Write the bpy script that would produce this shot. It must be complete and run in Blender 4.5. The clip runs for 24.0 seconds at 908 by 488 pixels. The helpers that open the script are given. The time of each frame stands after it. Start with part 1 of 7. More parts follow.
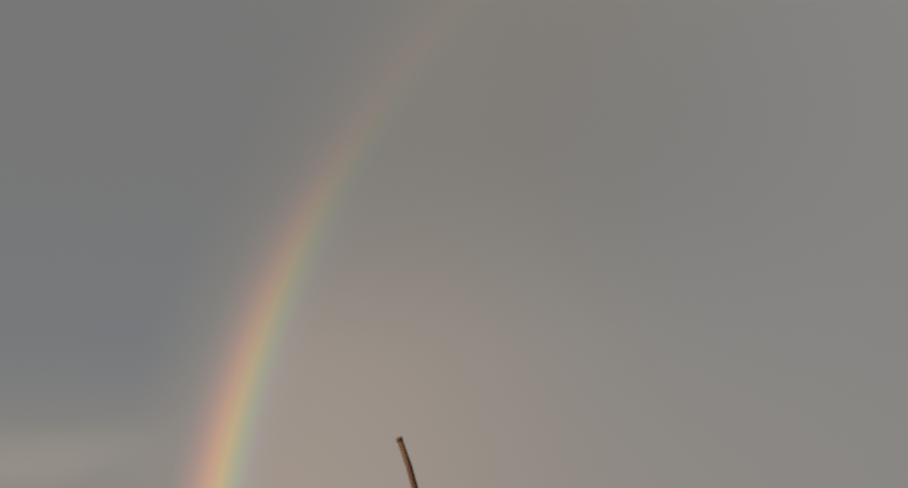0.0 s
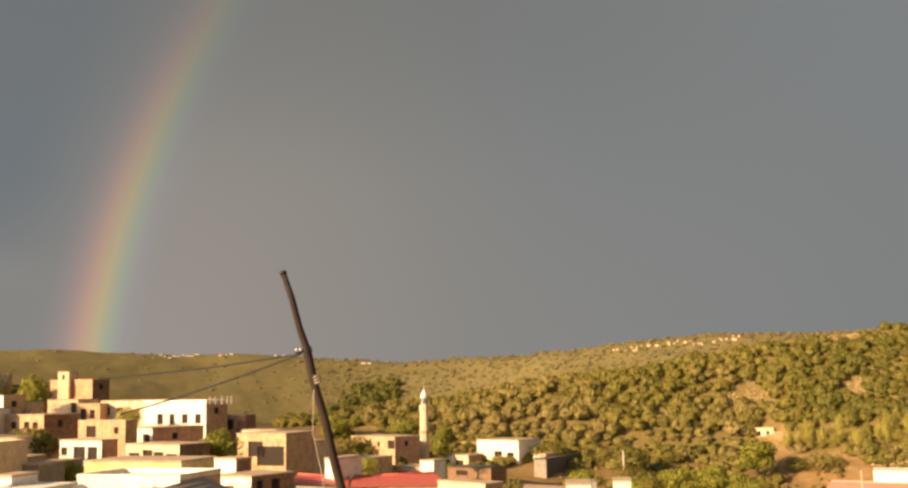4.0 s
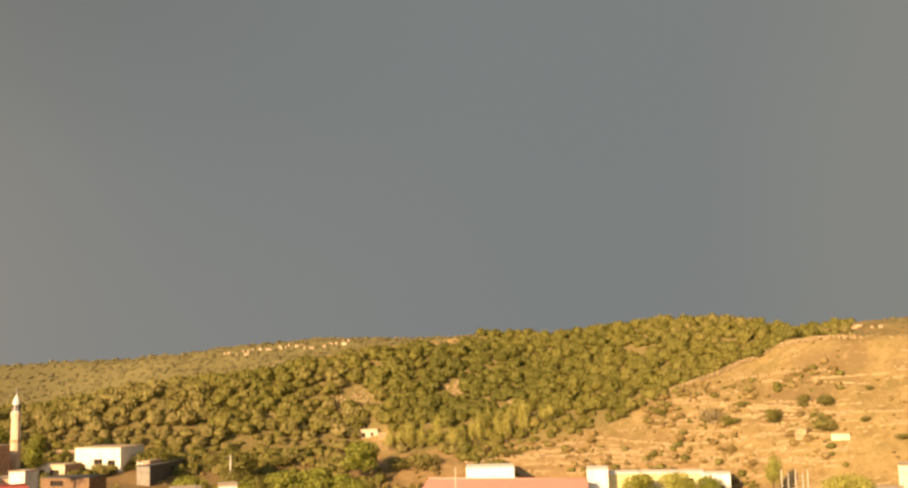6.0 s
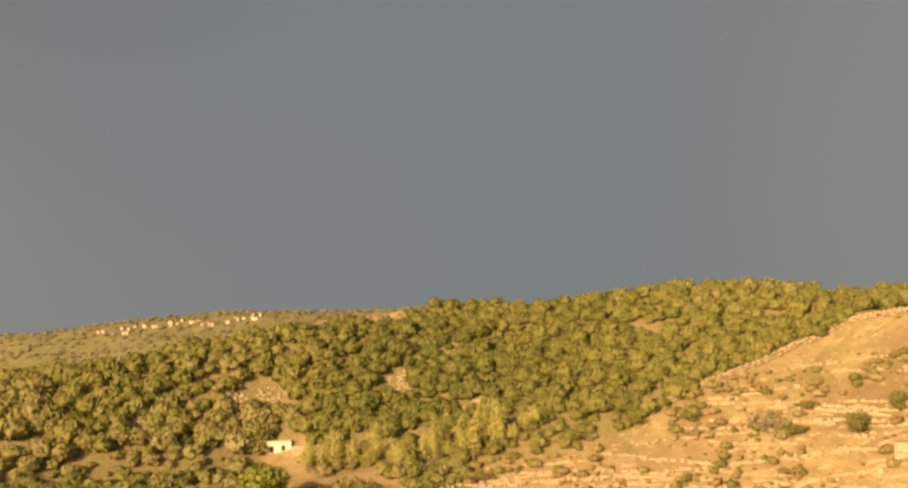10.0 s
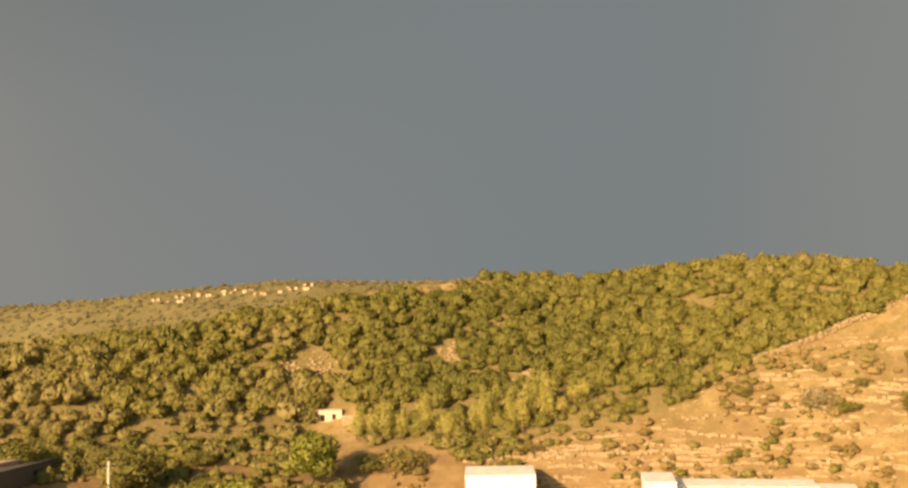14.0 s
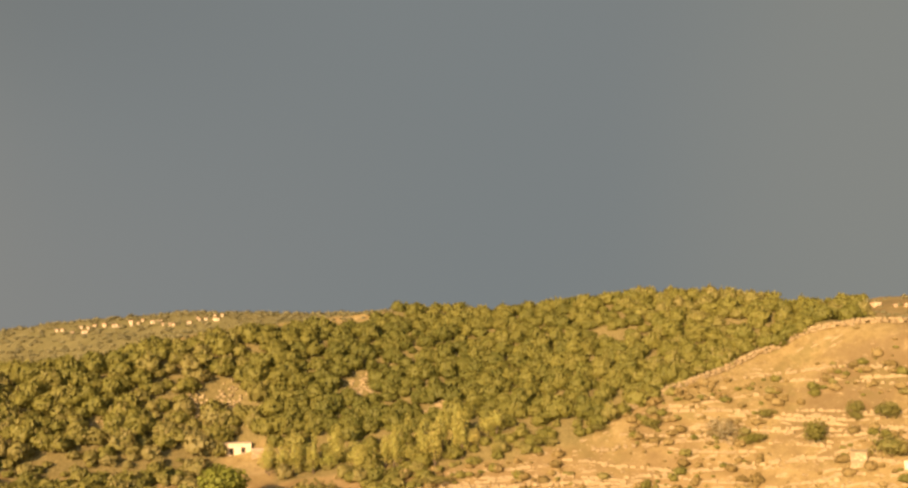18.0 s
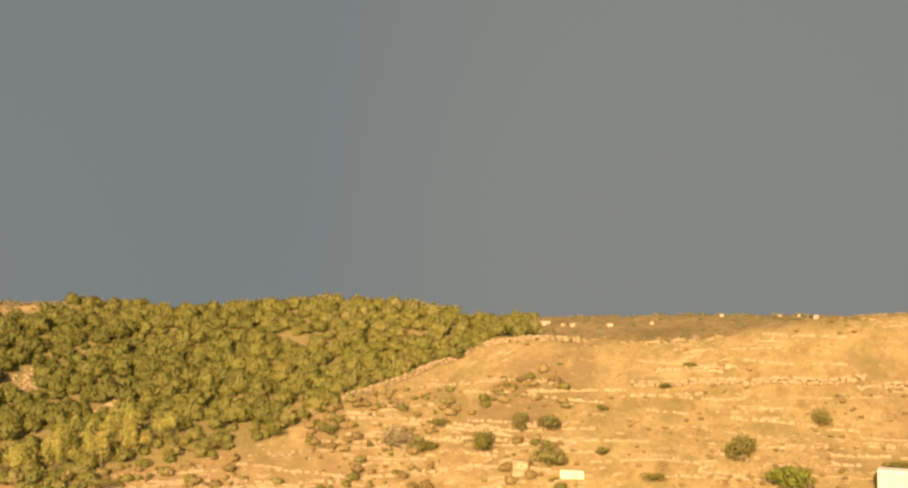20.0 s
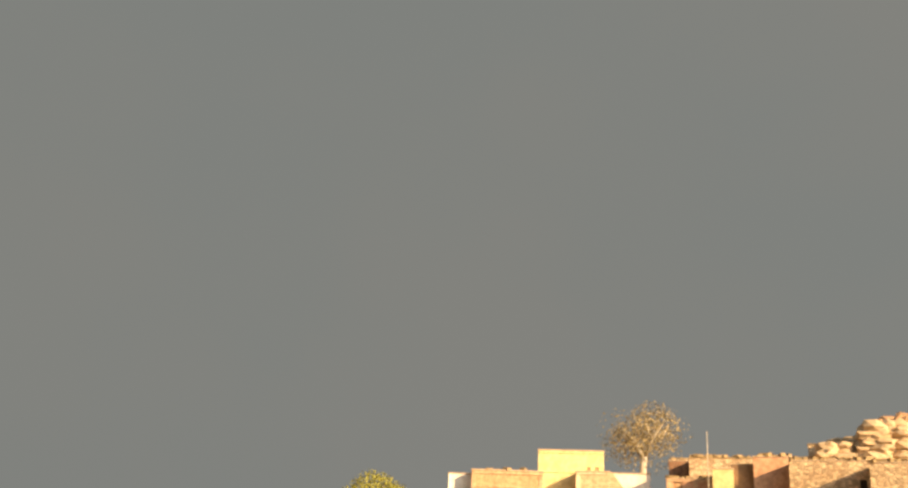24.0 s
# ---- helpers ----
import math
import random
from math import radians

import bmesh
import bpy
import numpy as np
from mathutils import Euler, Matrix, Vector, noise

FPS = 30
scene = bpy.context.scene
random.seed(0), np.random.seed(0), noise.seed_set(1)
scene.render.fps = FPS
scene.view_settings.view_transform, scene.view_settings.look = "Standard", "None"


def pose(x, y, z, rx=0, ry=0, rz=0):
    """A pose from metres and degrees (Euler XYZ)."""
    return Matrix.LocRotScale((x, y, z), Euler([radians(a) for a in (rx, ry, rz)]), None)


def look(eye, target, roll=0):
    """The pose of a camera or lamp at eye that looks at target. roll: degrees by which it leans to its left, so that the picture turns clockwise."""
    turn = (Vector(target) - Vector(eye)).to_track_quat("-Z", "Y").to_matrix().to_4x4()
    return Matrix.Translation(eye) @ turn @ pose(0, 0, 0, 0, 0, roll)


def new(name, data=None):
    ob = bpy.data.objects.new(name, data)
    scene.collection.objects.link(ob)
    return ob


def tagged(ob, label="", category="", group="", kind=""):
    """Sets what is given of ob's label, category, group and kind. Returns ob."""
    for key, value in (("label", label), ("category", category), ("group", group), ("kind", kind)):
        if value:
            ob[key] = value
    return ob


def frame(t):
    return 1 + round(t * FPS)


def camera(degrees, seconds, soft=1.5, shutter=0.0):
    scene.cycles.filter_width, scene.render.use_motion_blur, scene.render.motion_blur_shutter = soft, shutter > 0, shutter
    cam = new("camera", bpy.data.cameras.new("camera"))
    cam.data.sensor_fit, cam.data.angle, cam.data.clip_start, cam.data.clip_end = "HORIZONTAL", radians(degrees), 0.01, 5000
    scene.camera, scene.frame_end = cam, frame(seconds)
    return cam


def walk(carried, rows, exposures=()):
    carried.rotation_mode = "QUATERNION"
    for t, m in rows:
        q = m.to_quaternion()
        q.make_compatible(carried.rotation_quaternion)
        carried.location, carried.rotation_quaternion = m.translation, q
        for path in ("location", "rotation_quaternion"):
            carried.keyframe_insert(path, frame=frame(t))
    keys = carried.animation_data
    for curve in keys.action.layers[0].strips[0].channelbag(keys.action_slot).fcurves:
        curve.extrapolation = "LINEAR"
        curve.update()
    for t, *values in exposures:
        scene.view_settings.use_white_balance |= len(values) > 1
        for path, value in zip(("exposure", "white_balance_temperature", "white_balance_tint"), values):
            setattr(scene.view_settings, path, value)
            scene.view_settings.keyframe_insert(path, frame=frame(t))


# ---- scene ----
import itertools

FOV = 44.85
cam = camera(FOV, 24.0, soft=2.55)
# seconds, eye x y z, turn x y z (degrees)
ROWS = [
    (0, 0.00, 0.00, 20.00, 105.829, 1.828, -2.645),
    (0.3, 0.00, 0.00, 20.00, 102.717, 2.139, 0.507),
    (0.5, 0.00, 0.00, 20.00, 101.420, 0.885, 1.187),
    (1, 0.00, 0.00, 20.00, 98.967, 0.591, 1.253),
    (1.5, 0.00, 0.00, 20.00, 98.818, 0.786, 0.489),
    (3.5, 0.00, 0.00, 20.00, 96.414, 0.675, -3.928),
    (4, 0.00, 0.00, 20.00, 97.251, 1.032, -8.785),
    (4.5, 0.10, 0.00, 20.00, 96.630, 1.073, -16.660),
    (5, 0.12, 0.00, 20.00, 97.080, 1.314, -22.250),
    (5.5, 0.08, 0.00, 20.00, 97.486, 1.421, -25.741),
    (6, 0.03, 0.00, 20.00, 97.024, 1.354, -28.716),
    (6.5, 0.00, 0.00, 20.00, 97.969, 1.250, -30.783),
    (7, 0.00, 0.00, 20.00, 96.445, 1.454, -30.968),
    (7.1, 0.03, 0.06, 20.00, 96.449, 1.468, -30.979),
    (7.2, 0.30, 0.54, 20.03, 96.465, 1.486, -30.999),
    (7.3, 0.83, 1.50, 20.09, 96.468, 1.511, -31.017),
    (7.4, 1.63, 2.94, 20.18, 96.433, 1.544, -31.019),
    (7.5, 2.70, 4.86, 20.30, 96.337, 1.590, -30.995),
    (7.6, 4.03, 7.26, 20.45, 96.110, 1.663, -30.913),
    (7.7, 5.63, 10.14, 20.62, 95.769, 1.762, -30.781),
    (7.8, 7.47, 13.44, 20.83, 95.417, 1.863, -30.648),
    (7.9, 9.33, 16.80, 21.03, 95.156, 1.944, -30.560),
    (8, 11.20, 20.17, 21.24, 95.089, 1.981, -30.562),
    (8.1, 13.07, 23.53, 21.45, 95.315, 1.950, -30.689),
    (8.2, 14.93, 26.89, 21.65, 95.766, 1.868, -30.911),
    (8.3, 16.80, 30.25, 21.86, 96.293, 1.768, -31.177),
    (8.4, 18.67, 33.61, 22.07, 96.744, 1.687, -31.432),
    (8.5, 20.53, 36.97, 22.27, 96.969, 1.659, -31.620),
    (8.6, 22.40, 40.33, 22.48, 96.902, 1.706, -31.735),
    (8.7, 24.27, 43.69, 22.69, 96.644, 1.803, -31.814),
    (8.8, 26.13, 47.05, 22.89, 96.293, 1.919, -31.867),
    (8.9, 28.00, 50.41, 23.10, 95.948, 2.024, -31.901),
    (9, 29.74, 53.55, 23.29, 95.709, 2.084, -31.923),
    (9.1, 30.61, 55.12, 23.39, 95.588, 2.089, -31.924),
    (9.2, 30.69, 55.25, 23.40, 95.518, 2.059, -31.898),
    (9.3, 30.69, 55.25, 23.40, 95.482, 2.013, -31.859),
    (9.5, 30.69, 55.25, 23.40, 95.441, 1.937, -31.797),
    (11.5, 30.69, 55.25, 23.40, 94.491, 1.362, -30.439),
    (12, 30.69, 55.25, 23.40, 95.978, 0.309, -32.630),
    (12.5, 30.69, 55.25, 23.40, 95.605, 0.797, -30.422),
    (13, 30.69, 55.25, 23.40, 95.073, 1.357, -29.508),
    (13.5, 30.69, 55.25, 23.40, 94.079, 1.606, -28.532),
    (14, 30.69, 55.25, 23.40, 93.839, 1.011, -28.888),
    (14.5, 30.69, 55.25, 23.40, 93.529, 1.497, -27.622),
    (15, 30.69, 55.25, 23.40, 93.381, 1.446, -27.291),
    (15.5, 30.69, 55.25, 23.40, 93.701, 1.511, -28.307),
    (16, 30.69, 55.25, 23.40, 93.515, 1.181, -31.343),
    (16.5, 30.69, 55.25, 23.40, 93.869, 0.862, -32.959),
    (17, 30.69, 55.25, 23.40, 93.798, 0.714, -32.550),
    (17.5, 30.69, 55.25, 23.40, 94.787, 0.935, -32.248),
    (19.5, 30.69, 55.25, 23.40, 95.980, -0.955, -44.997),
    (20, 30.69, 55.25, 23.40, 95.770, -1.683, -49.714),
    (20.5, 30.69, 55.25, 23.40, 95.910, -2.205, -53.707),
    (21, 30.69, 55.25, 23.40, 96.499, -2.928, -59.775),
    (21.5, 30.69, 55.25, 23.40, 97.966, -3.184, -66.467),
    (22, 30.69, 55.25, 23.40, 98.527, -3.911, -72.663),
    (22.2, 30.69, 55.25, 23.40, 99.480, -3.850, -74.600),
    (22.5, 30.69, 55.25, 23.40, 99.798, -3.725, -78.650),
    (22.7, 30.69, 55.25, 23.40, 100.210, -3.200, -83.100),
    (23, 30.69, 55.25, 23.40, 101.209, -2.425, -86.751),
    (23.2, 30.69, 55.25, 23.40, 101.680, -2.400, -90.800),
    (23.5, 30.69, 55.25, 23.40, 102.059, -2.279, -94.818),
    (24, 30.69, 55.25, 23.40, 107.795, -2.102, -105.379),
]
EXPOSURES = [(0.0, 1.03, 7100, 18), (0.8, 1.02, 6850, 16), (1.5, 1.03, 6800, 16), (3.5, 0.94, 6700, 14), (4.2, 0.93, 6750, 14), (5.0, 0.91, 6950, 13), (6.0, 0.90, 6700, 11), (7.5, 0.90, 6500, 10), (24.0, 0.90, 6500, 10)]
walk(cam, [(t, pose(x, y, z, rx, ry, rz)) for t, x, y, z, rx, ry, rz in ROWS], EXPOSURES)

# ---- world and sun ----
SUN_AZ, SUN_EL = 244.0, 19.0          # degrees clockwise from +y, and above the horizon
BOW_AZ, BOW_EL, BOW_R = 32.0, -4.0, 41.5   # the bow's middle and radius, degrees


def direction(az, el):
    a, e = radians(az), radians(el)
    return Vector((math.sin(a) * math.cos(e), math.cos(a) * math.cos(e), math.sin(e)))


class Nodes:
    """Short hand for a node tree."""

    def __init__(self, tree):
        self.tree = tree
        tree.nodes.clear()

    def add(self, kind, inputs=None, **props):
        n = self.tree.nodes.new(kind)
        for k, v in props.items():
            setattr(n, k, v)
        for k, v in (inputs or {}).items():
            if isinstance(v, bpy.types.NodeSocket):
                self.tree.links.new(v, n.inputs[k])
            else:
                n.inputs[k].default_value = v
        return n

    def math(self, op, a, b=0.0, c=0.0, clamp=False):
        n = self.add("ShaderNodeMath", {0: a, 1: b, 2: c}, operation=op)
        n.use_clamp = clamp
        return n.outputs[0]

    def mix(self, f, a, b, blend="MIX"):
        n = self.add("ShaderNodeMix", {0: f, 6: a, 7: b}, data_type="RGBA", blend_type=blend)
        return n.outputs[2]

    def ramp(self, f, stops, mode="LINEAR"):
        n = self.add("ShaderNodeValToRGB", {0: f})
        r = n.color_ramp
        r.interpolation = mode
        while len(r.elements) < len(stops):
            r.elements.new(0.5)
        for e, (p, c) in zip(r.elements, stops):
            e.position, e.color = p, (*c, 1.0) if len(c) == 3 else c
        return n.outputs[0]

    def noise(self, vec, scale, detail=4.0, rough=0.55):
        return self.add("ShaderNodeTexNoise", {"Vector": vec, "Scale": scale, "Detail": detail, "Roughness": rough})

    def span(self, v, a, b, c, d):
        n = self.add("ShaderNodeMapRange", {0: v, 1: a, 2: b, 3: c, 4: d}, interpolation_type="SMOOTHSTEP")
        return n.outputs[0]


def make_world():
    world = bpy.data.worlds.new("storm_sky")
    world.use_nodes = True
    scene.world = world
    n = Nodes(world.node_tree)
    way = n.add("ShaderNodeTexCoord").outputs["Generated"]

    def along(v):
        return n.add("ShaderNodeVectorMath", {0: way, 1: tuple(v)}, operation="DOT_PRODUCT").outputs["Value"]

    clear = n.add("ShaderNodeTexSky", sky_type="NISHITA", sun_disc=False, sun_elevation=radians(SUN_EL), sun_rotation=radians(SUN_AZ))
    clear_col = n.mix(1.0, clear.outputs[0], (0.185, 0.185, 0.185, 1), "MULTIPLY")
    # the rain cloud: blue grey in the middle of the storm, neutral grey towards its two ends
    big = n.noise(way, 1.3, 3.0, 0.45).outputs["Fac"]
    fine = n.noise(way, 5.0, 4.0, 0.5).outputs["Fac"]
    tone = n.math("ADD", n.math("MULTIPLY", big, 0.7), n.math("MULTIPLY", fine, 0.3))
    cloud = n.ramp(tone, [(0.34, (0.110, 0.116, 0.110)), (0.50, (0.114, 0.118, 0.110)), (0.66, (0.120, 0.120, 0.110))])
    core = n.span(along(direction(29, 12)), 0.89, 0.985, 0.0, 0.75)
    cloud = n.mix(core, cloud, (0.101, 0.114, 0.119, 1))
    bright = n.span(along(direction(62, 8)), 0.93, 0.995, 0.0, 0.6)
    cloud = n.mix(bright, cloud, (0.130, 0.135, 0.126, 1))
    haze = n.span(along((0, 0, 1)), 0.02, 0.30, 0.55, 0.0)      # warm haze low over the land
    cloud = n.mix(n.math("MULTIPLY", haze, n.span(along(direction(BOW_AZ - 90, 0)), -0.1, 0.5, 0.1, 1.0)), cloud, (0.142, 0.138, 0.129, 1))
    # inside the bow the rain glows a little, outside it is darker
    angle = n.math("MULTIPLY", n.math("ARCCOSINE", along(direction(BOW_AZ, BOW_EL))), 180 / math.pi)
    low = n.span(along((0, 0, 1)), 0.0, 0.42, 1.0, 0.12)       # the bow is brightest near the ground
    left = n.span(along(direction(BOW_AZ - 90, 0)), 0.20, 0.62, 0.0, 1.0)
    inner = n.math("MULTIPLY", n.math("MULTIPLY", n.span(angle, BOW_R - 24, BOW_R - 1.5, 0.0, 1.0), n.span(angle, BOW_R - 0.8, BOW_R + 1.2, 1.0, 0.0)), left)
    cloud = n.mix(n.math("MULTIPLY", n.math("MULTIPLY", inner, low), 0.75), cloud, (0.174, 0.159, 0.142, 1))
    outer = n.math("MULTIPLY", n.math("MULTIPLY", n.span(angle, BOW_R + 0.5, BOW_R + 6.0, 0.0, 0.8), left), n.span(along((0, 0, 1)), 0.06, 0.2, 0.2, 1.0))
    cloud = n.mix(outer, cloud, (0.073, 0.090, 0.103, 1))
    high = n.math("MULTIPLY", n.span(along((0, 0, 1)), 0.16, 0.38, 0.0, 0.62), n.span(along(direction(BOW_AZ - 90, 0)), 0.0, 0.4, 0.0, 1.0))
    cloud = n.mix(high, cloud, (0.084, 0.090, 0.090, 1))       # darker overhead
    # a pale streak of cloud low beyond the bow
    rise = n.math("ADD", along((0, 0, 1)), n.math("MULTIPLY", n.math("SUBTRACT", fine, 0.5), 0.05))
    streak = n.math("MULTIPLY", n.span(rise, 0.055, 0.085, 0.0, 1.0), n.span(rise, 0.085, 0.125, 1.0, 0.0))
    streak = n.math("MULTIPLY", streak, n.span(angle, BOW_R + 1.0, BOW_R + 9.0, 0.0, 0.55))
    cloud = n.mix(n.math("MULTIPLY", streak, left), cloud, (0.150, 0.150, 0.138, 1))
    band = n.span(angle, BOW_R - 2.6, BOW_R + 3.0, 0.0, 1.0)
    hues = n.ramp(band, [(0.0, (0, 0, 0)), (0.18, (0.006, 0.012, 0.022)), (0.34, (0.02, 0.055, 0.018)), (0.5, (0.11, 0.078, 0.0)),
                         (0.66, (0.135, 0.048, 0.010)), (0.86, (0.05, 0.012, 0.012)), (1.0, (0, 0, 0))])
    bow = n.mix(n.math("MULTIPLY", left, n.math("MULTIPLY", low, 1.0)), (0, 0, 0, 1), hues)
    cloud = n.mix(1.0, cloud, bow, "ADD")
    # behind the eye the cloud ends and the sun's side of the sky is clear
    ahead = n.span(along(direction(SUN_AZ + 180, 25)), -0.75, -0.15, 0.0, 1.0)
    colour = n.mix(ahead, clear_col, cloud)
    back = n.add("ShaderNodeBackground", {"Color": colour, "Strength": 1.0})
    out = n.add("ShaderNodeOutputWorld")
    n.tree.links.new(back.outputs[0], out.inputs[0])


make_world()
sun = new("sun", bpy.data.lights.new("sun", "SUN"))
sun.data.energy, sun.data.angle, sun.data.color = 5.0, radians(0.6), (1.0, 0.67, 0.34)
sun.matrix_basis = look((0, 0, 300), Vector((0, 0, 300)) - direction(SUN_AZ, SUN_EL))

# ---- materials ----
def material(name):
    m = bpy.data.materials.new(name)
    m.use_nodes = True
    n = Nodes(m.node_tree)
    return m, n


def finish(n, colour, rough=0.85, bump=None, strength=0.3, dist=0.05, metal=0.0, spec=0.3):
    ins = {"Base Color": colour, "Roughness": rough, "Metallic": metal, "Specular IOR Level": spec}
    if bump is not None:
        ins["Normal"] = n.add("ShaderNodeBump", {"Height": bump, "Strength": strength, "Distance": dist}).outputs[0]
    b = n.add("ShaderNodeBsdfPrincipled", ins)
    out = n.add("ShaderNodeOutputMaterial")
    n.tree.links.new(b.outputs[0], out.inputs[0])
    return b


def rgb(c, k=1.0):
    return (min(c[0] * k, 1), min(c[1] * k, 1), min(c[2] * k, 1), 1.0)


def plaster(name, c, stain=0.35, rough=0.9):
    """Old rendered wall: blotches, rain streaks that run down, grain."""
    m, n = material(name)
    g = n.add("ShaderNodeNewGeometry").outputs["Position"]
    rnd = n.add("ShaderNodeObjectInfo").outputs["Random"]
    blot = n.noise(g, 0.95, 7.0, 0.66).outputs["Fac"]
    tall = n.add("ShaderNodeMapping", {"Vector": g, "Scale": (1.6, 1.6, 0.22)}).outputs[0]
    streak = n.noise(tall, 1.3, 5.0, 0.65).outputs["Fac"]
    grain = n.noise(g, 14.0, 3.0).outputs["Fac"]
    col = n.mix(n.span(blot, 0.42, 0.64, 0.0, 0.85), rgb(c, 1.05), rgb(c, 0.74))
    col = n.mix(n.math("MULTIPLY", n.span(streak, 0.52, 0.74, 0.0, 1.0), stain), col, rgb((c[0] * 0.5, c[1] * 0.45, c[2] * 0.42)))
    rows = n.add("ShaderNodeMapping", {"Vector": g, "Scale": (0.7, 0.7, 4.2)}).outputs[0]
    course = n.noise(rows, 1.0, 5.0, 0.7).outputs["Fac"]
    col = n.mix(n.math("MULTIPLY", n.span(course, 0.54, 0.66, 0.0, 1.0), stain * 0.75), col, rgb((c[0] * 0.58, c[1] * 0.50, c[2] * 0.45)))
    bare = n.noise(g, 0.42, 8.0, 0.7).outputs["Fac"]
    col = n.mix(n.math("MULTIPLY", n.span(bare, 0.56, 0.63, 0.0, 1.0), stain * 1.1), col, rgb((c[0] * 0.66, c[1] * 0.55, c[2] * 0.46)))
    mottle = n.noise(g, 2.4, 6.0, 0.7).outputs["Fac"]
    col = n.mix(n.math("MULTIPLY", n.span(mottle, 0.46, 0.60, 0.0, 1.0), stain * 0.75), col, rgb((c[0] * 0.52, c[1] * 0.43, c[2] * 0.36)))
    col = n.mix(n.math("MULTIPLY", grain, 0.25), col, rgb(c, 1.12))
    col = n.mix(n.math("MULTIPLY", rnd, 0.22), col, rgb((c[0] * 0.86, c[1] * 0.78, c[2] * 0.66)))
    finish(n, col, rough, n.math("ADD", blot, n.math("MULTIPLY", grain, 0.4)), 0.35, 0.04)
    return m


def brickwork(name, c, mortar=(0.42, 0.34, 0.26), stones=3.0):
    """Rough masonry: flat stones or patches of brick, each of its own tone, with darker joints and worn courses."""
    m, n = material(name)
    g = n.add("ShaderNodeNewGeometry").outputs["Position"]
    flat = n.add("ShaderNodeMapping", {"Vector": g, "Scale": (stones, stones, stones * 2.1)}).outputs[0]
    cell = n.add("ShaderNodeTexVoronoi", {"Vector": flat, "Scale": 1.0, "Randomness": 0.85})
    tone = n.add("ShaderNodeSeparateColor", {0: cell.outputs["Color"]}).outputs[0]
    gap = n.add("ShaderNodeTexVoronoi", {"Vector": flat, "Scale": 1.0, "Randomness": 0.85}, feature="DISTANCE_TO_EDGE").outputs["Distance"]
    blot = n.noise(g, 0.5, 6.0, 0.65).outputs["Fac"]
    grain = n.noise(g, 7.0, 4.0).outputs["Fac"]
    col = n.mix(tone, rgb(c, 0.6), rgb(c, 1.3))
    col = n.mix(n.span(blot, 0.44, 0.62, 0.0, 0.6), col, rgb((c[0] * 0.55, c[1] * 0.46, c[2] * 0.40)))
    col = n.mix(n.span(gap, 0.02, 0.12, 0.55, 0.0), col, rgb(mortar, 0.6))
    col = n.mix(n.span(grain, 0.5, 0.8, 0.0, 0.4), col, rgb(c, 0.55))
    finish(n, col, 0.92, n.math("ADD", n.span(gap, 0.0, 0.15, 0.0, 1.0), n.math("MULTIPLY", grain, 0.5)), 0.6, 0.08)
    return m


def plain(name, c, rough=0.5, metal=0.0, var=0.25, scale=3.0, spec=0.4):
    m, n = material(name)
    g = n.add("ShaderNodeNewGeometry").outputs["Position"]
    a = n.noise(g, scale, 5.0).outputs["Fac"]
    col = n.mix(n.math("MULTIPLY", a, var * 2), rgb(c, 1.08), rgb(c, 1 - var * 1.4))
    finish(n, col, rough, a, 0.15, 0.02, metal, spec)
    return m


def foliage(name, dark, light, dry):
    """Leaves: colour from the tree's own tint and from leaf to leaf."""
    m, n = material(name)
    tint = n.add("ShaderNodeAttribute", attribute_name="tint").outputs["Fac"]
    leaf = n.add("ShaderNodeNewGeometry").outputs["Random Per Island"]
    rnd = n.add("ShaderNodeObjectInfo").outputs["Random"]
    f = n.math("ADD", n.math("MULTIPLY", tint, 0.78), n.math("MULTIPLY", leaf, 0.22))
    col = n.ramp(f, [(0.05, dark), (0.55, light), (0.97, dry)])
    col = n.mix(n.math("MULTIPLY", rnd, 0.25), col, rgb(dry))
    b = n.add("ShaderNodeBsdfPrincipled", {"Base Color": col, "Roughness": 0.6, "Specular IOR Level": 0.2})
    glow = n.add("ShaderNodeBsdfTranslucent", {"Color": col})
    both = n.add("ShaderNodeMixShader", {0: 0.3, 1: b.outputs[0], 2: glow.outputs[0]})
    out = n.add("ShaderNodeOutputMaterial")
    n.tree.links.new(both.outputs[0], out.inputs[0])
    return m


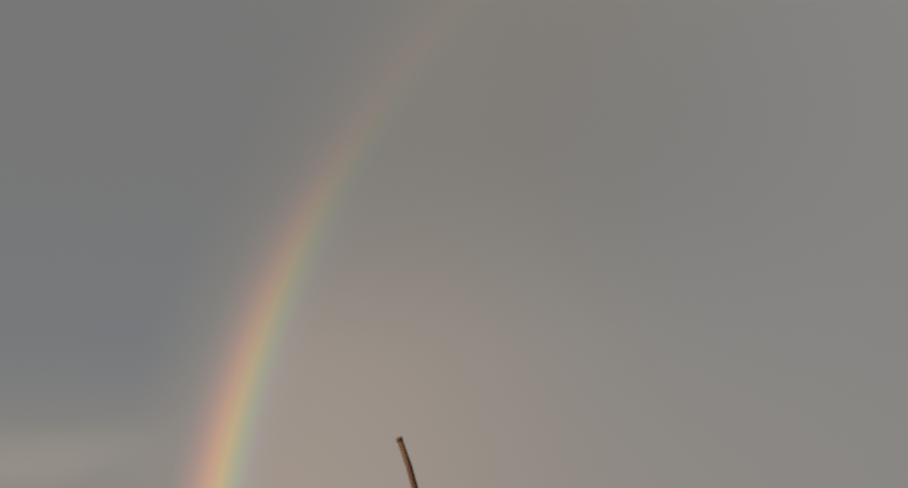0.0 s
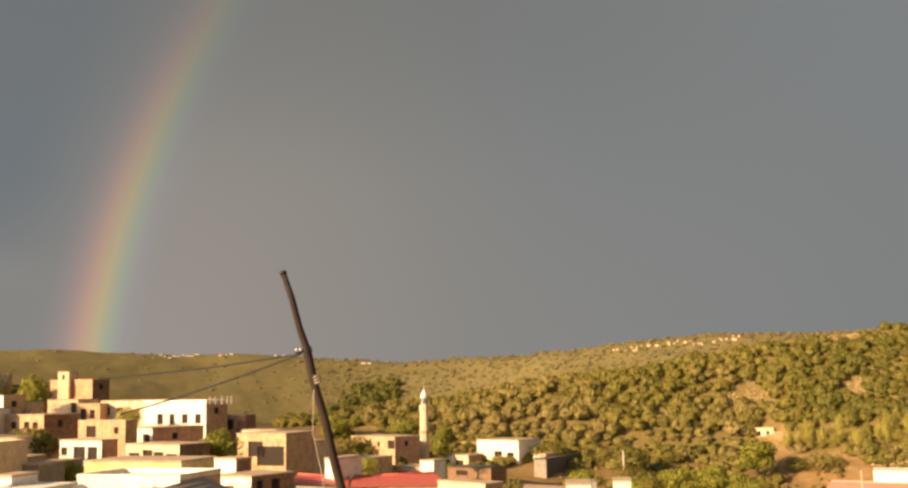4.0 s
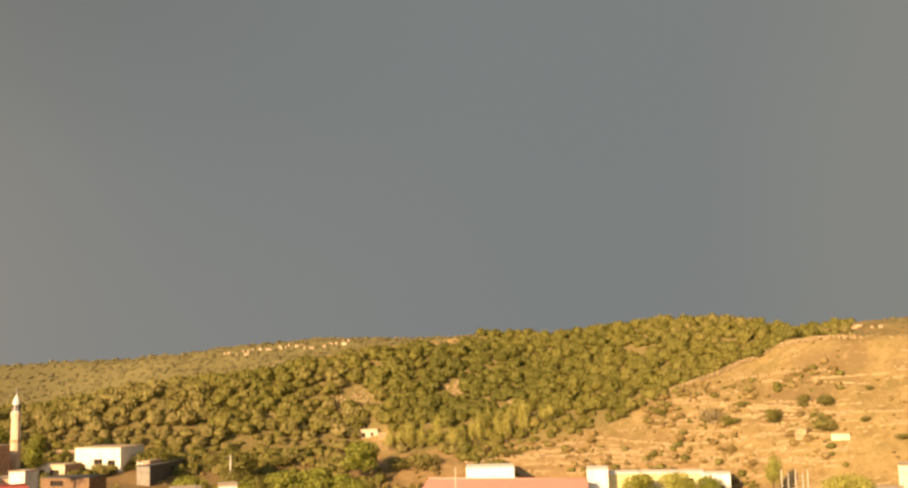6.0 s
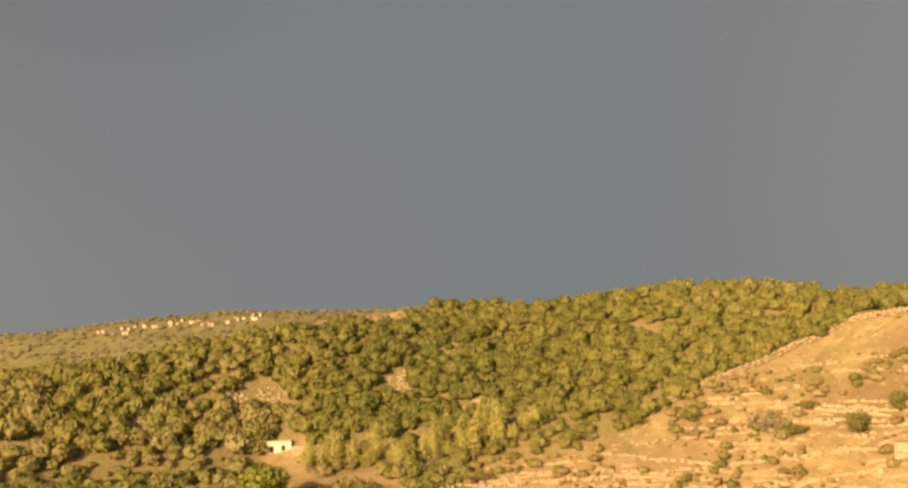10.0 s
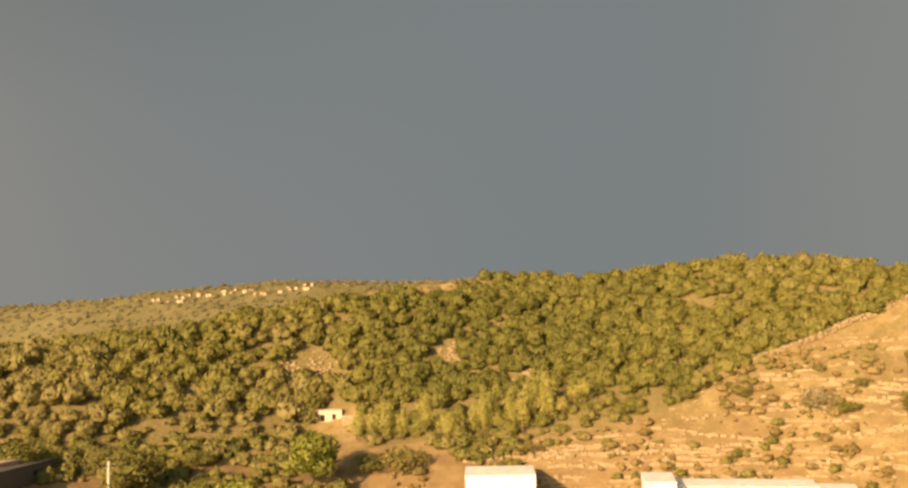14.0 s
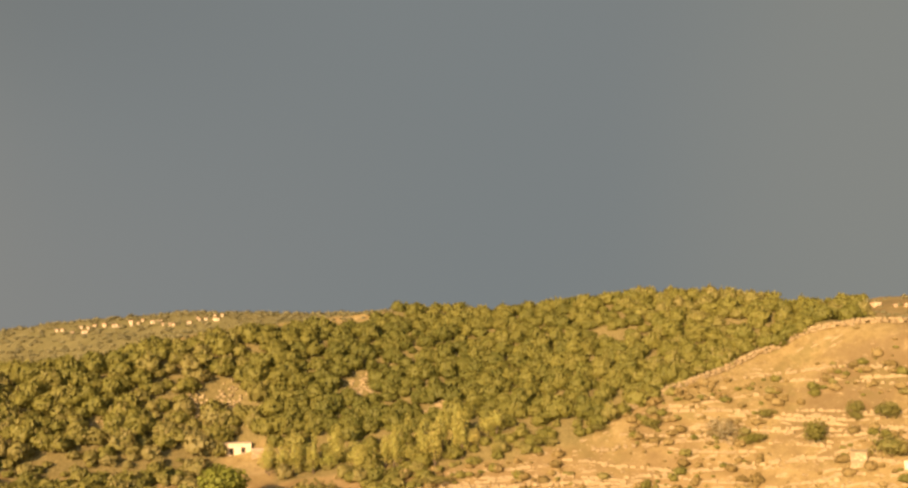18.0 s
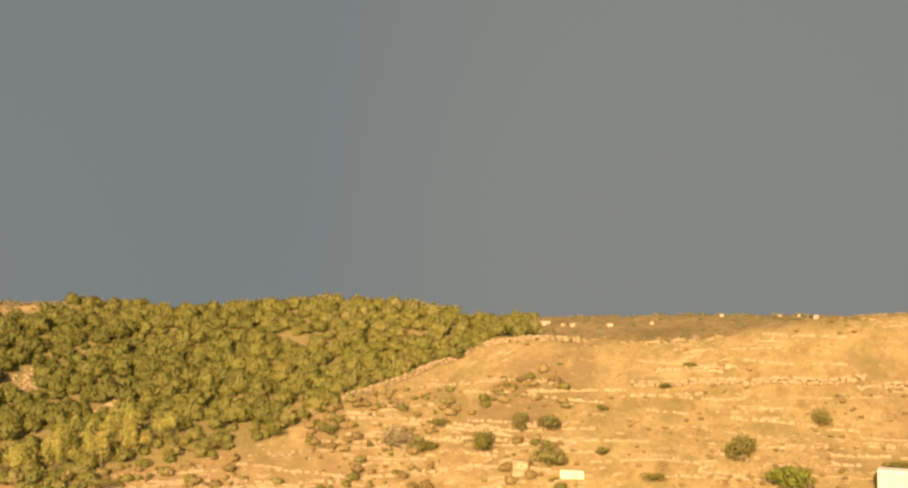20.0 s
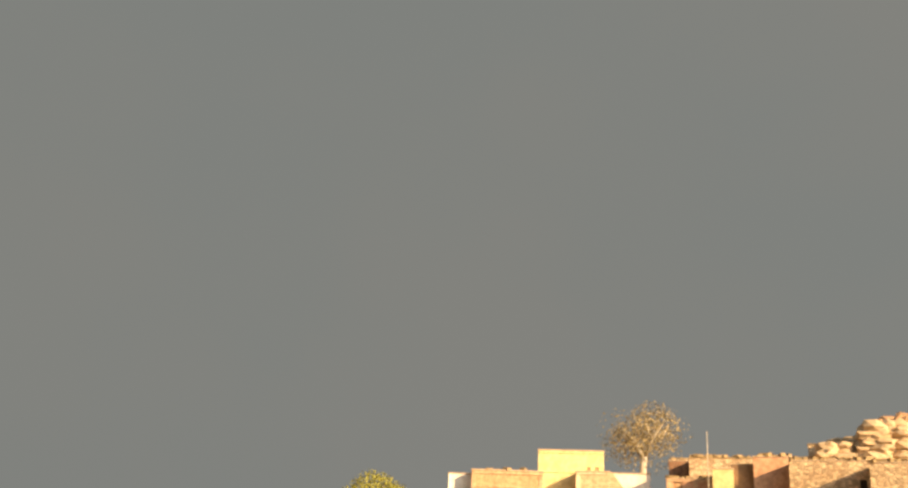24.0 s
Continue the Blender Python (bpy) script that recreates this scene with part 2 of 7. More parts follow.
M = {
    "white": plaster("white_limewash", (0.84, 0.80, 0.72), 0.25),
    "cream": plaster("cream_plaster", (0.76, 0.60, 0.41), 0.50),
    "yellow": plaster("yellow_paint", (0.70, 0.60, 0.30), 0.30),
    "ochre": plaster("ochre_plaster", (0.55, 0.365, 0.205), 1.0),
    "tan": plaster("tan_plaster", (0.61, 0.42, 0.26), 0.85),
    "pink": plaster("salmon_plaster", (0.62, 0.365, 0.225), 0.7),
    # brown walls; on some fronts this dark tone stands in for shade
    "brown": plaster("brown_plaster_and_shade", (0.27, 0.17, 0.10), 0.5),
    "grey": plaster("grey_cement", (0.33, 0.29, 0.24), 0.45),
    "brick": brickwork("red_brick", (0.36, 0.20, 0.115)),
    "stone": brickwork("rubble_stone", (0.52, 0.36, 0.20), (0.30, 0.21, 0.12)),
    "rubble": brickwork("brown_rubble_wall", (0.40, 0.255, 0.14), (0.26, 0.18, 0.11), 3.4),
    "palestone": brickwork("pale_stone_wall", (0.68, 0.50, 0.31), (0.34, 0.24, 0.14), 2.4),
    "roof": plaster("dusty_flat_roof", (0.52, 0.40, 0.28), 0.4),
    "slab": plaster("weathered_concrete", (0.38, 0.33, 0.27), 0.5),
    # dark sheet roofs; also painted on the long shed's side as shade
    "dark_roof_and_shade": plain("dark_sheet_roof_and_side_shade", (0.11, 0.10, 0.09), 0.7, 0.0, 0.3, 0.8),
    "greysheet": plaster("weathered_grey_sheet", (0.26, 0.225, 0.19), 0.3),
    "redroof": plain("faded_red_tin", (0.52, 0.12, 0.09), 0.55, 0.0, 0.3, 1.2),
    "salmonroof": plain("faded_salmon_tin", (0.66, 0.30, 0.22), 0.6, 0.0, 0.25, 1.0),
    "wood": plain("brown_painted_wood", (0.16, 0.075, 0.03), 0.6),
    "rust": plain("rust_red_gate", (0.30, 0.10, 0.04), 0.65),
    "blue": plain("blue_paint", (0.03, 0.22, 0.55), 0.45),
    "green": plain("pale_green_paint", (0.25, 0.42, 0.30), 0.55),
    "glass": plain("dark_window_glass", (0.025, 0.025, 0.028), 0.15, 0.0, 0.2, 1.0, 0.5),
    # near-black paint that stands in for the shade inside rooms
    "dark": plain("painted_interior_shade", (0.035, 0.026, 0.02), 0.9),
    "metal": plain("galvanised_metal", (0.45, 0.45, 0.44), 0.4, 0.7),
    "tank": plain("blue_plastic_tank", (0.05, 0.28, 0.62), 0.35),
    "pole": plain("weathered_dark_wood", (0.038, 0.022, 0.016), 0.85, 0.0, 0.5, 6.0),
    "cable": plain("black_cable", (0.02, 0.02, 0.02), 0.6),
    "bark": plain("grey_brown_bark", (0.16, 0.11, 0.07), 0.9, 0.0, 0.4, 8.0),
    "palebark": plain("pale_bark", (0.55, 0.48, 0.38), 0.85, 0.0, 0.3, 8.0),
    "rock": plain("pale_limestone", (0.42, 0.300, 0.150), 0.9, 0.0, 0.45, 1.1),
    "rock_pale": plain("cream_limestone", (0.66, 0.49, 0.30), 0.9, 0.0, 0.45, 1.3),
    "rock_red": plain("reddish_sandstone", (0.56, 0.34, 0.19), 0.9, 0.0, 0.45, 1.5),
    "olive": foliage("olive_scrub_leaves", (0.126, 0.121, 0.024), (0.210, 0.183, 0.038), (0.290, 0.230, 0.085)),
    "leaf": foliage("fresh_green_leaves", (0.115, 0.130, 0.019), (0.230, 0.240, 0.035), (0.392, 0.338, 0.068)),
    "thin": foliage("thin_acacia_leaves", (0.204, 0.220, 0.032), (0.368, 0.353, 0.066), (0.533, 0.447, 0.133)),
    "gum": foliage("pale_gum_leaves", (0.236, 0.231, 0.045), (0.411, 0.359, 0.084), (0.542, 0.420, 0.140)),
    # distance haze is put into these leaves as a greyer olive
    "hazed_scrub": foliage("far_scrub_with_haze_tone", (0.150, 0.135, 0.057), (0.219, 0.188, 0.085), (0.269, 0.225, 0.119)),
    "dryscrub": foliage("dry_brown_scrub", (0.174, 0.123, 0.038), (0.283, 0.196, 0.067), (0.392, 0.283, 0.116)),
    "twig": foliage("dry_grey_twigs", (0.204, 0.162, 0.074), (0.312, 0.246, 0.120), (0.408, 0.324, 0.180)),
}


def ground_material():
    """One sheet: dry grass and soil, litter under the scrub, village dirt and the far slopes, greyed for haze."""
    m, n = material("dry_hill_ground")
    g = n.add("ShaderNodeNewGeometry").outputs["Position"]
    cover = n.add("ShaderNodeAttribute", attribute_name="cover").outputs["Color"]
    sep = n.add("ShaderNodeSeparateColor", {0: cover})
    wood, far, field = sep.outputs[0], sep.outputs[1], sep.outputs[2]
    big = n.noise(g, 0.045, 6.0, 0.6).outputs["Fac"]
    mid = n.noise(g, 0.35, 6.0, 0.62).outputs["Fac"]
    fine = n.noise(g, 2.6, 5.0, 0.65).outputs["Fac"]
    layer = n.add("ShaderNodeMapping", {"Vector": g, "Scale": (0.05, 0.05, 0.75)}).outputs[0]
    beds = n.noise(layer, 1.0, 5.0, 0.6).outputs["Fac"]
    grass = n.ramp(mid, [(0.25, (0.185, 0.122, 0.045)), (0.48, (0.265, 0.184, 0.072)), (0.72, (0.320, 0.228, 0.098))])
    grass = n.mix(n.span(big, 0.47, 0.60, 0.0, 0.75), grass, (0.175, 0.115, 0.052, 1))
    grass = n.mix(n.span(beds, 0.60, 0.70, 0.0, 0.5), grass, (0.38, 0.285, 0.15, 1))
    clod = n.noise(g, 0.95, 4.0, 0.7).outputs["Fac"]
    grass = n.mix(n.span(clod, 0.52, 0.66, 0.0, 0.6), grass, (0.17, 0.105, 0.042, 1))
    grass = n.mix(n.span(clod, 0.30, 0.42, 0.5, 0.0), grass, (0.42, 0.31, 0.16, 1))
    grass = n.mix(n.span(fine, 0.52, 0.72, 0.0, 0.6), grass, (0.15, 0.10, 0.038, 1))
    tuft = n.noise(g, 0.16, 5.0, 0.65).outputs["Fac"]
    grass = n.mix(n.span(tuft, 0.52, 0.64, 0.0, 0.55), grass, (0.165, 0.125, 0.042, 1))
    grass = n.mix(n.span(tuft, 0.30, 0.42, 0.45, 0.0), grass, (0.33, 0.225, 0.10, 1))
    litter = n.ramp(fine, [(0.3, (0.125, 0.096, 0.034)), (0.7, (0.25, 0.187, 0.074))])
    # far slopes: colour greyed a little to paint in the haze
    slope = n.ramp(mid, [(0.3, (0.140, 0.118, 0.044)), (0.7, (0.200, 0.164, 0.070))])
    slope = n.mix(n.span(fine, 0.5, 0.8, 0.0, 0.6), slope, (0.112, 0.098, 0.036, 1))
    soil = n.ramp(mid, [(0.3, (0.20, 0.128, 0.054)), (0.7, (0.32, 0.212, 0.094))])
    col = n.mix(field, grass, soil)
    col = n.mix(wood, col, litter)
    col = n.mix(far, col, slope)
    rel = n.math("ADD", n.math("MULTIPLY", mid, 0.6), n.math("MULTIPLY", fine, 0.4))
    finish(n, col, 0.95, rel, 0.7, 0.35, spec=0.1)
    return m


M["ground"] = ground_material()

# ---- the land: heights by azimuth (degrees clockwise from +y) and range from the first eye ----
Z0 = 20.0
# the hill's crest: azimuth, range, height above the eye
CREST = np.array([(-60, 215, 11), (-30, 215, 9.5), (-22, 218, 8.0), (-17, 218, 5.0), (-14, 218, 2.2), (-11, 218, -0.4), (-6, 220, -4.6),
                  (0, 225, -8.0), (4, 232, -7.5), (8, 236, -4.8), (13, 232, -1.6), (17, 234, 0.4), (21, 236, 3.0), (25, 240, 6.0), (30, 245, 7.2),
                  (33.5, 245, 8.4), (36, 245, 9.7), (38, 244, 10.7), (40, 243, 11.2), (42.5, 241, 10.8), (44.2, 237, 9.2), (45.8, 231, 7.3), (47.5, 227, 6.2), (53, 226, 7.4), (57.5, 225, 10.2), (62, 225, 12.2),
                  (66, 212, 12.3), (70, 200, 12.2), (78, 194, 12.5), (84, 190, 12.7), (100, 200, 19.0), (140, 200, 19.0)])
# the terrace at the hill's foot
FOOT = np.array([(-60, 175, -1), (-22, 172, -3.0), (-14, 174, -6.0), (-6, 182, -8.5), (0, 195, -10.5), (8, 214, -13.4), (16, 214, -13.4), (24, 221, -12.4), (31, 215, -10.2),
                 (36, 213, -7.8), (40, 213, -6.2), (43, 211, -7.0), (46, 205, -9.2), (53, 203, -8.2), (62, 200, -7.0), (72, 174, 0.8), (78, 167, 4.2), (84, 154, 9.4), (90, 146, 13.2), (100, 140, 15.5), (140, 140, 15.5)])
# the valley floor
FLOOR = np.array([(-60, 120, -8), (-22, 125, -8.5), (-8, 130, -11.0), (2, 150, -13.5), (7, 195, -16.0), (12, 190, -17.5), (24, 197, -20.0), (34, 199, -21.0), (42, 198, -20.8),
                  (53, 191, -18.6), (62, 187, -12.0), (72, 134, -5.5), (78, 132, -3.5), (84, 127, 0.5), (90, 121, 4.0), (100, 108, 9.0), (140, 108, 9.0)])
# the ridge behind
RIDGE = np.array([(-60, 430, 18), (-15, 430, 15.4), (-10, 430, 15.6), (-7, 430, 14.1), (-4.5, 430, 13.3), (-2.4, 427, 13.9), (0, 421, 12.7), (3, 410, 10.3), (6, 399, 8.9), (9, 373, 9.2), (12.5, 322, 9.2), (14, 300, 8.9), (17, 288, 9.9),
                  (19, 282, 10.9), (22, 276, 11.4), (27, 266, 10.6), (30, 263, 10.2), (33, 262, 10.1), (36, 265, 9.8), (40, 275, 9.0), (45, 288, 10.6), (49, 290, 12.2), (54, 290, 13.4), (60, 290, 14.0), (66, 295, 11.0), (140, 300, 12.0)])


def curve(table, az):
    return np.interp(az, table[:, 0], table[:, 1]), np.interp(az, table[:, 0], table[:, 2])


AZ = np.concatenate([np.arange(-180, -42, 3.0), np.arange(-42, 124, 0.25), np.arange(124, 180, 3.0)])
RR = np.concatenate([np.arange(2, 170, 3.0), np.arange(170, 262, 0.9), np.arange(262, 300, 2.0), np.arange(300, 460, 5.0), np.array([480, 520, 600, 720, 900, 1200, 1700, 2400, 3400])])


def land_grid():
    h = np.zeros((len(AZ), len(RR)))
    rc, zc = curve(CREST, AZ)
    rf, zf = curve(FOOT, AZ)
    rv, zv = curve(FLOOR, AZ)
    rb, zb = curve(RIDGE, AZ)
    for i in range(len(AZ)):
        dip = min(zc[i], zb[i]) - 2.2
        rd = rc[i] + (rb[i] - rc[i]) * 0.42
        r = [0, 45, 95, rv[i], rf[i], (rf[i] + rc[i]) / 2, rc[i] - 5, rc[i], rd, rb[i], rb[i] + 60, rb[i] + 200, 3500]
        z = [-9.5, -10.5, min(-11.5, 0.5 * zv[i] - 6), zv[i], zf[i], zf[i] * 0.45 + zc[i] * 0.55, zc[i] - 0.7, zc[i], dip, zb[i], zb[i] - 6, -16, -22]
        h[i] = np.interp(RR, r, z)
    for _ in range(5):
        h[:, 1:-1] = 0.25 * h[:, :-2] + 0.5 * h[:, 1:-1] + 0.25 * h[:, 2:]
    for _ in range(6):
        h = 0.25 * np.roll(h, 1, 0) + 0.5 * h + 0.25 * np.roll(h, -1, 0)
    return h


def wob(x, y, s, seed=0.0):
    return noise.noise(Vector((x * s + seed, y * s - seed, seed * 0.37)))


LAND = land_grid()
for i_, a_ in enumerate(AZ):
    s_, c_ = math.sin(radians(a_)), math.cos(radians(a_))
    for j_, r_ in enumerate(RR):
        if 60 < r_ < 470 and -45 < a_ < 126:
            x_, y_ = r_ * s_, r_ * c_
            calm = 0.35 if r_ < 190 else 1.0
            LAND[i_, j_] += calm * (0.75 * wob(x_, y_, 0.055, 3.1) + 0.38 * wob(x_, y_, 0.16, 7.7) + 0.16 * wob(x_, y_, 0.45, 1.9))


def ground_z(x, y):
    """Height of the land at a place."""
    r, a = math.hypot(x, y), math.degrees(math.atan2(x, y))
    i = min(max(int(np.searchsorted(AZ, a)) - 1, 0), len(AZ) - 2)
    j = min(max(int(np.searchsorted(RR, r)) - 1, 0), len(RR) - 2)
    u = min(max((a - AZ[i]) / (AZ[i + 1] - AZ[i]), 0), 1)
    v = min(max((r - RR[j]) / (RR[j + 1] - RR[j]), 0), 1)
    g = LAND
    return Z0 + (g[i, j] * (1 - u) + g[i + 1, j] * u) * (1 - v) + (g[i, j + 1] * (1 - u) + g[i + 1, j + 1] * u) * v


def place(az, r):
    x, y = r * math.sin(radians(az)), r * math.cos(radians(az))
    return x, y, ground_z(x, y)


def wood_share(a, r):
    """How wooded the land is at azimuth a and range r: 0 bare, 1 scrub forest."""
    edge = np.interp(r, [205, 212, 216, 220, 224, 226, 228, 234, 262], [33.0, 36.9, 38.7, 41.0, 43.0, 45.3, 47.0, 47.6, 48.6])
    start = np.interp(a, [4, 10, 18, 23.4, 23.7, 25.3, 25.7, 30, 34, 39], [226, 219, 216, 217, 223, 223, 213, 212, 210.5, 211])
    if a > edge or a < -2 or r < start:
        return 0.0
    if a < 30 and r > np.interp(a, [4, 10, 16, 22, 27, 30], [246, 246, 243, 246, 252, 262]):
        return 0.0
    return 1.0


def build_ground():
    na, nr = len(AZ), len(RR)
    verts, cover = [], []
    for i in range(na):
        s, c = math.sin(radians(AZ[i])), math.cos(radians(AZ[i]))
        for j in range(nr):
            verts.append((RR[j] * s, RR[j] * c, Z0 + LAND[i, j]))
            a, r = AZ[i], RR[j]
            wood = wood_share(a, r)
            far = 1.0 if (r > 262 and a < 34) else (0.15 if r > 262 else 0.0)
            if a < 2 and r > 225:
                far = 1.0
            field = min(max((np.interp(a, FOOT[:, 0], FOOT[:, 1]) - 3 - r) / 6, 0), 1) * min(max((50 - a) / 12, 0.0), 1)
            cover.append((wood, far, field, 1.0))
    faces = []
    for i in range(na):
        k = (i + 1) % na
        for j in range(nr - 1):
            faces.append((i * nr + j, i * nr + j + 1, k * nr + j + 1, k * nr + j))
    verts.append((0, 0, Z0 + LAND[:, 0].mean()))
    cover.append((0, 0, 0.5, 1))
    for i in range(na):
        faces.append((len(verts) - 1, i * nr, ((i + 1) % na) * nr))
    me = bpy.data.meshes.new("ground")
    me.from_pydata(verts, [], faces)
    att = me.color_attributes.new("cover", "FLOAT_COLOR", "POINT")
    att.data.foreach_set("color", np.array(cover, dtype=np.float32).ravel())
    me.polygons.foreach_set("use_smooth", [True] * len(me.polygons))
    me.materials.append(M["ground"])
    me.update()
    ob = new("ground", me)
    tagged(ob, "dry golden hillsides, brown valley fields and village dirt", "ground", kind="structure")
    # upward faces
    if me.polygons[0].normal.z < 0:
        me.flip_normals()
    return ob


ground = build_ground()


# ---- mesh helpers ----
def part(name, bm, mat, parent=None, label=""):
    """Links a bmesh as one mesh object under a thing or a part."""
    me = bpy.data.meshes.new(name)
    bm.to_mesh(me)
    bm.free()
    return part_mesh(name, me, mat, parent, label)


def part_mesh(name, me, mat, parent=None, label=""):
    if mat is not None and not len(me.materials):
        me.materials.append(M[mat] if isinstance(mat, str) else mat)
    ob = new(name, me)
    if parent is not None:
        ob.parent = parent
    if label:
        ob["label"] = label
    return ob


def box(bm, x0, x1, y0, y1, z0, z1, bevel=0.0):
    v = [bm.verts.new(p) for p in ((x0, y0, z0), (x1, y0, z0), (x1, y1, z0), (x0, y1, z0), (x0, y0, z1), (x1, y0, z1), (x1, y1, z1), (x0, y1, z1))]
    f = [bm.faces.new([v[k] for k in q]) for q in ((3, 2, 1, 0), (4, 5, 6, 7), (0, 1, 5, 4), (1, 2, 6, 5), (2, 3, 7, 6), (3, 0, 4, 7))]
    if bevel:
        bmesh.ops.bevel(bm, geom=list({e for q in f for e in q.edges}), offset=bevel, segments=1, affect="EDGES")
    return bm


def boxes(*rows, bevel=0.0):
    bm = bmesh.new()
    for r in rows:
        box(bm, *r, bevel=bevel)
    return bm


def tube(bm, points, radii, sides=8, cap=True):
    """A tapered tube along points."""
    rings = []
    for k, p in enumerate(points):
        p = Vector(p)
        d = (Vector(points[min(k + 1, len(points) - 1)]) - Vector(points[max(k - 1, 0)])).normalized()
        u = d.cross(Vector((0, 0, 1)) if abs(d.z) < 0.95 else Vector((1, 0, 0))).normalized()
        w = d.cross(u)
        rings.append([bm.verts.new(p + (u * math.cos(t) + w * math.sin(t)) * radii[k]) for t in [2 * math.pi * i / sides for i in range(sides)]])
    for a, b in zip(rings, rings[1:]):
        for i in range(sides):
            bm.faces.new((a[i], a[(i + 1) % sides], b[(i + 1) % sides], b[i])).smooth = True
    if cap:
        bm.faces.new(rings[-1])
        bm.faces.new(list(reversed(rings[0])))
    return bm


def empty(name, m, label, category, group=""):
    ob = new(name)
    ob.empty_display_size = 0.5
    ob.matrix_basis = m
    return tagged(ob, label, category, group)


# ---- trees ----
def crown_arrays(rng, rx, rz, lumps, leaves, size, hollow=0.0, flat=0.0, core=0.62, gaps=0.0, dome=False):
    """Leaf faces of one crown as arrays: vertices (n,4,3). Lumps of leaves on a rounded, uneven form that stands on z=0."""
    quads = []
    cen = []
    for k in range(lumps):
        a, e = rng.uniform(0, 2 * math.pi), rng.uniform(-0.35 if dome else -0.8, 1.0)
        rad = rng.uniform(0.5, 0.78) if not dome else rng.uniform(0.74, 0.96)
        ce = math.sqrt(max(0.0, 1 - e * e))
        cen.append((np.array([math.cos(a) * ce * (1 - rad * 0.55), math.sin(a) * ce * (1 - rad * 0.55), e * (1 - rad * 0.55)]), rad))
    per = leaves // lumps
    for c, rad in cen:
        d = rng.normal(size=(per, 3))
        d /= np.linalg.norm(d, axis=1)[:, None]
        if gaps:
            d = d[rng.random(per) > gaps]
        p = c + d * rad * rng.uniform(0.92 if dome else 0.72, 1.04, size=(len(d), 1))
        p = p * np.array([rx, rx, rz])
        nrm = d + rng.normal(scale=0.22 if dome else 0.38, size=d.shape)
        nrm /= np.linalg.norm(nrm, axis=1)[:, None]
        t = np.cross(nrm, rng.normal(size=d.shape))
        t /= np.linalg.norm(t, axis=1)[:, None] + 1e-9
        b = np.cross(nrm, t)
        s = size * rng.uniform(0.6, 1.35, size=(len(d), 1))
        w = s * rng.uniform(0.45, 0.9, size=(len(d), 1))
        quads.append(np.stack([p - t * s, p - b * w + t * s * 0.1, p + t * s, p + b * w], 1))
    q = np.concatenate(quads)
    q[:, :, 2] += rz * (1 - flat)
    return q


def core_arrays(rng, rx, rz, k=0.7, sides=9, flat=0.0):
    """A rough inner body, so that the crown is not see-through."""
    rows = [(-0.75, 0.55), (-0.2, 0.95), (0.35, 0.9), (0.8, 0.5)]
    v = [[0, 0, -1.0]]
    for z, r in rows:
        for i in range(sides):
            t = 2 * math.pi * i / sides + z
            j = rng.uniform(0.8, 1.15)
            v.append([math.cos(t) * r * j, math.sin(t) * r * j, z])
    v.append([0, 0, 1.0])
    v = np.array(v) * np.array([rx * k, rx * k, rz * k])
    v[:, 2] += rz * (1 - flat)
    f = []
    for i in range(sides):
        f.append((0, 1 + (i + 1) % sides, 1 + i))
        for q in range(len(rows) - 1):
            a, b = 1 + q * sides, 1 + (q + 1) * sides
            f.append((a + i, a + (i + 1) % sides, b + (i + 1) % sides, b + i))
        f.append((len(v) - 1, 1 + (len(rows) - 1) * sides + i, 1 + (len(rows) - 1) * sides + (i + 1) % sides))
    return v, f


def leaf_mesh(name, quads, tints, mat, extra=()):
    """A mesh of leaf faces with a tint each; extra: (verts, faces, tint) bodies."""
    n = len(quads)
    verts = quads.reshape(-1, 3)
    faces = np.arange(n * 4).reshape(n, 4).tolist()
    tint = np.repeat(tints, 4)
    vs, ts, off = [verts], [tint], len(verts)
    for v, f, t in extra:
        vs.append(v)
        ts.append(np.full(len(v), t))
        faces += [tuple(off + k for k in q) for q in f]
        off += len(v)
    me = bpy.data.meshes.new(name)
    me.from_pydata(np.concatenate(vs).tolist(), [], faces)
    me.attributes.new("tint", "FLOAT", "POINT").data.foreach_set("value", np.concatenate(ts).astype(np.float32))
    me.materials.append(M[mat])
    return me


def scatter_wood(name, spots, label, mat="olive", leaves=170, variants=10, seed=3, size=0.34):
    """Many small trees joined in one object of the kind stuff; spots: x, y, z, radius, height, tint."""
    rng = np.random.default_rng(seed)
    kinds = []
    for k in range(variants):
        q = crown_arrays(rng, 1.0, 0.85, rng.integers(4, 7), leaves, size / 1.6, flat=0.18, dome=True)
        kinds.append((q, core_arrays(rng, 1.0, 0.85, 0.9, flat=0.18)))
    quads, tints, extra = [], [], []
    for x, y, z, r, h, t in spots:
        q, (cv, cf) = kinds[rng.integers(variants)]
        a = rng.uniform(0, 2 * math.pi)
        at = np.array([x, y, z - 0.1])
        quads.append(q @ (np.array([[math.cos(a), math.sin(a), 0], [-math.sin(a), math.cos(a), 0], [0, 0, 1]]) * np.array([r, r, h * 0.6])) + at)
        tints.append(np.full(len(q), t))
        # core tint is lowered: shade inside the crown put into colour
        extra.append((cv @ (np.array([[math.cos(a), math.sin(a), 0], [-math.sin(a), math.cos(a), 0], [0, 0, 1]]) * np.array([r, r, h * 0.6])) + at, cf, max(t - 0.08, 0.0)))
    me = leaf_mesh(name, np.concatenate(quads), np.concatenate(tints), mat, extra)
    return tagged(new(name, me), label, "trees", kind="stuff")


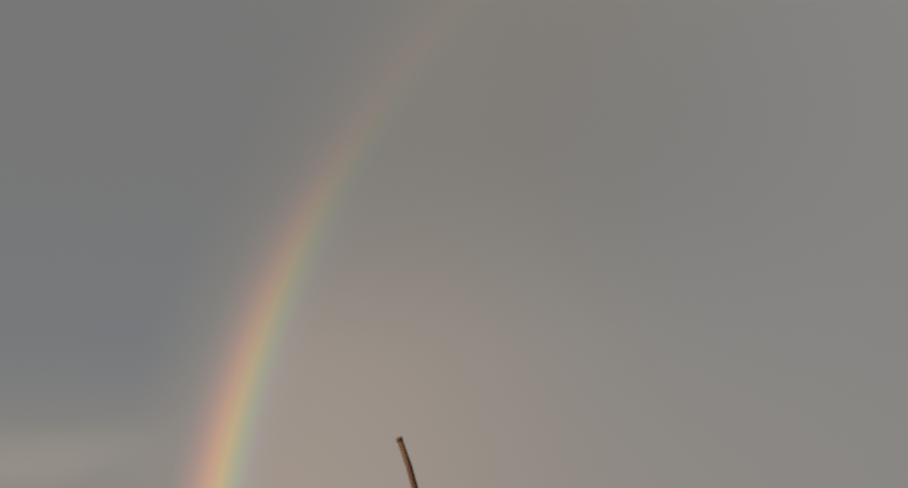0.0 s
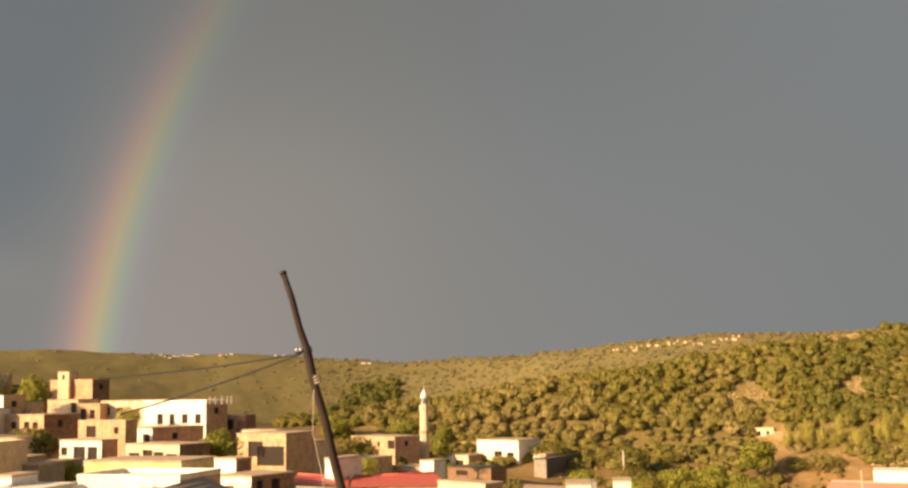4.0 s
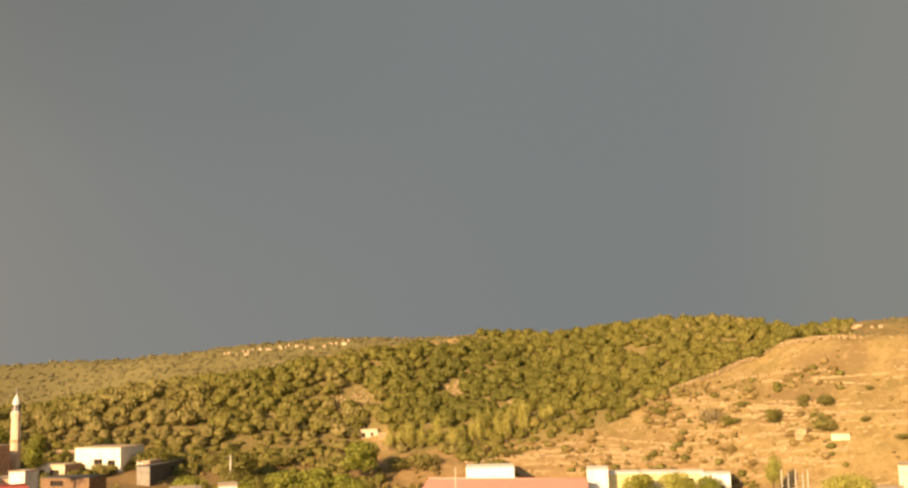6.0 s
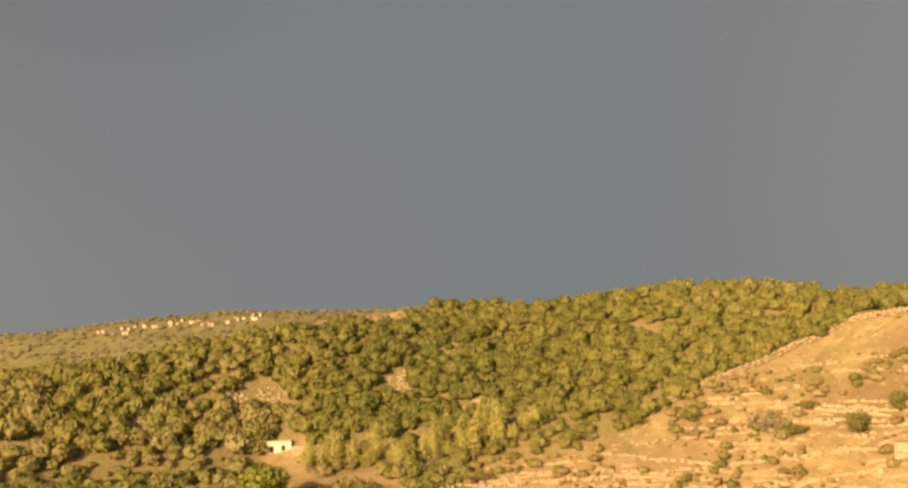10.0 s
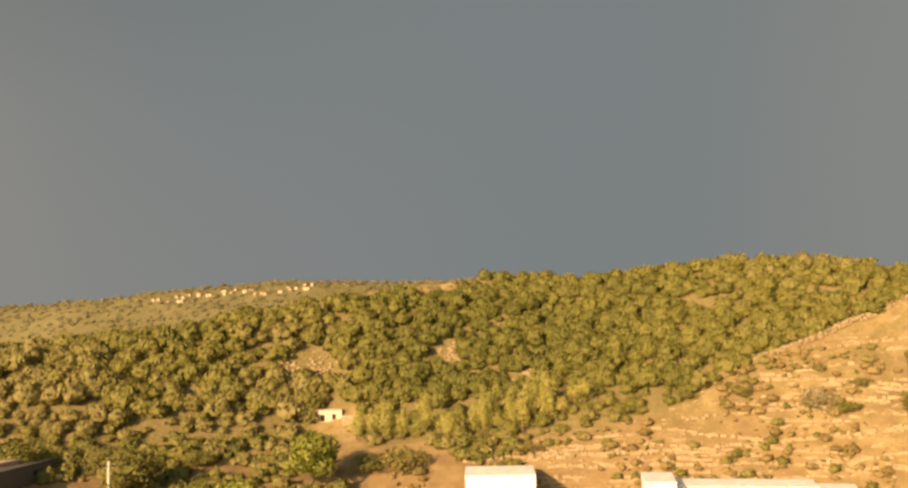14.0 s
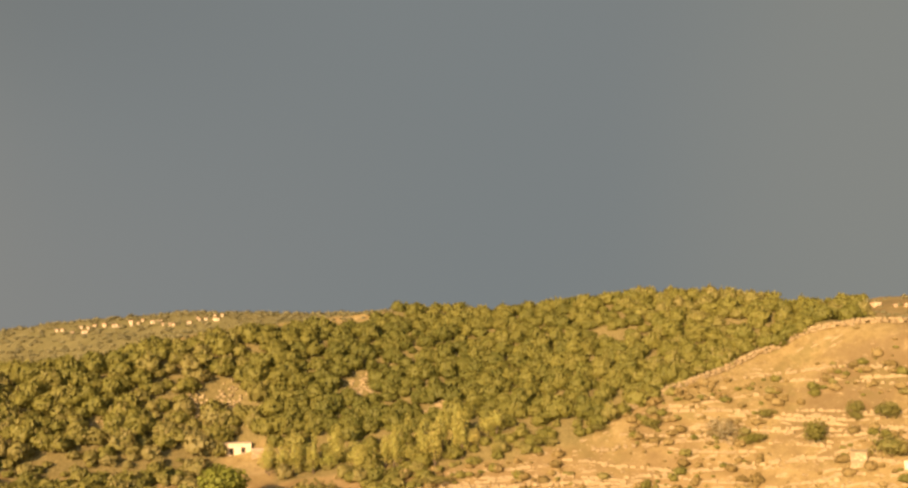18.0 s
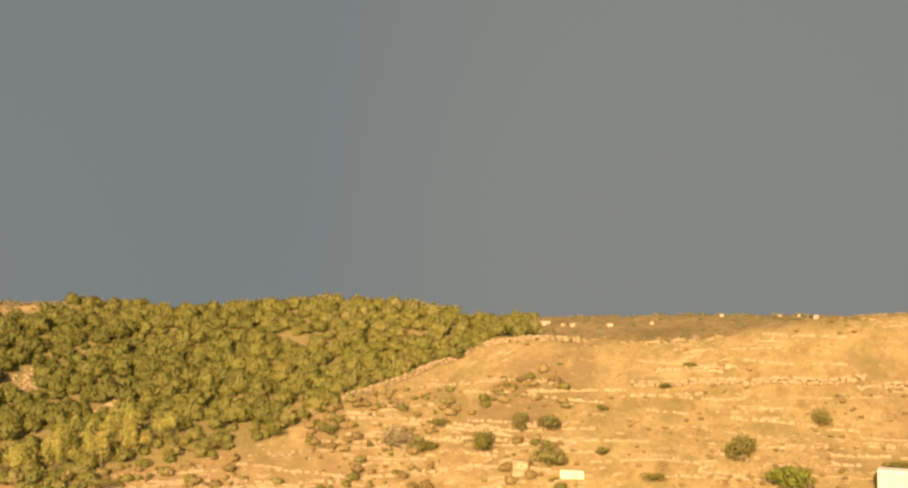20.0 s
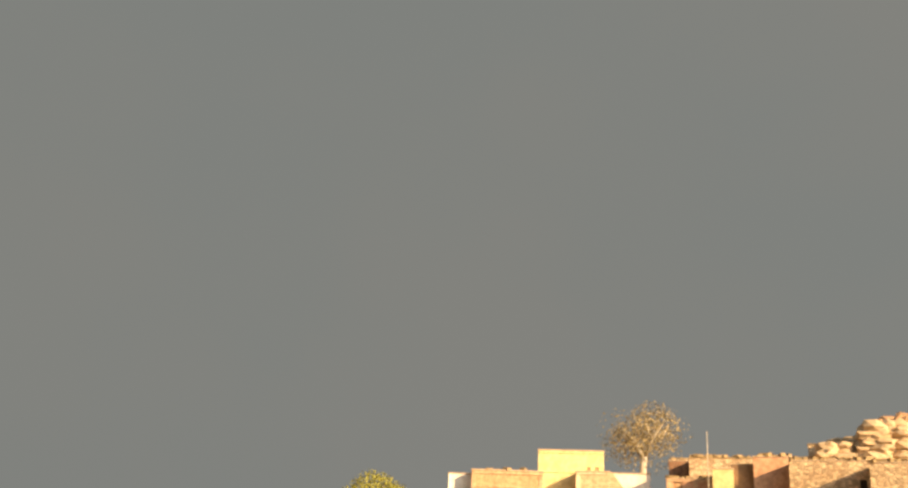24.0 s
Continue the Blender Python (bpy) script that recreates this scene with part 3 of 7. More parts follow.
# bare stony patches inside the wood: azimuth, range, radius
CLEARINGS = [(22.9, 227.2, 2.0), (23.9, 228.8, 2.3), (28.7, 229.2, 2.5), (27.6, 230.5, 1.5), (19.4, 224.0, 1.6), (31.5, 222.5, 1.4)]


def in_clearing(x, y):
    return any(math.hypot(x - r * math.sin(radians(a)), y - r * math.cos(radians(a))) < k for a, r, k in CLEARINGS)


def forest_spots():
    """x, y, z, radius, height and tint of the wood's trees."""
    rng = random.Random(11)
    spots = []
    r = 206.0
    while r < 300:
        step = 1.72 if r < 256 else 2.6
        a = 0.0
        while a < 50:
            aa, rr = a + rng.uniform(-0.3, 0.3), r + rng.uniform(-0.7, 0.7)
            x, y, z = place(aa, rr)
            dens = wood_share(aa, rr)
            thin = wob(x, y, 0.06, 5.5)
            low = rr < np.interp(aa, [4, 10, 18, 24, 30, 34, 39], [232, 224, 220, 221, 219, 216, 214])
            if dens > 0 and thin > -0.62 and not in_clearing(x, y) and rng.random() < ((0.9 if aa > 30 else 0.7) if low else 0.95):
                big = rng.choice([0.66, 0.82, 0.95, 1.05, 1.2, 1.35])
                big *= np.interp(aa, [8, 24, 32], [1.18, 1.1, 0.92]) * np.interp(rr, [212, 236, 246], [1.05, 0.95, 0.8])
                tint = min(max(0.42 + 0.75 * wob(x, y, 0.035, 9.2) + rng.uniform(-0.24, 0.24) + (0.12 if low else 0.0), 0.0), 0.98)
                if low:
                    big *= rng.uniform(0.45, 0.85)
                spots.append((x, y, z - 0.15, 1.22 * big, 1.75 * big * rng.uniform(0.8, 1.2), tint))
            a += math.degrees(step / r) * 0.95 * rng.uniform(0.75, 1.25)
        r += step * 0.8 if r < 256 else step
    return spots


def dome_kind(rng, leaves, size):
    """One crown of radius 1 and height 1: a lumpy rounded body and the leaf faces that cover it."""
    bm = bmesh.new()
    bmesh.ops.create_icosphere(bm, subdivisions=3, radius=1)
    bm.verts.index_update()
    d = np.array([tuple(v.co) for v in bm.verts])
    faces = [tuple(v.index for v in f.verts) for f in bm.faces]
    bm.free()
    off = Vector(rng.uniform(0, 90, 3))

    def swell(n):
        v = Vector(n)
        return 1 + 0.42 * noise.noise(v * 1.6 + off) + 0.26 * noise.noise(v * 3.8 + off)

    def shape(q, k):
        q = q * k[:, None]
        q[:, 2] = 0.45 + 0.55 * np.maximum(q[:, 2], -0.75)
        return q
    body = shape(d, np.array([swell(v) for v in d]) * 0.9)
    n = rng.normal(size=(leaves, 3))
    n[:, 2] += 0.35
    n /= np.linalg.norm(n, axis=1)[:, None]
    p = shape(n, np.array([swell(v) for v in n]) * rng.uniform(0.93, 1.09, leaves))
    m = n + rng.normal(scale=0.85, size=n.shape)
    m /= np.linalg.norm(m, axis=1)[:, None]
    t = np.cross(m, rng.normal(size=n.shape))
    t /= np.linalg.norm(t, axis=1)[:, None] + 1e-9
    b = np.cross(m, t)
    s = size * rng.uniform(0.55, 1.35, size=(leaves, 1))
    w = s * rng.uniform(0.5, 0.9, size=(leaves, 1))
    quads = np.stack([p - t * s, p - b * w, p + t * s, p + b * w], 1)
    return body, np.array(faces), quads


def scatter_domes(name, spots, label, mat, leaves, size, variants=14, seed=3):
    """A wood of rounded trees as one object of the kind stuff; spots: x, y, z, radius, height, tint."""
    rng = np.random.default_rng(seed)
    kinds = [dome_kind(rng, leaves, size) for _ in range(variants)]
    vs, ts, tris, quads, off = [], [], [], [], 0
    for x, y, z, r, h, tint in spots:
        body, faces, q = kinds[rng.integers(variants)]
        a = rng.uniform(0, 2 * math.pi)
        turn = np.array([[math.cos(a), math.sin(a), 0], [-math.sin(a), math.cos(a), 0], [0, 0, 1]]) * np.array([r, r * rng.uniform(0.85, 1.15), h])
        at = np.array([x, y, z])
        vs += [body @ turn + at, q.reshape(-1, 3) @ turn + at]
        # the body's lower tint paints a little shade between the leaves
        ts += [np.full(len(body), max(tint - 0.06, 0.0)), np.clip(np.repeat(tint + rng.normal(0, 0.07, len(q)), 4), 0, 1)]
        tris.append(faces + off)
        off += len(body)
        quads.append(np.arange(len(q) * 4).reshape(-1, 4) + off)
        off += len(q) * 4
    verts, tint = np.concatenate(vs), np.concatenate(ts)
    tris, quads = np.concatenate(tris), np.concatenate(quads)
    me = bpy.data.meshes.new(name)
    me.vertices.add(len(verts))
    me.vertices.foreach_set("co", verts.astype(np.float32).ravel())
    loops = np.concatenate([tris.ravel(), quads.ravel()])
    sizes = np.concatenate([np.full(len(tris), 3), np.full(len(quads), 4)])
    me.loops.add(len(loops))
    me.loops.foreach_set("vertex_index", loops.astype(np.int32))
    me.polygons.add(len(sizes))
    me.polygons.foreach_set("loop_start", (np.cumsum(sizes) - sizes).astype(np.int32))
    me.polygons.foreach_set("use_smooth", np.concatenate([np.ones(len(tris), bool), np.zeros(len(quads), bool)]))
    me.update(calc_edges=True)
    me.attributes.new("tint", "FLOAT", "POINT").data.foreach_set("value", tint.astype(np.float32))
    me.materials.append(M[mat])
    return tagged(new(name, me), label, "trees", kind="stuff")


FOREST = forest_spots()
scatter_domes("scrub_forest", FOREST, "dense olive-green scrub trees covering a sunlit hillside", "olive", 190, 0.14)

# ---- houses ----
def facade(bm, w, z0, z1, holes, depth=0.22):
    """A wall face in the plane y=0 that looks to -y, from x=-w/2 to w/2, with true recesses at holes (x0, x1, za, zb)."""
    xs = sorted({-w / 2, w / 2, *[h[0] for h in holes], *[h[1] for h in holes]})
    zs = sorted({z0, z1, *[h[2] for h in holes], *[h[3] for h in holes]})
    for xa, xb in zip(xs, xs[1:]):
        for za, zb in zip(zs, zs[1:]):
            cx_, cz_ = (xa + xb) / 2, (za + zb) / 2
            if any(h[0] < cx_ < h[1] and h[2] < cz_ < h[3] for h in holes):
                continue
            bm.faces.new([bm.verts.new(p) for p in ((xa, 0, za), (xb, 0, za), (xb, 0, zb), (xa, 0, zb))])
    for a, b, c, d in holes:
        for p, q in (((a, c), (b, c)), ((b, c), (b, d)), ((b, d), (a, d)), ((a, d), (a, c))):
            bm.faces.new([bm.verts.new(v) for v in ((p[0], 0, p[1]), (p[0], depth, p[1]), (q[0], depth, q[1]), (q[0], 0, q[1]))])


def house(x, y, top, w, d, rz, wall="cream", roof="roof", holes=(), lip=0.07, parapet=0.0, label="", side=(), base=None, gable=None, name="house", group="village houses"):
    """A flat-roofed house. (x, y): middle of its front; top: height of the wall's top; rz: its turn, the front looks to local -y.
    holes: (across 0..1, across 0..1, metres below the top, metres below the top, kind); side: the same on the wall at local +x."""
    m = pose(x, y, 0, 0, 0, rz)
    if not holes and "stacked" in label:
        pick = random.Random(int(abs(x * 31 + y * 17)))
        u, v = pick.uniform(0.08, 0.25), pick.uniform(0.55, 0.7)
        holes = ((u, u + 0.7 / w, 0.5, 1.3, "w"), (v, v + 0.8 / w, 0.35, 2.1, pick.choice("odo")))[pick.randrange(2):]
    low = min(ground_z(*(m @ Vector((px, py, 0))).xy) for px in (-w / 2, w / 2) for py in (0, d)) - 0.4 if base is None else base
    h = max(top - low, 1.2)
    thing = empty(name, pose(x, y, low, 0, 0, rz), label, "house", group)
    bm = bmesh.new()
    front = [(-w / 2 + u0 * w, -w / 2 + u1 * w, h - b, h - a, k) for u0, u1, a, b, k in holes]
    facade(bm, w, 0, h, [f[:4] for f in front])
    n0 = len(bm.verts)
    right = [(-d / 2 + u0 * d, -d / 2 + u1 * d, h - b, h - a, k) for u0, u1, a, b, k in side]
    turn = Matrix.Translation((w / 2, d / 2, 0)) @ Matrix.Rotation(radians(90), 4, "Z")
    other = bmesh.new() if gable else bm
    facade(other, d, 0, h, [f[:4] for f in right])
    other.verts.ensure_lookup_table()
    for v in (other.verts if gable else other.verts[n0:]):
        v.co = turn @ v.co
    # the gable colour, mostly darker, paints shade on the side away from the sun
    if gable:
        part("side_wall", other, gable, thing, "side wall coloured to suggest shade")
    for q in (((w / 2, d, 0), (-w / 2, d, 0), (-w / 2, d, h), (w / 2, d, h)), ((-w / 2, d, 0), (-w / 2, 0, 0), (-w / 2, 0, h), (-w / 2, d, h)),
              ((-w / 2, 0, h), (w / 2, 0, h), (w / 2, d, h), (-w / 2, d, h))):
        bm.faces.new([bm.verts.new(p) for p in q])
    part("wall", bm, wall, thing)
    if parapet > 0:
        t = 0.2
        bm = boxes((-w / 2 - 0.02, w / 2 + 0.02, -0.02, t, h + 0.004, h + parapet), (-w / 2 - 0.02, w / 2 + 0.02, d - t, d + 0.02, h + 0.004, h + parapet),
                   (-w / 2 - 0.02, -w / 2 + t, t, d - t, h + 0.004, h + parapet), (w / 2 - t, w / 2 + 0.02, t, d - t, h + 0.004, h + parapet))
        part("parapet", bm, wall, thing)
    else:
        part("roof", boxes((-w / 2 - lip, w / 2 + lip, -lip, d + lip, h + 0.004, h + 0.15), bevel=0.03), roof, thing)
    for wallside, rows in (("f", front), ("r", right)):
        for a, b, c, e, k in rows:
            fit_opening(thing, a, b, c, e, k, None if wallside == "f" else turn)
    return thing


def fit_opening(thing, a, b, c, e, k, turn):
    """Fills one recess: w window, d door, o dark panel painted as room shade, p painted door, b blue door, g rust gate.
    """
    def put(bm, name, mat, parent, label=""):
        if turn is not None:
            bmesh.ops.transform(bm, matrix=turn, verts=bm.verts)
        return part(name, bm, mat, parent, label)
    if k == "w":
        win = put(boxes((a, b, 0.17, 0.2, c, e)), "window", "glass", thing, "dark window pane")
        f = 0.07
        put(boxes((a, b, 0.1, 0.16, e - f, e), (a, b, 0.1, 0.16, c, c + f), (a, a + f, 0.1, 0.16, c + f, e - f), (b - f, b, 0.1, 0.16, c + f, e - f),
                  ((a + b) / 2 - 0.03, (a + b) / 2 + 0.03, 0.1, 0.16, c + f, e - f)), "window_frame", "wood", win)
        put(boxes((a - 0.08, b + 0.08, -0.1, 0.02, c - 0.08, c - 0.005)), "window_sill", "slab", win)
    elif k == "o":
        # a dark sheet at the back of the recess paints the room's shade
        put(boxes((a, b, 0.2, 0.24, c, e)), "opening", "dark", thing, "dark panel painted as doorway shade")
    else:
        mat = {"d": "wood", "b": "blue", "g": "rust", "p": "ochre", "n": "green"}[k]
        door = put(boxes((a + 0.05, b - 0.05, 0.12, 0.18, c, e - 0.05), (a, b, 0.185, 0.22, c, e)), "door", mat, thing)
        if k == "g":      # an arched head over the gate
            bm = bmesh.new()
            m, hw, rise = (a + b) / 2, (b - a) / 2, min((b - a) / 2, (e - c) * 0.45)
            arc = [(m - hw * math.cos(math.pi * i / 12), e - rise + rise * math.sin(math.pi * i / 12)) for i in range(13)]
            for p, q in zip(arc, arc[1:]):
                bm.faces.new([bm.verts.new(v) for v in ((p[0], -0.004, p[1]), (q[0], -0.004, q[1]), (q[0], -0.004, e), (p[0], -0.004, e))])
                bm.faces.new([bm.verts.new(v) for v in ((p[0], -0.004, p[1]), (p[0], 0.11, p[1]), (q[0], 0.11, q[1]), (q[0], -0.004, q[1]))])
            put(bm, "arch", "cream", door, "plastered arched head")
        put(boxes((a + 0.12, a + 0.18, 0.06, 0.12, c + 0.9, c + 1.05)), "handle", "metal", door)


def water_tank(x, y, z, r=0.55, h=1.3):
    t = empty("water_tank", pose(x, y, z), "blue plastic water tank on a flat roof", "water tank", "roof water tanks")
    bm = bmesh.new()
    prof = [(0, r * 0.95), (0.06, r), (h * 0.25, r), (h * 0.27, r * 1.03), (h * 0.3, r), (h * 0.55, r), (h * 0.57, r * 1.03), (h * 0.6, r), (h * 0.8, r), (h * 0.93, r * 0.7), (h * 0.95, r * 0.42)]
    tube(bm, [(0, 0, q[0]) for q in prof], [q[1] for q in prof], 16)
    part("body", bm, "tank", t)
    bm = bmesh.new()
    tube(bm, [(0, 0, h * 0.95 + 0.003), (0, 0, h * 1.0), (0, 0, h * 1.03)], [r * 0.4, r * 0.4, r * 0.2], 12)
    part("lid", bm, "tank", t)
    return t


# ---- the houses of the village, the valley and the hill opposite ----
house(-19.1, 58.2, 15.46, 3.5, 2.6, -27.0, "tan", holes=((0.292, 0.538, 0.74, 1.64, "w"),), side=((0.263, 0.404, 0.41, 1.01, "w"), (0.544, 0.684, 0.35, 1.17, "d")), gable="tan", label="brown plastered house with shaded side windows")
house(-29.5, 97.5, 15.39, 11.3, 7.0, -16.2, "cream", parapet=0.50, holes=((0.546, 0.746, 0.91, 1.88, "g"), (0.805, 0.98, 0.91, 1.88, "g"), (0.195, 0.317, 1.13, 2.2, "o"), (0.049, 0.122, 1.02, 1.93, "w")), label="long cream house with two rust-red arched gates")
house(-17.5, 71.9, 13.90, 4.5, 6.0, -19.3, "white", "white", holes=((0.185, 0.296, 0.39, 0.62, "w"), (0.62, 0.759, 0.39, 0.62, "w")), label="white house with a wide roof slab")
house(-17.7, 74.9, 14.61, 1.5, 3.0, -19.7, "white", base=None, label="small white stair room on a roof")
house(-15.7, 60.0, 14.16, 2.5, 4.0, -18.3, "tan", holes=((0.694, 0.972, 0.16, 0.59, "w"),), label="low tan house with a barred window")
# dark brown wall colour paints the shade on this front
house(-16.9, 86.3, 12.69, 4.3, 6.0, -21.9, "brown", holes=((0.118, 0.2, 0.23, 1.16, "o"), (0.471, 0.553, 0.28, 0.93, "o")), label="brown house with shade put into its wall colour")
house(-13.8, 74.7, 13.13, 2.3, 3.0, -22.5, "cream", label="low cream yard wall house")
house(-10.2, 77.3, 14.05, 7.8, 5.6, -24.9, "white", parapet=0.35, holes=((0.07, 0.255, 0.84, 2.34, "o"), (0.254, 0.399, 0.61, 2.51, "d"), (0.62, 0.723, 0.51, 1.41, "w"), (0.734, 0.978, 0.61, 2.11, "o")), side=((0.143, 0.429, 0.24, 0.64, "w"),), gable="tan", label="large white house with an ochre sunlit side")
house(-12.5, 97.1, 13.96, 9.3, 6.0, -25.6, "yellow", holes=((0.188, 0.281, 0.98, 1.39, "o"), (0.531, 0.594, 0.93, 1.34, "o")), label="long yellow house behind a white one")
house(-3.6, 85.2, 13.40, 3.6, 4.7, -42.5, "white", holes=((0.289, 0.516, 0.63, 2.53, "d"),), side=((0.122, 0.284, 0.27, 1.02, "o"), (0.459, 0.662, 0.27, 1.02, "o")), gable="brick", label="white house with dark shaded porch side")
house(-4.6, 92.7, 14.24, 2.4, 1.8, -41.7, "white", gable="brick", label="small white roof room with an ochre side")
house(-22.4, 130.3, 14.41, 6.3, 2.5, -35.2, "white", holes=((0.031, 0.181, 0.7, 1.6, "w"), (0.333, 0.615, 0.63, 2.13, "o"), (0.667, 0.903, 0.64, 2.14, "o")), gable="pink", label="low white house among brown roofs")
house(-13.9, 124.0, 14.04, 8.0, 4.6, -38.9, "cream", holes=((0.068, 0.272, 0.84, 2.34, "o"), (0.33, 0.512, 0.51, 2.01, "o"), (0.53, 0.713, 0.71, 2.21, "o"), (0.748, 0.959, 0.88, 2.38, "o")), side=((0.2, 0.8, 1.03, 1.93, "o"),), gable="brick", label="cream house with a grey shaded side")
house(-19.5, 159.2, 14.67, 5.8, 8.6, -48.6, "white", holes=((0.26, 0.393, 0.77, 1.67, "w"), (0.618, 0.895, 0.73, 2.23, "o")), side=((0.38, 0.496, 0.7, 1.6, "o"),), gable="pink", label="white front wall with a grey side")
house(-16.5, 175.9, 17.76, 13.3, 4.7, -40.2, "white", parapet=0.50, holes=((0.226, 0.321, 1.54, 3.17, "w"), (0.425, 0.509, 1.54, 3.17, "w"), (0.623, 0.717, 1.54, 2.99, "w"), (0.83, 0.925, 1.54, 2.99, "w")), side=((0.38, 0.593, 0.7, 1.6, "o"),), gable="ochre", label="bright white house with four tall windows")
house(-23.2, 182.5, 18.23, 12.5, 8.0, -25.7, "cream", holes=((0.044, 0.132, 0.97, 2.13, "w"), (0.237, 0.325, 0.97, 2.13, "w")), label="cream house with a flat slab roof")
house(-36.2, 200.1, 21.81, 9.7, 4.1, -34.7, "pink", "pink", holes=((0.333, 0.439, 0.84, 2.84, "d"), (0.591, 0.803, 0.95, 2.74, "p")), side=((0.38, 0.624, 0.7, 1.6, "o"),), gable="brick", label="salmon brick house with a dark shaded side")
house(-37.4, 199.5, 23.22, 2.1, 3.0, -22.4, "cream", holes=((0.389, 0.611, 0.43, 1.28, "o"),), label="small cream stair tower")
house(-35.0, 186.7, 18.52, 5.5, 6.0, -22.4, "cream", holes=((0.76, 0.96, 0.4, 2.0, "o"),), label="cream lower storey house")
house(-30.5, 183.5, 17.84, 4.2, 5.0, -23.6, "tan", holes=((0.158, 0.421, 0.69, 2.45, "o"), (0.579, 0.789, 0.88, 2.25, "o")), label="tan house with dark open doorways")
house(-23.4, 151.1, 15.99, 8.3, 2.2, -36.3, "pink", holes=((0.177, 0.386, 0.6, 2.1, "o"), (0.761, 0.862, 0.73, 1.63, "w")), gable="ochre", label="salmon brick house with an unfinished top")
house(-34.3, 156.7, 16.83, 6.9, 6.7, -32.5, "tan", holes=((0.159, 0.287, 0.83, 1.73, "w"), (0.496, 0.636, 0.81, 1.71, "w"), (0.713, 0.851, 0.88, 1.78, "w")), side=((0.38, 0.529, 0.7, 1.6, "o"),), gable="brick", label="tan house with a dark brown shaded side")
house(-41.4, 156.6, 17.80, 6.7, 7.0, -18.2, "white", holes=((0.135, 0.203, 2.39, 2.9, "o"),), label="white house with a small vent")
house(-38.8, 159.4, 19.48, 3.0, 4.0, -30.7, "white", side=((0.38, 0.633, 0.7, 1.6, "o"),), gable="tan", label="tall white stepped house")
house(-35.4, 162.2, 18.36, 2.0, 3.0, -20.7, "tan", label="small tan block room")
house(-35.1, 134.5, 16.20, 2.8, 2.7, -29.8, "grey", gable="ochre", label="small grey house with a brown side")
house(-32.6, 120.6, 15.32, 5.0, 6.0, -17.9, "cream", holes=((0.066, 0.347, 0.85, 2.35, "o"), (0.543, 0.79, 0.7, 2.2, "o")), label="low cream house with a dark slab roof")
house(-37.6, 124.4, 15.67, 4.1, 6.0, -16.2, "tan", holes=((0.034, 0.552, 0.96, 1.37, "o"),), label="low tan house with dark openings")
house(-27.5, 116.8, 15.35, 2.8, 5.0, -19.8, "cream", holes=((0.119, 0.286, 0.63, 2.08, "o"),), label="small cream house with a dark doorway")
house(-21.9, 101.7, 13.62, 2.4, 4.0, -20.9, "grey", holes=((0.15, 0.4, 0.44, 1.42, "o"), (0.55, 0.8, 0.44, 1.42, "o")), label="small grey shed with two doors")
house(-25.1, 105.0, 14.03, 3.3, 5.0, -19.6, "tan", holes=((0.091, 0.364, 0.34, 1.08, "o"),), label="tan house with a dark porch")
house(-21.7, 109.9, 13.35, 2.1, 4.0, -21.8, "grey", label="low grey-green roofed shed")
house(-69.6, 202.4, 29.56, 1.7, 1.6, -8.0, "cream", label="small cream block on the hill")
house(-68.5, 194.3, 27.38, 3.1, 2.0, -19.0, "cream", holes=((0.1, 0.25, 0.8, 2, "o"), (0.6, 0.78, 0.9, 2.1, "o"),), label="pale ruined house with gaps in its wall")
house(-65.7, 194.2, 27.04, 3.1, 2.4, -17.0, "pink", holes=((0.3, 0.5, 0.9, 1.9, "o"),), label="salmon ruined house on the hill")
house(-69.8, 188.5, 26.23, 3.9, 1.6, -15.0, "tan", holes=((0.2, 0.35, 0.7, 1.6, "o"),), label="tan ruin on the hill")
house(-62.8, 193.1, 25.25, 2.2, 2.0, -13.0, "pink", holes=((0.35, 0.6, 0.8, 2, "d"),), label="salmon plastered house on the hill")
house(-60.8, 192.6, 25.02, 2.1, 2.4, -11.0, "tan", label="tan house on the hill")
house(-62.0, 201.7, 27.01, 2.1, 1.6, -9.0, "cream", holes=((0.3, 0.5, 0.6, 1.3, "w"),), label="small cream house on the hilltop")
house(-59.1, 199.4, 25.97, 2.8, 2.0, -20.0, "tan", holes=((0.2, 0.4, 0.6, 1.6, "o"), (0.6, 0.8, 0.6, 1.6, "o"),), label="tan house with two dark openings")
house(-57.3, 190.6, 24.53, 4.1, 2.4, -18.0, "cream", holes=((0.25, 0.42, 0.5, 1.5, "o"), (0.55, 0.72, 0.5, 1.5, "o"),), label="cream house with two dark openings")
house(-55.6, 192.1, 23.74, 1.4, 1.6, -16.0, "white", label="small whitewashed hill room")
house(-52.9, 190.8, 23.29, 3.8, 2.0, -14.0, "stone", holes=((0.4, 0.5, 0.5, 1.4, "o"),), label="low rubble house on the slope")
house(-50.9, 195.5, 23.83, 4.1, 2.4, -12.0, "stone", label="rubble terrace house on the slope")
house(-47.9, 197.3, 22.90, 3.9, 1.6, -10.0, "stone", label="low rubble terrace wall on the slope")
house(-70.9, 174.1, 23.67, 4.5, 2.0, -8.0, "cream", holes=((0.6, 0.72, 0.6, 1.5, "w"),), label="long cream house on a terrace")
house(-65.3, 172.0, 23.21, 6.7, 2.4, -19.0, "pink", holes=((0.15, 0.24, 0.5, 1.6, "o"), (0.7, 0.78, 0.6, 1.4, "w"),), label="long salmon house on a terrace")
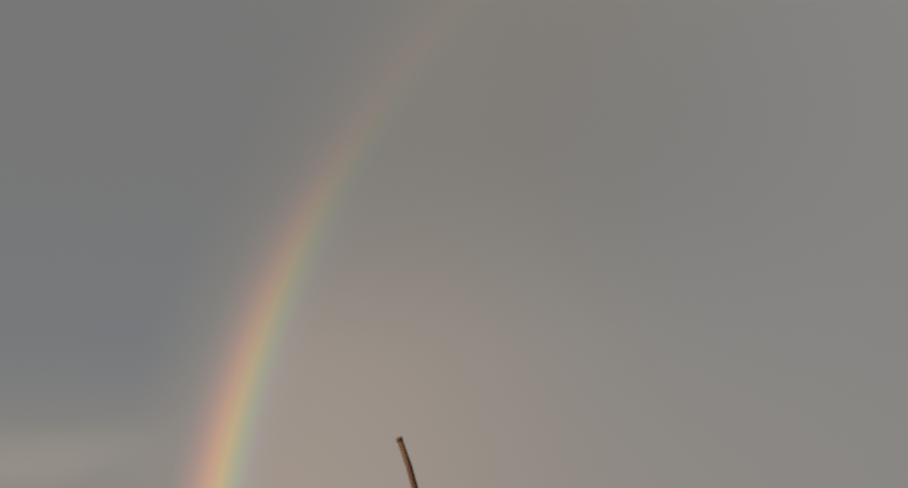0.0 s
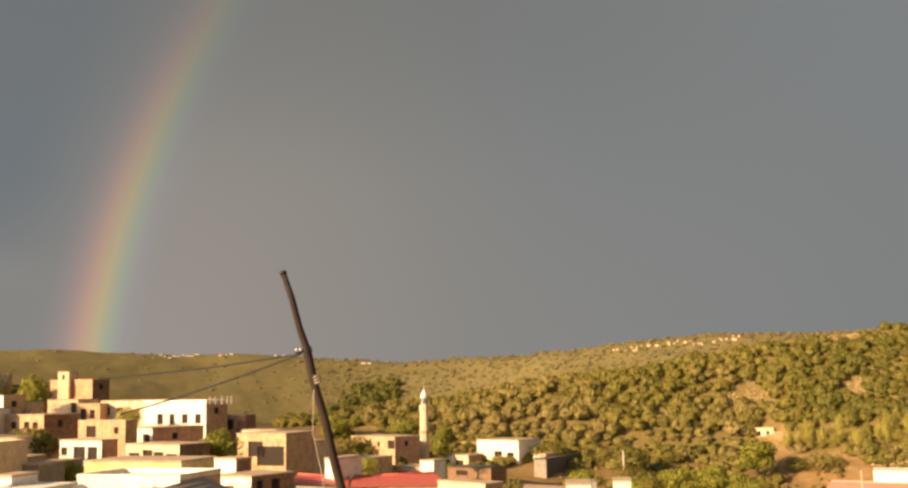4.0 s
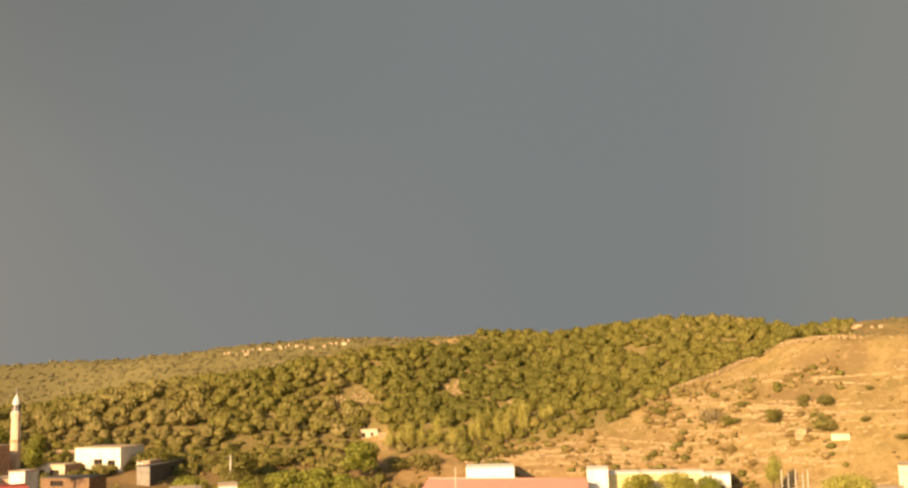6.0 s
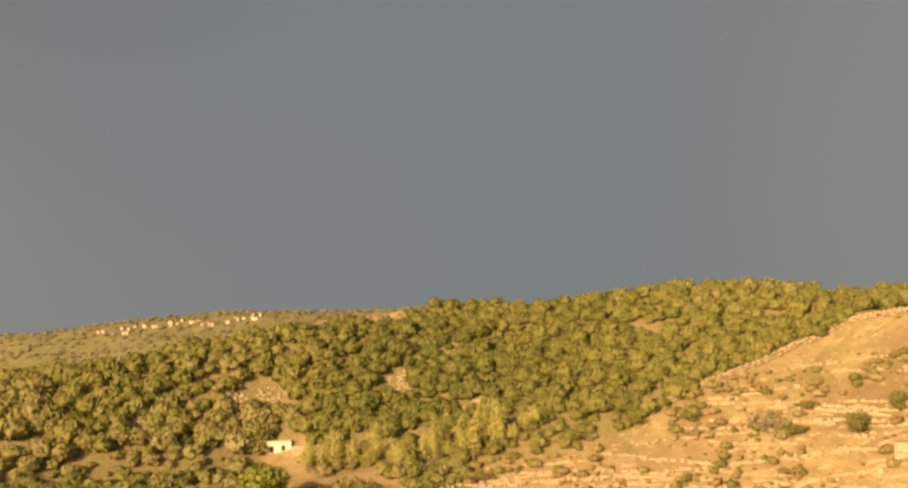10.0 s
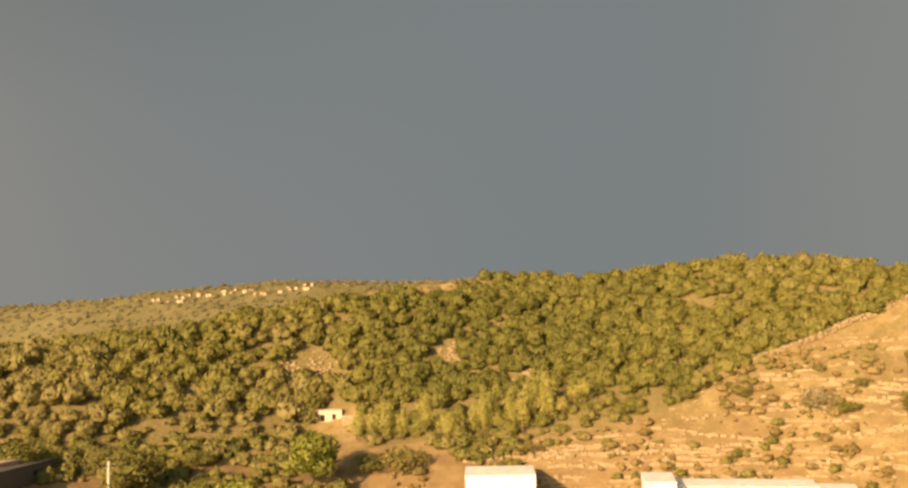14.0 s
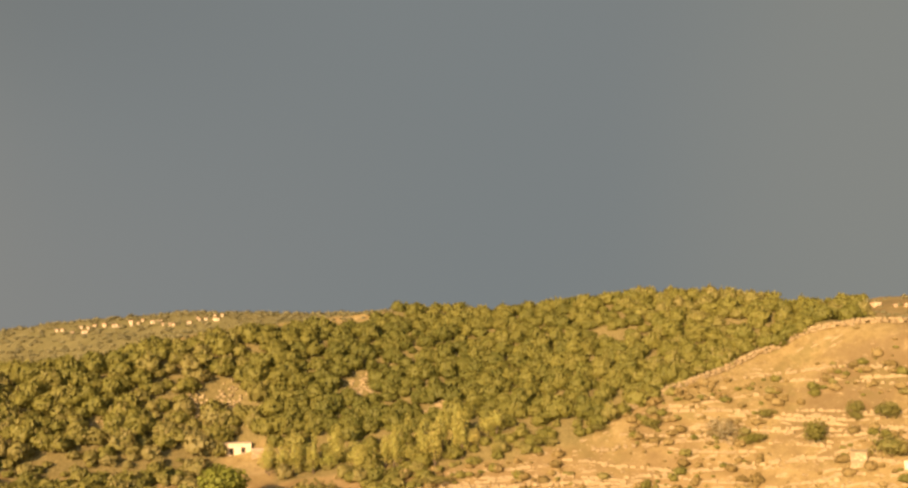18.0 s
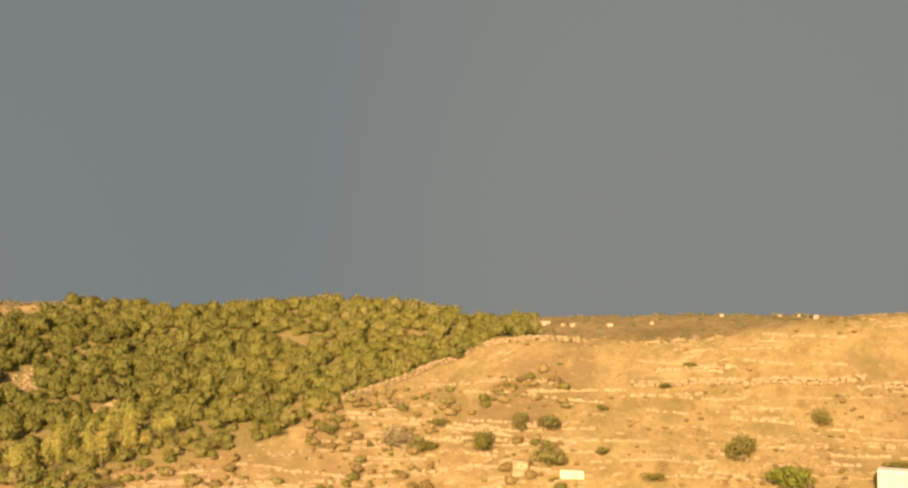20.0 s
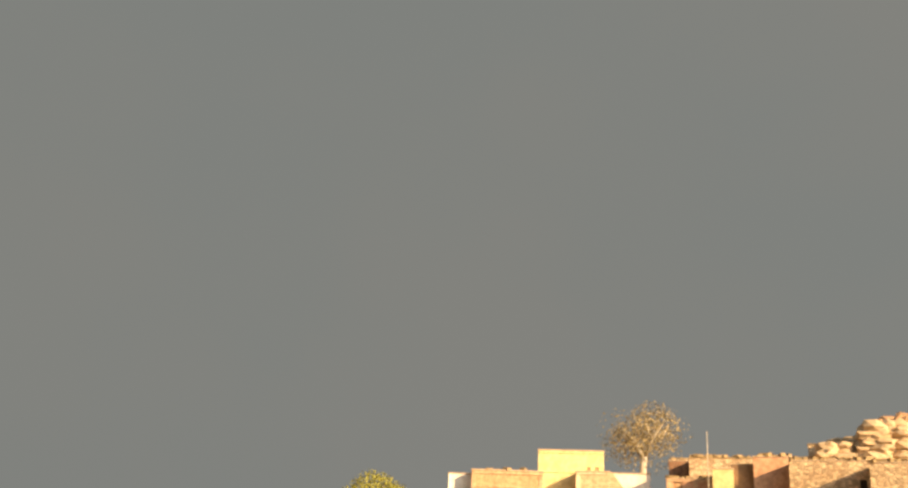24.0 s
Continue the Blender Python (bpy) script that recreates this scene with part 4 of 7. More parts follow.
house(-59.8, 178.2, 23.21, 2.6, 1.6, -17.0, "tan", holes=((0.3, 0.5, 0.5, 1.6, "o"),), label="tan house on a terrace")
house(-56.8, 177.1, 22.52, 2.9, 2.0, -15.0, "pink", holes=((0.5, 0.62, 0.5, 1.3, "w"),), label="salmon house on a terrace")
house(-65.3, 159.1, 21.47, 2.9, 2.4, -13.0, "white", label="white house on a terrace")
house(-63.5, 162.0, 21.62, 3.7, 1.6, -11.0, "white", holes=((0.5, 0.6, 0.7, 1.6, "w"),), label="long white house on a terrace")
house(-58.3, 155.4, 20.80, 2.6, 2.0, -9.0, "cream", holes=((0.2, 0.34, 0.7, 1.7, "w"),), label="cream house on a terrace")
house(-56.8, 157.0, 20.94, 2.5, 2.4, -20.0, "cream", holes=((0.1, 0.26, 0.7, 1.7, "w"), (0.6, 0.8, 0.6, 2.2, "d"),), label="cream house with a dark window")
house(-54.7, 155.7, 20.59, 1.7, 1.6, -18.0, "tan", holes=((0.2, 0.7, 0.4, 2, "o"),), label="tan porch house on the slope")
house(-52.3, 154.4, 20.24, 3.1, 2.0, -16.0, "brown", holes=((0.08, 0.42, 0.4, 1.5, "o"), (0.55, 0.92, 0.4, 1.5, "o"),), label="deep porch house with shade painted dark brown")
house(-54.2, 161.1, 20.99, 3.1, 2.4, -14.0, "cream", label="low cream wall on the slope")
house(-51.9, 159.8, 20.88, 1.7, 1.6, -12.0, "tan", holes=((0.3, 0.6, 0.6, 1.4, "w"),), label="tan cottage on the slope")
house(-51.0, 162.2, 21.03, 2.6, 2.0, -10.0, "white", holes=((0.3, 0.42, 0.7, 1.3, "w"),), label="small white cottage on the slope")
house(-56.7, 145.3, 19.28, 2.5, 2.4, -8.0, "tan", holes=((0.3, 0.45, 0.5, 1.4, "o"),), label="low tan house on the slope")
house(-55.4, 146.9, 19.47, 2.7, 1.6, -19.0, "cream", holes=((0.6, 0.75, 0.5, 1.3, "w"),), label="low cream house on the slope")
house(-52.5, 144.8, 19.00, 3.0, 2.0, -17.0, "cream", holes=((0.1, 0.2, 0.5, 1.3, "w"), (0.5, 0.62, 0.4, 1.8, "d"),), label="cream house with a brown door")
house(-48.7, 144.0, 18.74, 2.6, 2.4, -15.0, "tan", holes=((0.1, 0.8, 0.3, 1.5, "o"),), label="tan house with a wide dark porch")
house(-46.0, 142.8, 18.35, 2.5, 1.6, -13.0, "pink", holes=((0.35, 0.5, 0.5, 1.2, "w"),), label="salmon house below the slope")
house(-56.5, 139.0, 18.20, 3.4, 2.0, -11.0, "tan", holes=((0.4, 0.5, 0.5, 1.4, "o"),), label="low tan yard house")
house(-52.0, 136.4, 17.98, 4.8, 2.4, -9.0, "ochre", holes=((0.2, 0.28, 0.5, 1.3, "w"), (0.7, 0.77, 0.4, 1.6, "d"),), label="long ochre yard wall house")
house(-47.6, 133.8, 17.76, 2.7, 1.6, -20.0, "yellow", holes=((0.3, 0.42, 0.4, 1.2, "o"),), label="pale yellow house on a terrace")
house(-44.7, 132.7, 17.34, 2.9, 2.0, -18.0, "cream", holes=((0.5, 0.62, 0.4, 1.2, "w"),), label="cream house below the slope")
house(-43.4, 139.4, 17.59, 2.0, 2.4, -16.0, "yellow", label="small yellow house with a step")
house(-41.3, 138.0, 17.45, 1.9, 1.6, -14.0, "yellow", holes=((0.4, 0.62, 0.4, 1.5, "p"),), label="small yellow house with a pale door")
house(-67.5, 209.4, 26.76, 3.5, 5.0, 4.0, "cream", label="cream house on the hilltop")
house(-55.5, 176.5, 20.49, 4.8, 5.0, -15.5, "white", holes=((0.625, 0.75, 0.39, 0.97, "w"),), label="white house below the hilltop")
house(-52.0, 163.9, 18.30, 3.1, 5.0, -15.4, "tan", holes=((-0.127, 0.452, 0.6, 2.1, "o"), (0.529, 1.071, 0.67, 2.17, "o")), label="tan house below the hilltop")
house(-42.7, 143.8, 16.58, 4.2, 2.0, -16.5, "yellow", holes=((-0.001, 0.33, 0.85, 2.35, "o"), (0.559, 0.94, 0.63, 2.13, "o")), label="low yellow wall house")
house(-43.8, 151.8, 17.60, 2.6, 3.0, -16.9, "yellow", label="small yellow house on a terrace")
house(-83.2, 205.8, 29.97, 7.0, 6.0, 4.0, "cream", holes=((0.345, 0.483, 0.47, 1.87, "o"),), label="beige house on the hilltop")
house(-84.8, 209.5, 31.47, 3.7, 5.0, 4.0, "pink", holes=((0.207, 0.478, 0.84, 2.74, "d"),), label="salmon upper block on the hilltop")
house(-79.2, 205.3, 29.90, 1.5, 3.0, 4.0, "white", label="small white hilltop room")
house(-40.6, 104.3, 17.35, 6.1, 5.0, -11.7, "yellow", holes=((0.2, 0.446, 0.56, 2.06, "o"), (0.752, 0.879, 0.89, 1.79, "w")), label="long low yellow wall house")
house(-38.3, 109.5, 18.02, 3.3, 5.0, -13.7, "yellow", holes=((0.389, 0.626, 0.63, 1.53, "w"),), label="yellow house with a step")
house(-35.7, 84.8, 17.00, 3.9, 6.0, -10.2, "tan", holes=((0.25, 0.35, 0.39, 0.87, "o"),), label="tan house with a slab roof")
house(-32.5, 86.1, 16.92, 3.6, 6.0, -12.3, "tan", holes=((0.197, 0.282, 0.34, 0.63, "w"), (0.732, 0.845, 0.34, 0.63, "w")), label="tan house with two small windows")
house(-2.6, 139.9, 14.27, 7.1, 7.0, -31.9, "tan", holes=((0.232, 0.537, 0.88, 2.73, "o"), (0.415, 0.963, 1.47, 3.83, "o")), label="tan house with a broad dark porch")
house(2.0, 148.0, 12.81, 3.8, 5.0, -33.8, "cream", holes=((0.167, 0.405, 0.62, 1.79, "o"),), label="cream house with a blue tank")
house(-7.3, 175.8, 15.75, 3.8, 3.0, -30.6, "brick", holes=((0.021, 0.435, 0.57, 2.07, "o"), (0.595, 0.921, 0.88, 2.78, "d")), label="low bare brick walls of a house")
house(-3.3, 159.9, 13.95, 5.6, 3.0, -31.8, "cream", holes=((0.027, 0.154, 0.75, 1.65, "w"), (0.265, 0.559, 0.59, 2.09, "o"), (0.428, 0.725, 0.79, 2.29, "o"), (0.821, 0.956, 0.57, 1.47, "w")), label="low cream garden wall house")
house(15.9, 199.2, 10.87, 11.0, 6.5, -49.7, "tan", holes=((0.079, 0.141, 0.75, 1.65, "w"), (0.344, 0.479, 0.73, 2.23, "o"), (0.604, 0.666, 0.82, 1.72, "w"), (0.842, 0.992, 0.5, 2.0, "o")), side=((0.38, 0.533, 0.7, 1.6, "o"),), gable="pink", label="long tan house with a dark shaded side")
house(4.2, 97.9, 13.69, 1.3, 4.0, -35.4, "white", label="small white shed with flat roof")
house(9.5, 149.7, 10.30, 4.6, 6.0, -36.6, "tan", holes=((0.16, 0.4, 0.63, 1.82, "o"),), label="tan house behind the red roofs")
house(13.5, 84.7, 12.43, 5.1, 2.0, -54.3, "cream", holes=((0.12, 0.205, 1.15, 1.5, "o"), (0.265, 0.446, 1.15, 1.46, "w"), (0.566, 0.843, 1.19, 1.55, "w")), side=((0.226, 0.484, 0.97, 1.77, "o"),), gable="ochre", label="cream house with a row of dark windows")
house(19.1, 148.8, 9.82, 2.2, 3.0, -40.3, "white", label="small white room by the minaret")
house(17.2, 154.0, 8.63, 3.8, 5.0, -39.4, "pink", holes=((0.021, 0.446, 0.56, 2.06, "o"), (0.621, 1.061, 0.63, 2.13, "o")), label="pale pink house by the minaret")
house(31.1, 201.2, 7.10, 6.6, 3.5, -53.4, "cream", holes=((0.136, 0.303, 0.85, 1.75, "w"), (0.494, 0.811, 0.8, 2.3, "o")), gable="pink", label="cream box house with a dark side")
house(35.0, 214.4, 8.65, 5.6, 6.1, -42.3, "brick", holes=((0.495, 0.861, 0.76, 2.26, "o"),), label="bare brick house with a dark front")
house(39.3, 203.0, 9.47, 9.1, 7.7, -44.0, "white", holes=((0.417, 0.611, 1.88, 2.87, "w"), (0.722, 0.889, 2.08, 3.27, "w")), label="white two-storey house with dark windows")
house(42.9, 215.3, 4.23, 6.8, 7.3, -44.3, "tan", holes=((-0.01, 0.205, 0.54, 2.04, "o"), (0.218, 0.466, 0.76, 2.26, "o"), (0.456, 0.756, 0.82, 2.32, "o"), (0.784, 0.988, 0.57, 2.47, "d")), label="tan lower house with plain front")
house(45.3, 202.4, 5.09, 4.3, 7.3, -45.6, "brown", holes=((-0.035, 0.428, 0.68, 2.18, "o"), (0.555, 1.06, 0.57, 2.07, "o")), label="dark brown house with plain front")
house(46.1, 195.9, 7.15, 1.3, 4.9, -46.2, "pink", label="narrow pale pink pillar house")
house(46.8, 199.5, 6.92, 3.4, 4.9, -46.2, "white", label="white roof edge house")
# the shed's side is coloured dark in place of shade
house(44.4, 190.6, 6.65, 2.3, 24.0, -37.4, "grey", "dark_roof_and_shade", side=((0.38, 0.419, 0.7, 1.6, "o"),), gable="dark_roof_and_shade", label="long grey shed with a sheet roof, side shade painted")
house(30.9, 116.0, 9.32, 1.4, 3.0, -47.9, "white", label="small white hut with flat roof")
house(30.1, 180.4, 6.31, 8.4, 4.9, -42.5, "brown", "dark_roof_and_shade", holes=((0.2, 0.467, 0.39, 1.18, "o"),), label="dark low house among trees")
house(22.6, 107.6, 9.42, 6.0, 6.0, -44.9, "tan", holes=((0.182, 0.292, 0.59, 1.49, "w"), (0.687, 0.804, 0.64, 1.54, "w")), label="tan flat-roofed house before a shed")
house(99.4, 169.0, 4.45, 8.4, 8.0, -30.4, "white", "white", lip=0.05, label="bright white box house in the field")
house(112.6, 155.5, 4.10, 3.6, 8.0, -35.9, "white", "white", lip=0.05, label="bright white end house")
house(122.2, 151.8, 3.20, 16.3, 6.0, -38.8, "yellow", "white", holes=((0.291, 0.341, 0.56, 1.46, "w"), (0.77, 0.885, 0.8, 2.1, "o")), lip=0.05, label="long low yellow building")
house(128.6, 143.9, 3.05, 4.6, 6.0, -41.8, "white", "white", holes=((0.625, 0.792, 1.73, 3.05, "w"),), lip=0.05, label="white end block with a window")
house(119.1, 121.1, 1.84, 11.9, 8.0, -44.5, "cream", label="pale flat-roofed low house")
house(145.3, 114.5, 5.18, 9.6, 7.0, -51.8, "cream", holes=((0.391, 0.478, 0.97, 2.82, "o"), (0.617, 0.704, 0.78, 2.82, "o")), label="cream house with two dark doorways")
house(121.8, 103.7, 4.17, 4.8, 4.0, -49.6, "cream", label="low cream yard wall house")
house(119.3, 90.9, 4.65, 5.0, 6.0, -52.7, "pink", label="pinkish flat-roofed house in the valley")
house(27.2, 101.4, 10.44, 2.3, 5.0, -15.0, "white", label="small white gabled house")
house(35.5, 114.6, 9.43, 1.9, 4.0, -17.2, "white", label="small white box room")
house(90.8, 202.1, 10.54, 4.2, 4.0, -24.2, "cream", holes=((0.297, 0.432, 0.58, 1.52, "o"), (0.676, 0.811, 0.47, 1.28, "w")), label="small pale ruined hut at the forest foot")
house(93.4, 199.6, 9.70, 2.5, 3.0, -25.1, "stone", label="low broken hut wall")
house(145.8, 141.1, 10.02, 1.9, 3.0, -53.3, "stone", "rock", label="ruined stone hut wall on the dry slope")
house(149.3, 135.5, 9.21, 3.0, 3.0, -55.9, "cream", "rock", label="pale ruined hut on the dry slope")
house(164.4, 96.3, 11.29, 11.3, 5.0, -72.9, "cream", "white", label="long pale roof at the slope foot")
house(151.1, 67.0, 20.05, 4.1, 5.0, -84.4, "white", "cream", holes=((0.087, 0.304, 1.21, 2.8, "b"), (0.42, 0.652, 1.21, 2.8, "b")), label="white house with two bright blue doors")
house(152.8, 70.3, 19.53, 2.3, 5.0, -83.0, "tan", label="tan flat-roofed room beside blue doors")
house(151.4, 72.6, 18.47, 0.6, 2.0, -81.8, "brown", label="brown stub of a ruined wall")
house(157.6, 57.5, 22.46, 9.8, 3.0, -89.0, "yellow", "yellow", holes=((0.098, 0.134, 0.87, 1.54, "o"),), label="long pale yellow wall of a house")
house(146.5, 59.3, 19.13, 8.6, 6.0, -88.0, "white", "cream", holes=((0.101, 0.177, 0.67, 1.53, "o"), (0.418, 0.494, 0.67, 1.53, "w"), (0.734, 0.81, 0.67, 1.53, "w")), label="long low white house with a slab roof")
house(155.4, 62.9, 21.18, 2.1, 3.0, -86.5, "stone", label="rough stone end wall of a house")
house(148.7, 54.1, 20.30, 1.9, 3.0, -90.5, "cream", label="small cream lean-to beside a tree")
house(142.0, 42.6, 25.25, 2.0, 4.0, -96.5, "white", holes=((0.568, 0.838, 0.35, 2.0, "d"),), label="white room with a brown door")
house(142.5, 39.3, 26.55, 4.3, 5.0, -98.1, "white", holes=((0.282, 0.462, 1.55, 3.09, "o"), (0.718, 0.859, 2.2, 3.15, "d")), label="white rooftop rooms with dark doorway")
house(136.8, 41.9, 23.35, 7.4, 6.0, -97.2, "tan", holes=((0.063, 0.106, 1.13, 2.14, "o"), (0.204, 0.458, 1.58, 2.42, "o"), (0.528, 0.782, 1.69, 2.42, "o"), (0.852, 1.077, 1.69, 2.42, "o")), label="tan house with wide dark openings under rooftop rooms")
house(140.9, 34.0, 26.86, 9.4, 5.7, -131.0, "cream", "stone", side=((0.38, 0.556, 0.7, 1.6, "o"),), label="big cream plastered house with a dark rounded side")
house(141.8, 29.7, 28.37, 2.4, 3.0, -103.0, "white", holes=((0.422, 0.556, 0.72, 1.08, "o"),), label="small white roof room with a vent")
house(146.3, 46.0, 24.90, 3.2, 3.0, -94.6, "cream", label="low cream wall of a yard")
house(145.4, 23.5, 35.88, 2.4, 5.0, -105.5, "white", label="white upper balcony room")
house(144.5, 24.3, 31.65, 3.6, 4.0, -105.2, "white", label="white terrace below a balcony room")
house(142.0, 19.3, 36.14, 7.5, 7.0, -107.9, "ochre", holes=((0.25, 0.375, 3.51, 4.74, "p"),), label="ochre weathered upper storey")
house(142.6, 12.0, 38.78, 7.0, 5.0, -111.1, "yellow", holes=((0.746, 0.797, 1.64, 2.27, "p"), (0.864, 0.924, 1.64, 2.27, "p"), (0.797, 0.966, 3.22, 5.75, "o")), label="pale yellow roof house")
house(138.4, 14.9, 33.87, 3.3, 4.0, -110.5, "tan", holes=((0.068, 0.373, 0.48, 3.27, "o"),), label="tan stair house with a dark doorway")
house(138.99, 10.98, 36.30, 3.5, 6.0, -113.0, "tan", holes=((0.21, 0.34, 2.52, 3.26, "o"), (0.6, 0.86, 2.4, 3.39, "p")), label="tan house beside a sloping stair wall")
house(131.8, 12.1, 30.78, 6.3, 5.0, -113.1, "white", holes=((0.317, 0.517, 1.39, 2.66, "p"), (0.683, 0.917, 1.39, 2.55, "p")), label="white lower storey with ochre shutters")
house(134.9, 20.7, 29.60, 12.0, 5.0, -108.4, "white", holes=((0.241, 0.318, 0.98, 1.79, "n"), (0.4, 0.482, 0.87, 1.56, "n"), (0.755, 0.841, 0.98, 1.79, "n"), (0.936, 0.991, 0.64, 1.79, "o")), label="white ground floor with pale green doors")
house(130.8, 21.1, 27.71, 13.8, 4.0, -108.8, "rubble", "rubble", label="tan retaining wall under white rooms")
house(126.2, 11.9, 28.00, 7.8, 4.0, -114.4, "stone", "stone", label="tan stone lower terrace wall")
house(125.5, 23.8, 25.32, 9.8, 5.0, -108.3, "cream", holes=((0.22, 0.34, 0.9, 3.0, "g"), (0.40, 0.52, 0.9, 3.0, "o"), (0.58, 0.68, 0.9, 3.0, "d")), label="cream house below the terrace")
house(143.9, 4.8, 36.91, 4.7, 5.0, -114.0, "white", label="white sloping roof house")
house(133.7, 2.0, 35.62, 5.8, 6.0, -117.3, "pink", holes=((0.136, 0.273, 0.24, 1.1, "p"),), label="pinkish house with carved panels")
house(139.6, 0.3, 38.17, 3.1, 4.0, -116.8, "brick", label="bare brick parapet house")
house(129.6, 2.7, 31.75, 4.8, 5.0, -118.0, "yellow", holes=((0.116, 0.368, 0.83, 3.54, "p"), (0.579, 0.737, 0.53, 3.18, "o")), label="yellow house with a pale door")
house(130.3, 8.6, 31.02, 1.8, 4.0, -115.1, "cream", label="cream house with a buttress")
house(134.2, -1.2, 38.01, 6.4, 5.0, -118.6, "palestone", "rock", label="rubble stone house under the crest")
house(128.9, 1.5, 36.21, 2.0, 3.0, -118.7, "yellow", label="small yellow stone room")
house(128.9, -0.7, 36.79, 2.1, 3.0, -119.7, "brown", label="stone room with shade painted dark brown")
house(126.6, -2.6, 37.41, 3.6, 5.0, -121.1, "pink", label="pink plastered house with a stair")
house(121.0, -5.6, 36.65, 8.0, 6.0, -124.0, "palestone", holes=((0.772, 0.848, 1.66, 3.04, "o"),), label="long rubble stone house with a dark door")
house(114.4, -8.1, 35.99, 5.6, 5.0, -127.1, "palestone", label="cream stone house on the hill")
house(127.3, -12.4, 39.40, 9.0, 5.0, -125.0, "palestone", "rock", label="rock outcrop terrace wall")
water_tank(-19.9, 73.3, 14.36, 0.28, 0.85)
water_tank(-18.9, 73.6, 13.85, 0.36, 1.10)
water_tank(2.7, 149.0, 12.67, 0.50, 1.30)
water_tank(140.1, 31.4, 28.45, 0.60, 1.90)

# ---- trees and single things: how they are made ----
KINDS = {  # leaf material, bark, leaf faces, leaf size, lumps, inner body, gaps
    "leaf": ("leaf", "bark", 1700, 0.20, 13, 0.60, 0.0),
    "olive": ("olive", "bark", 1200, 0.20, 11, 0.62, 0.0),
    "thin": ("thin", "bark", 2400, 0.15, 17, 0.0, 0.0),
    "gum": ("gum", "bark", 1100, 0.16, 9, 0.55, 0.0),
    "acacia": ("thin", "bark", 5200, 0.13, 15, 0.0, 0.05),
    "twig": ("twig", "bark", 700, 0.16, 12, 0.0, 0.2),
    "dry": ("twig", "palebark", 2000, 0.07, 20, 0.0, 0.15),
}
tree_count = [0]


def tree(x, y, top, rad, high, kind, label):
    """A tree whose crown ends at the height top; the trunk stands on the ground."""
    tree_count[0] += 1
    rng = np.random.default_rng(100 + tree_count[0])
    leafmat, bark, leaves, size, lumps, core, gaps = KINDS[kind]
    z = ground_z(x, y)
    total = max(top - z, high * 0.9, 0.6)
    bush = total < high * 1.25 or total < 2.2
    if total > high * 1.8:
        high = total / 1.8
    crown_z = max(total - high, 0.0)
    thing = empty("bush" if bush else "tree", pose(x, y, z - 0.05), label, "bush" if bush else "tree")
    k = math.sqrt(rad * high) / 1.9
    fluffy = kind in ("thin", "dry", "twig", "acacia")
    size = max(min(size * max(k, 0.55), 0.2 if fluffy else 0.42), 0.12)
    leaves = int(leaves * min(max(1.0, k * k * (0.9 if fluffy else 0.5)), 3.0))
    q = crown_arrays(rng, rad, high / 2, lumps, leaves, size * 0.6, gaps=gaps, core=core)
    q[:, :, 2] += crown_z
    tint = np.clip(rng.normal(0.45, 0.16) + rng.normal(0, 0.1, len(q)), 0, 1)
    extra = []
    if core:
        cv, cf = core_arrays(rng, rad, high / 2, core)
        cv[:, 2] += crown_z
        # much darker core tint paints the crown's inner shade
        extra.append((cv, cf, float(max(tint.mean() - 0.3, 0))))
    # trunk and limbs reach into the crown
    bm = bmesh.new()
    r0 = max(0.05, total * (0.034 if kind == "dry" else 0.022))
    fork = crown_z + high * (0.2 if crown_z > 0.3 else 0.05)
    tube(bm, [(0, 0, -0.2), (0.04 * total * rng.uniform(-1, 1), 0.03 * total, fork * 0.5), (0, 0, fork)], [r0 * 1.25, r0, r0 * 0.8], 7)
    for i in range(7 if kind in ("dry", "twig", "thin") else 4):
        a = rng.uniform(0, 6.28)
        out, up = rad * rng.uniform(0.45, 0.8), high * (rng.uniform(0.3, 0.55) if kind == "dry" else rng.uniform(0.35, 0.7))
        mid = (math.cos(a) * out * 0.4, math.sin(a) * out * 0.4, fork + up * 0.55)
        tube(bm, [(0, 0, fork - 0.05), mid, (math.cos(a) * out, math.sin(a) * out, fork + up)], [r0 * 0.6, r0 * 0.42, r0 * 0.15], 5)
        if kind in ("dry", "twig", "thin"):
            for s in range(3):
                b = a + rng.uniform(-0.9, 0.9)
                tube(bm, [mid, (math.cos(b) * out * 0.9, math.sin(b) * out * 0.9, fork + up * rng.uniform(0.7, 1.15))], [r0 * 0.28, r0 * 0.08], 4)
    part("trunk", bm, bark, thing)
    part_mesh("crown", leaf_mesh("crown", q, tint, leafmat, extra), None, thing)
    return thing


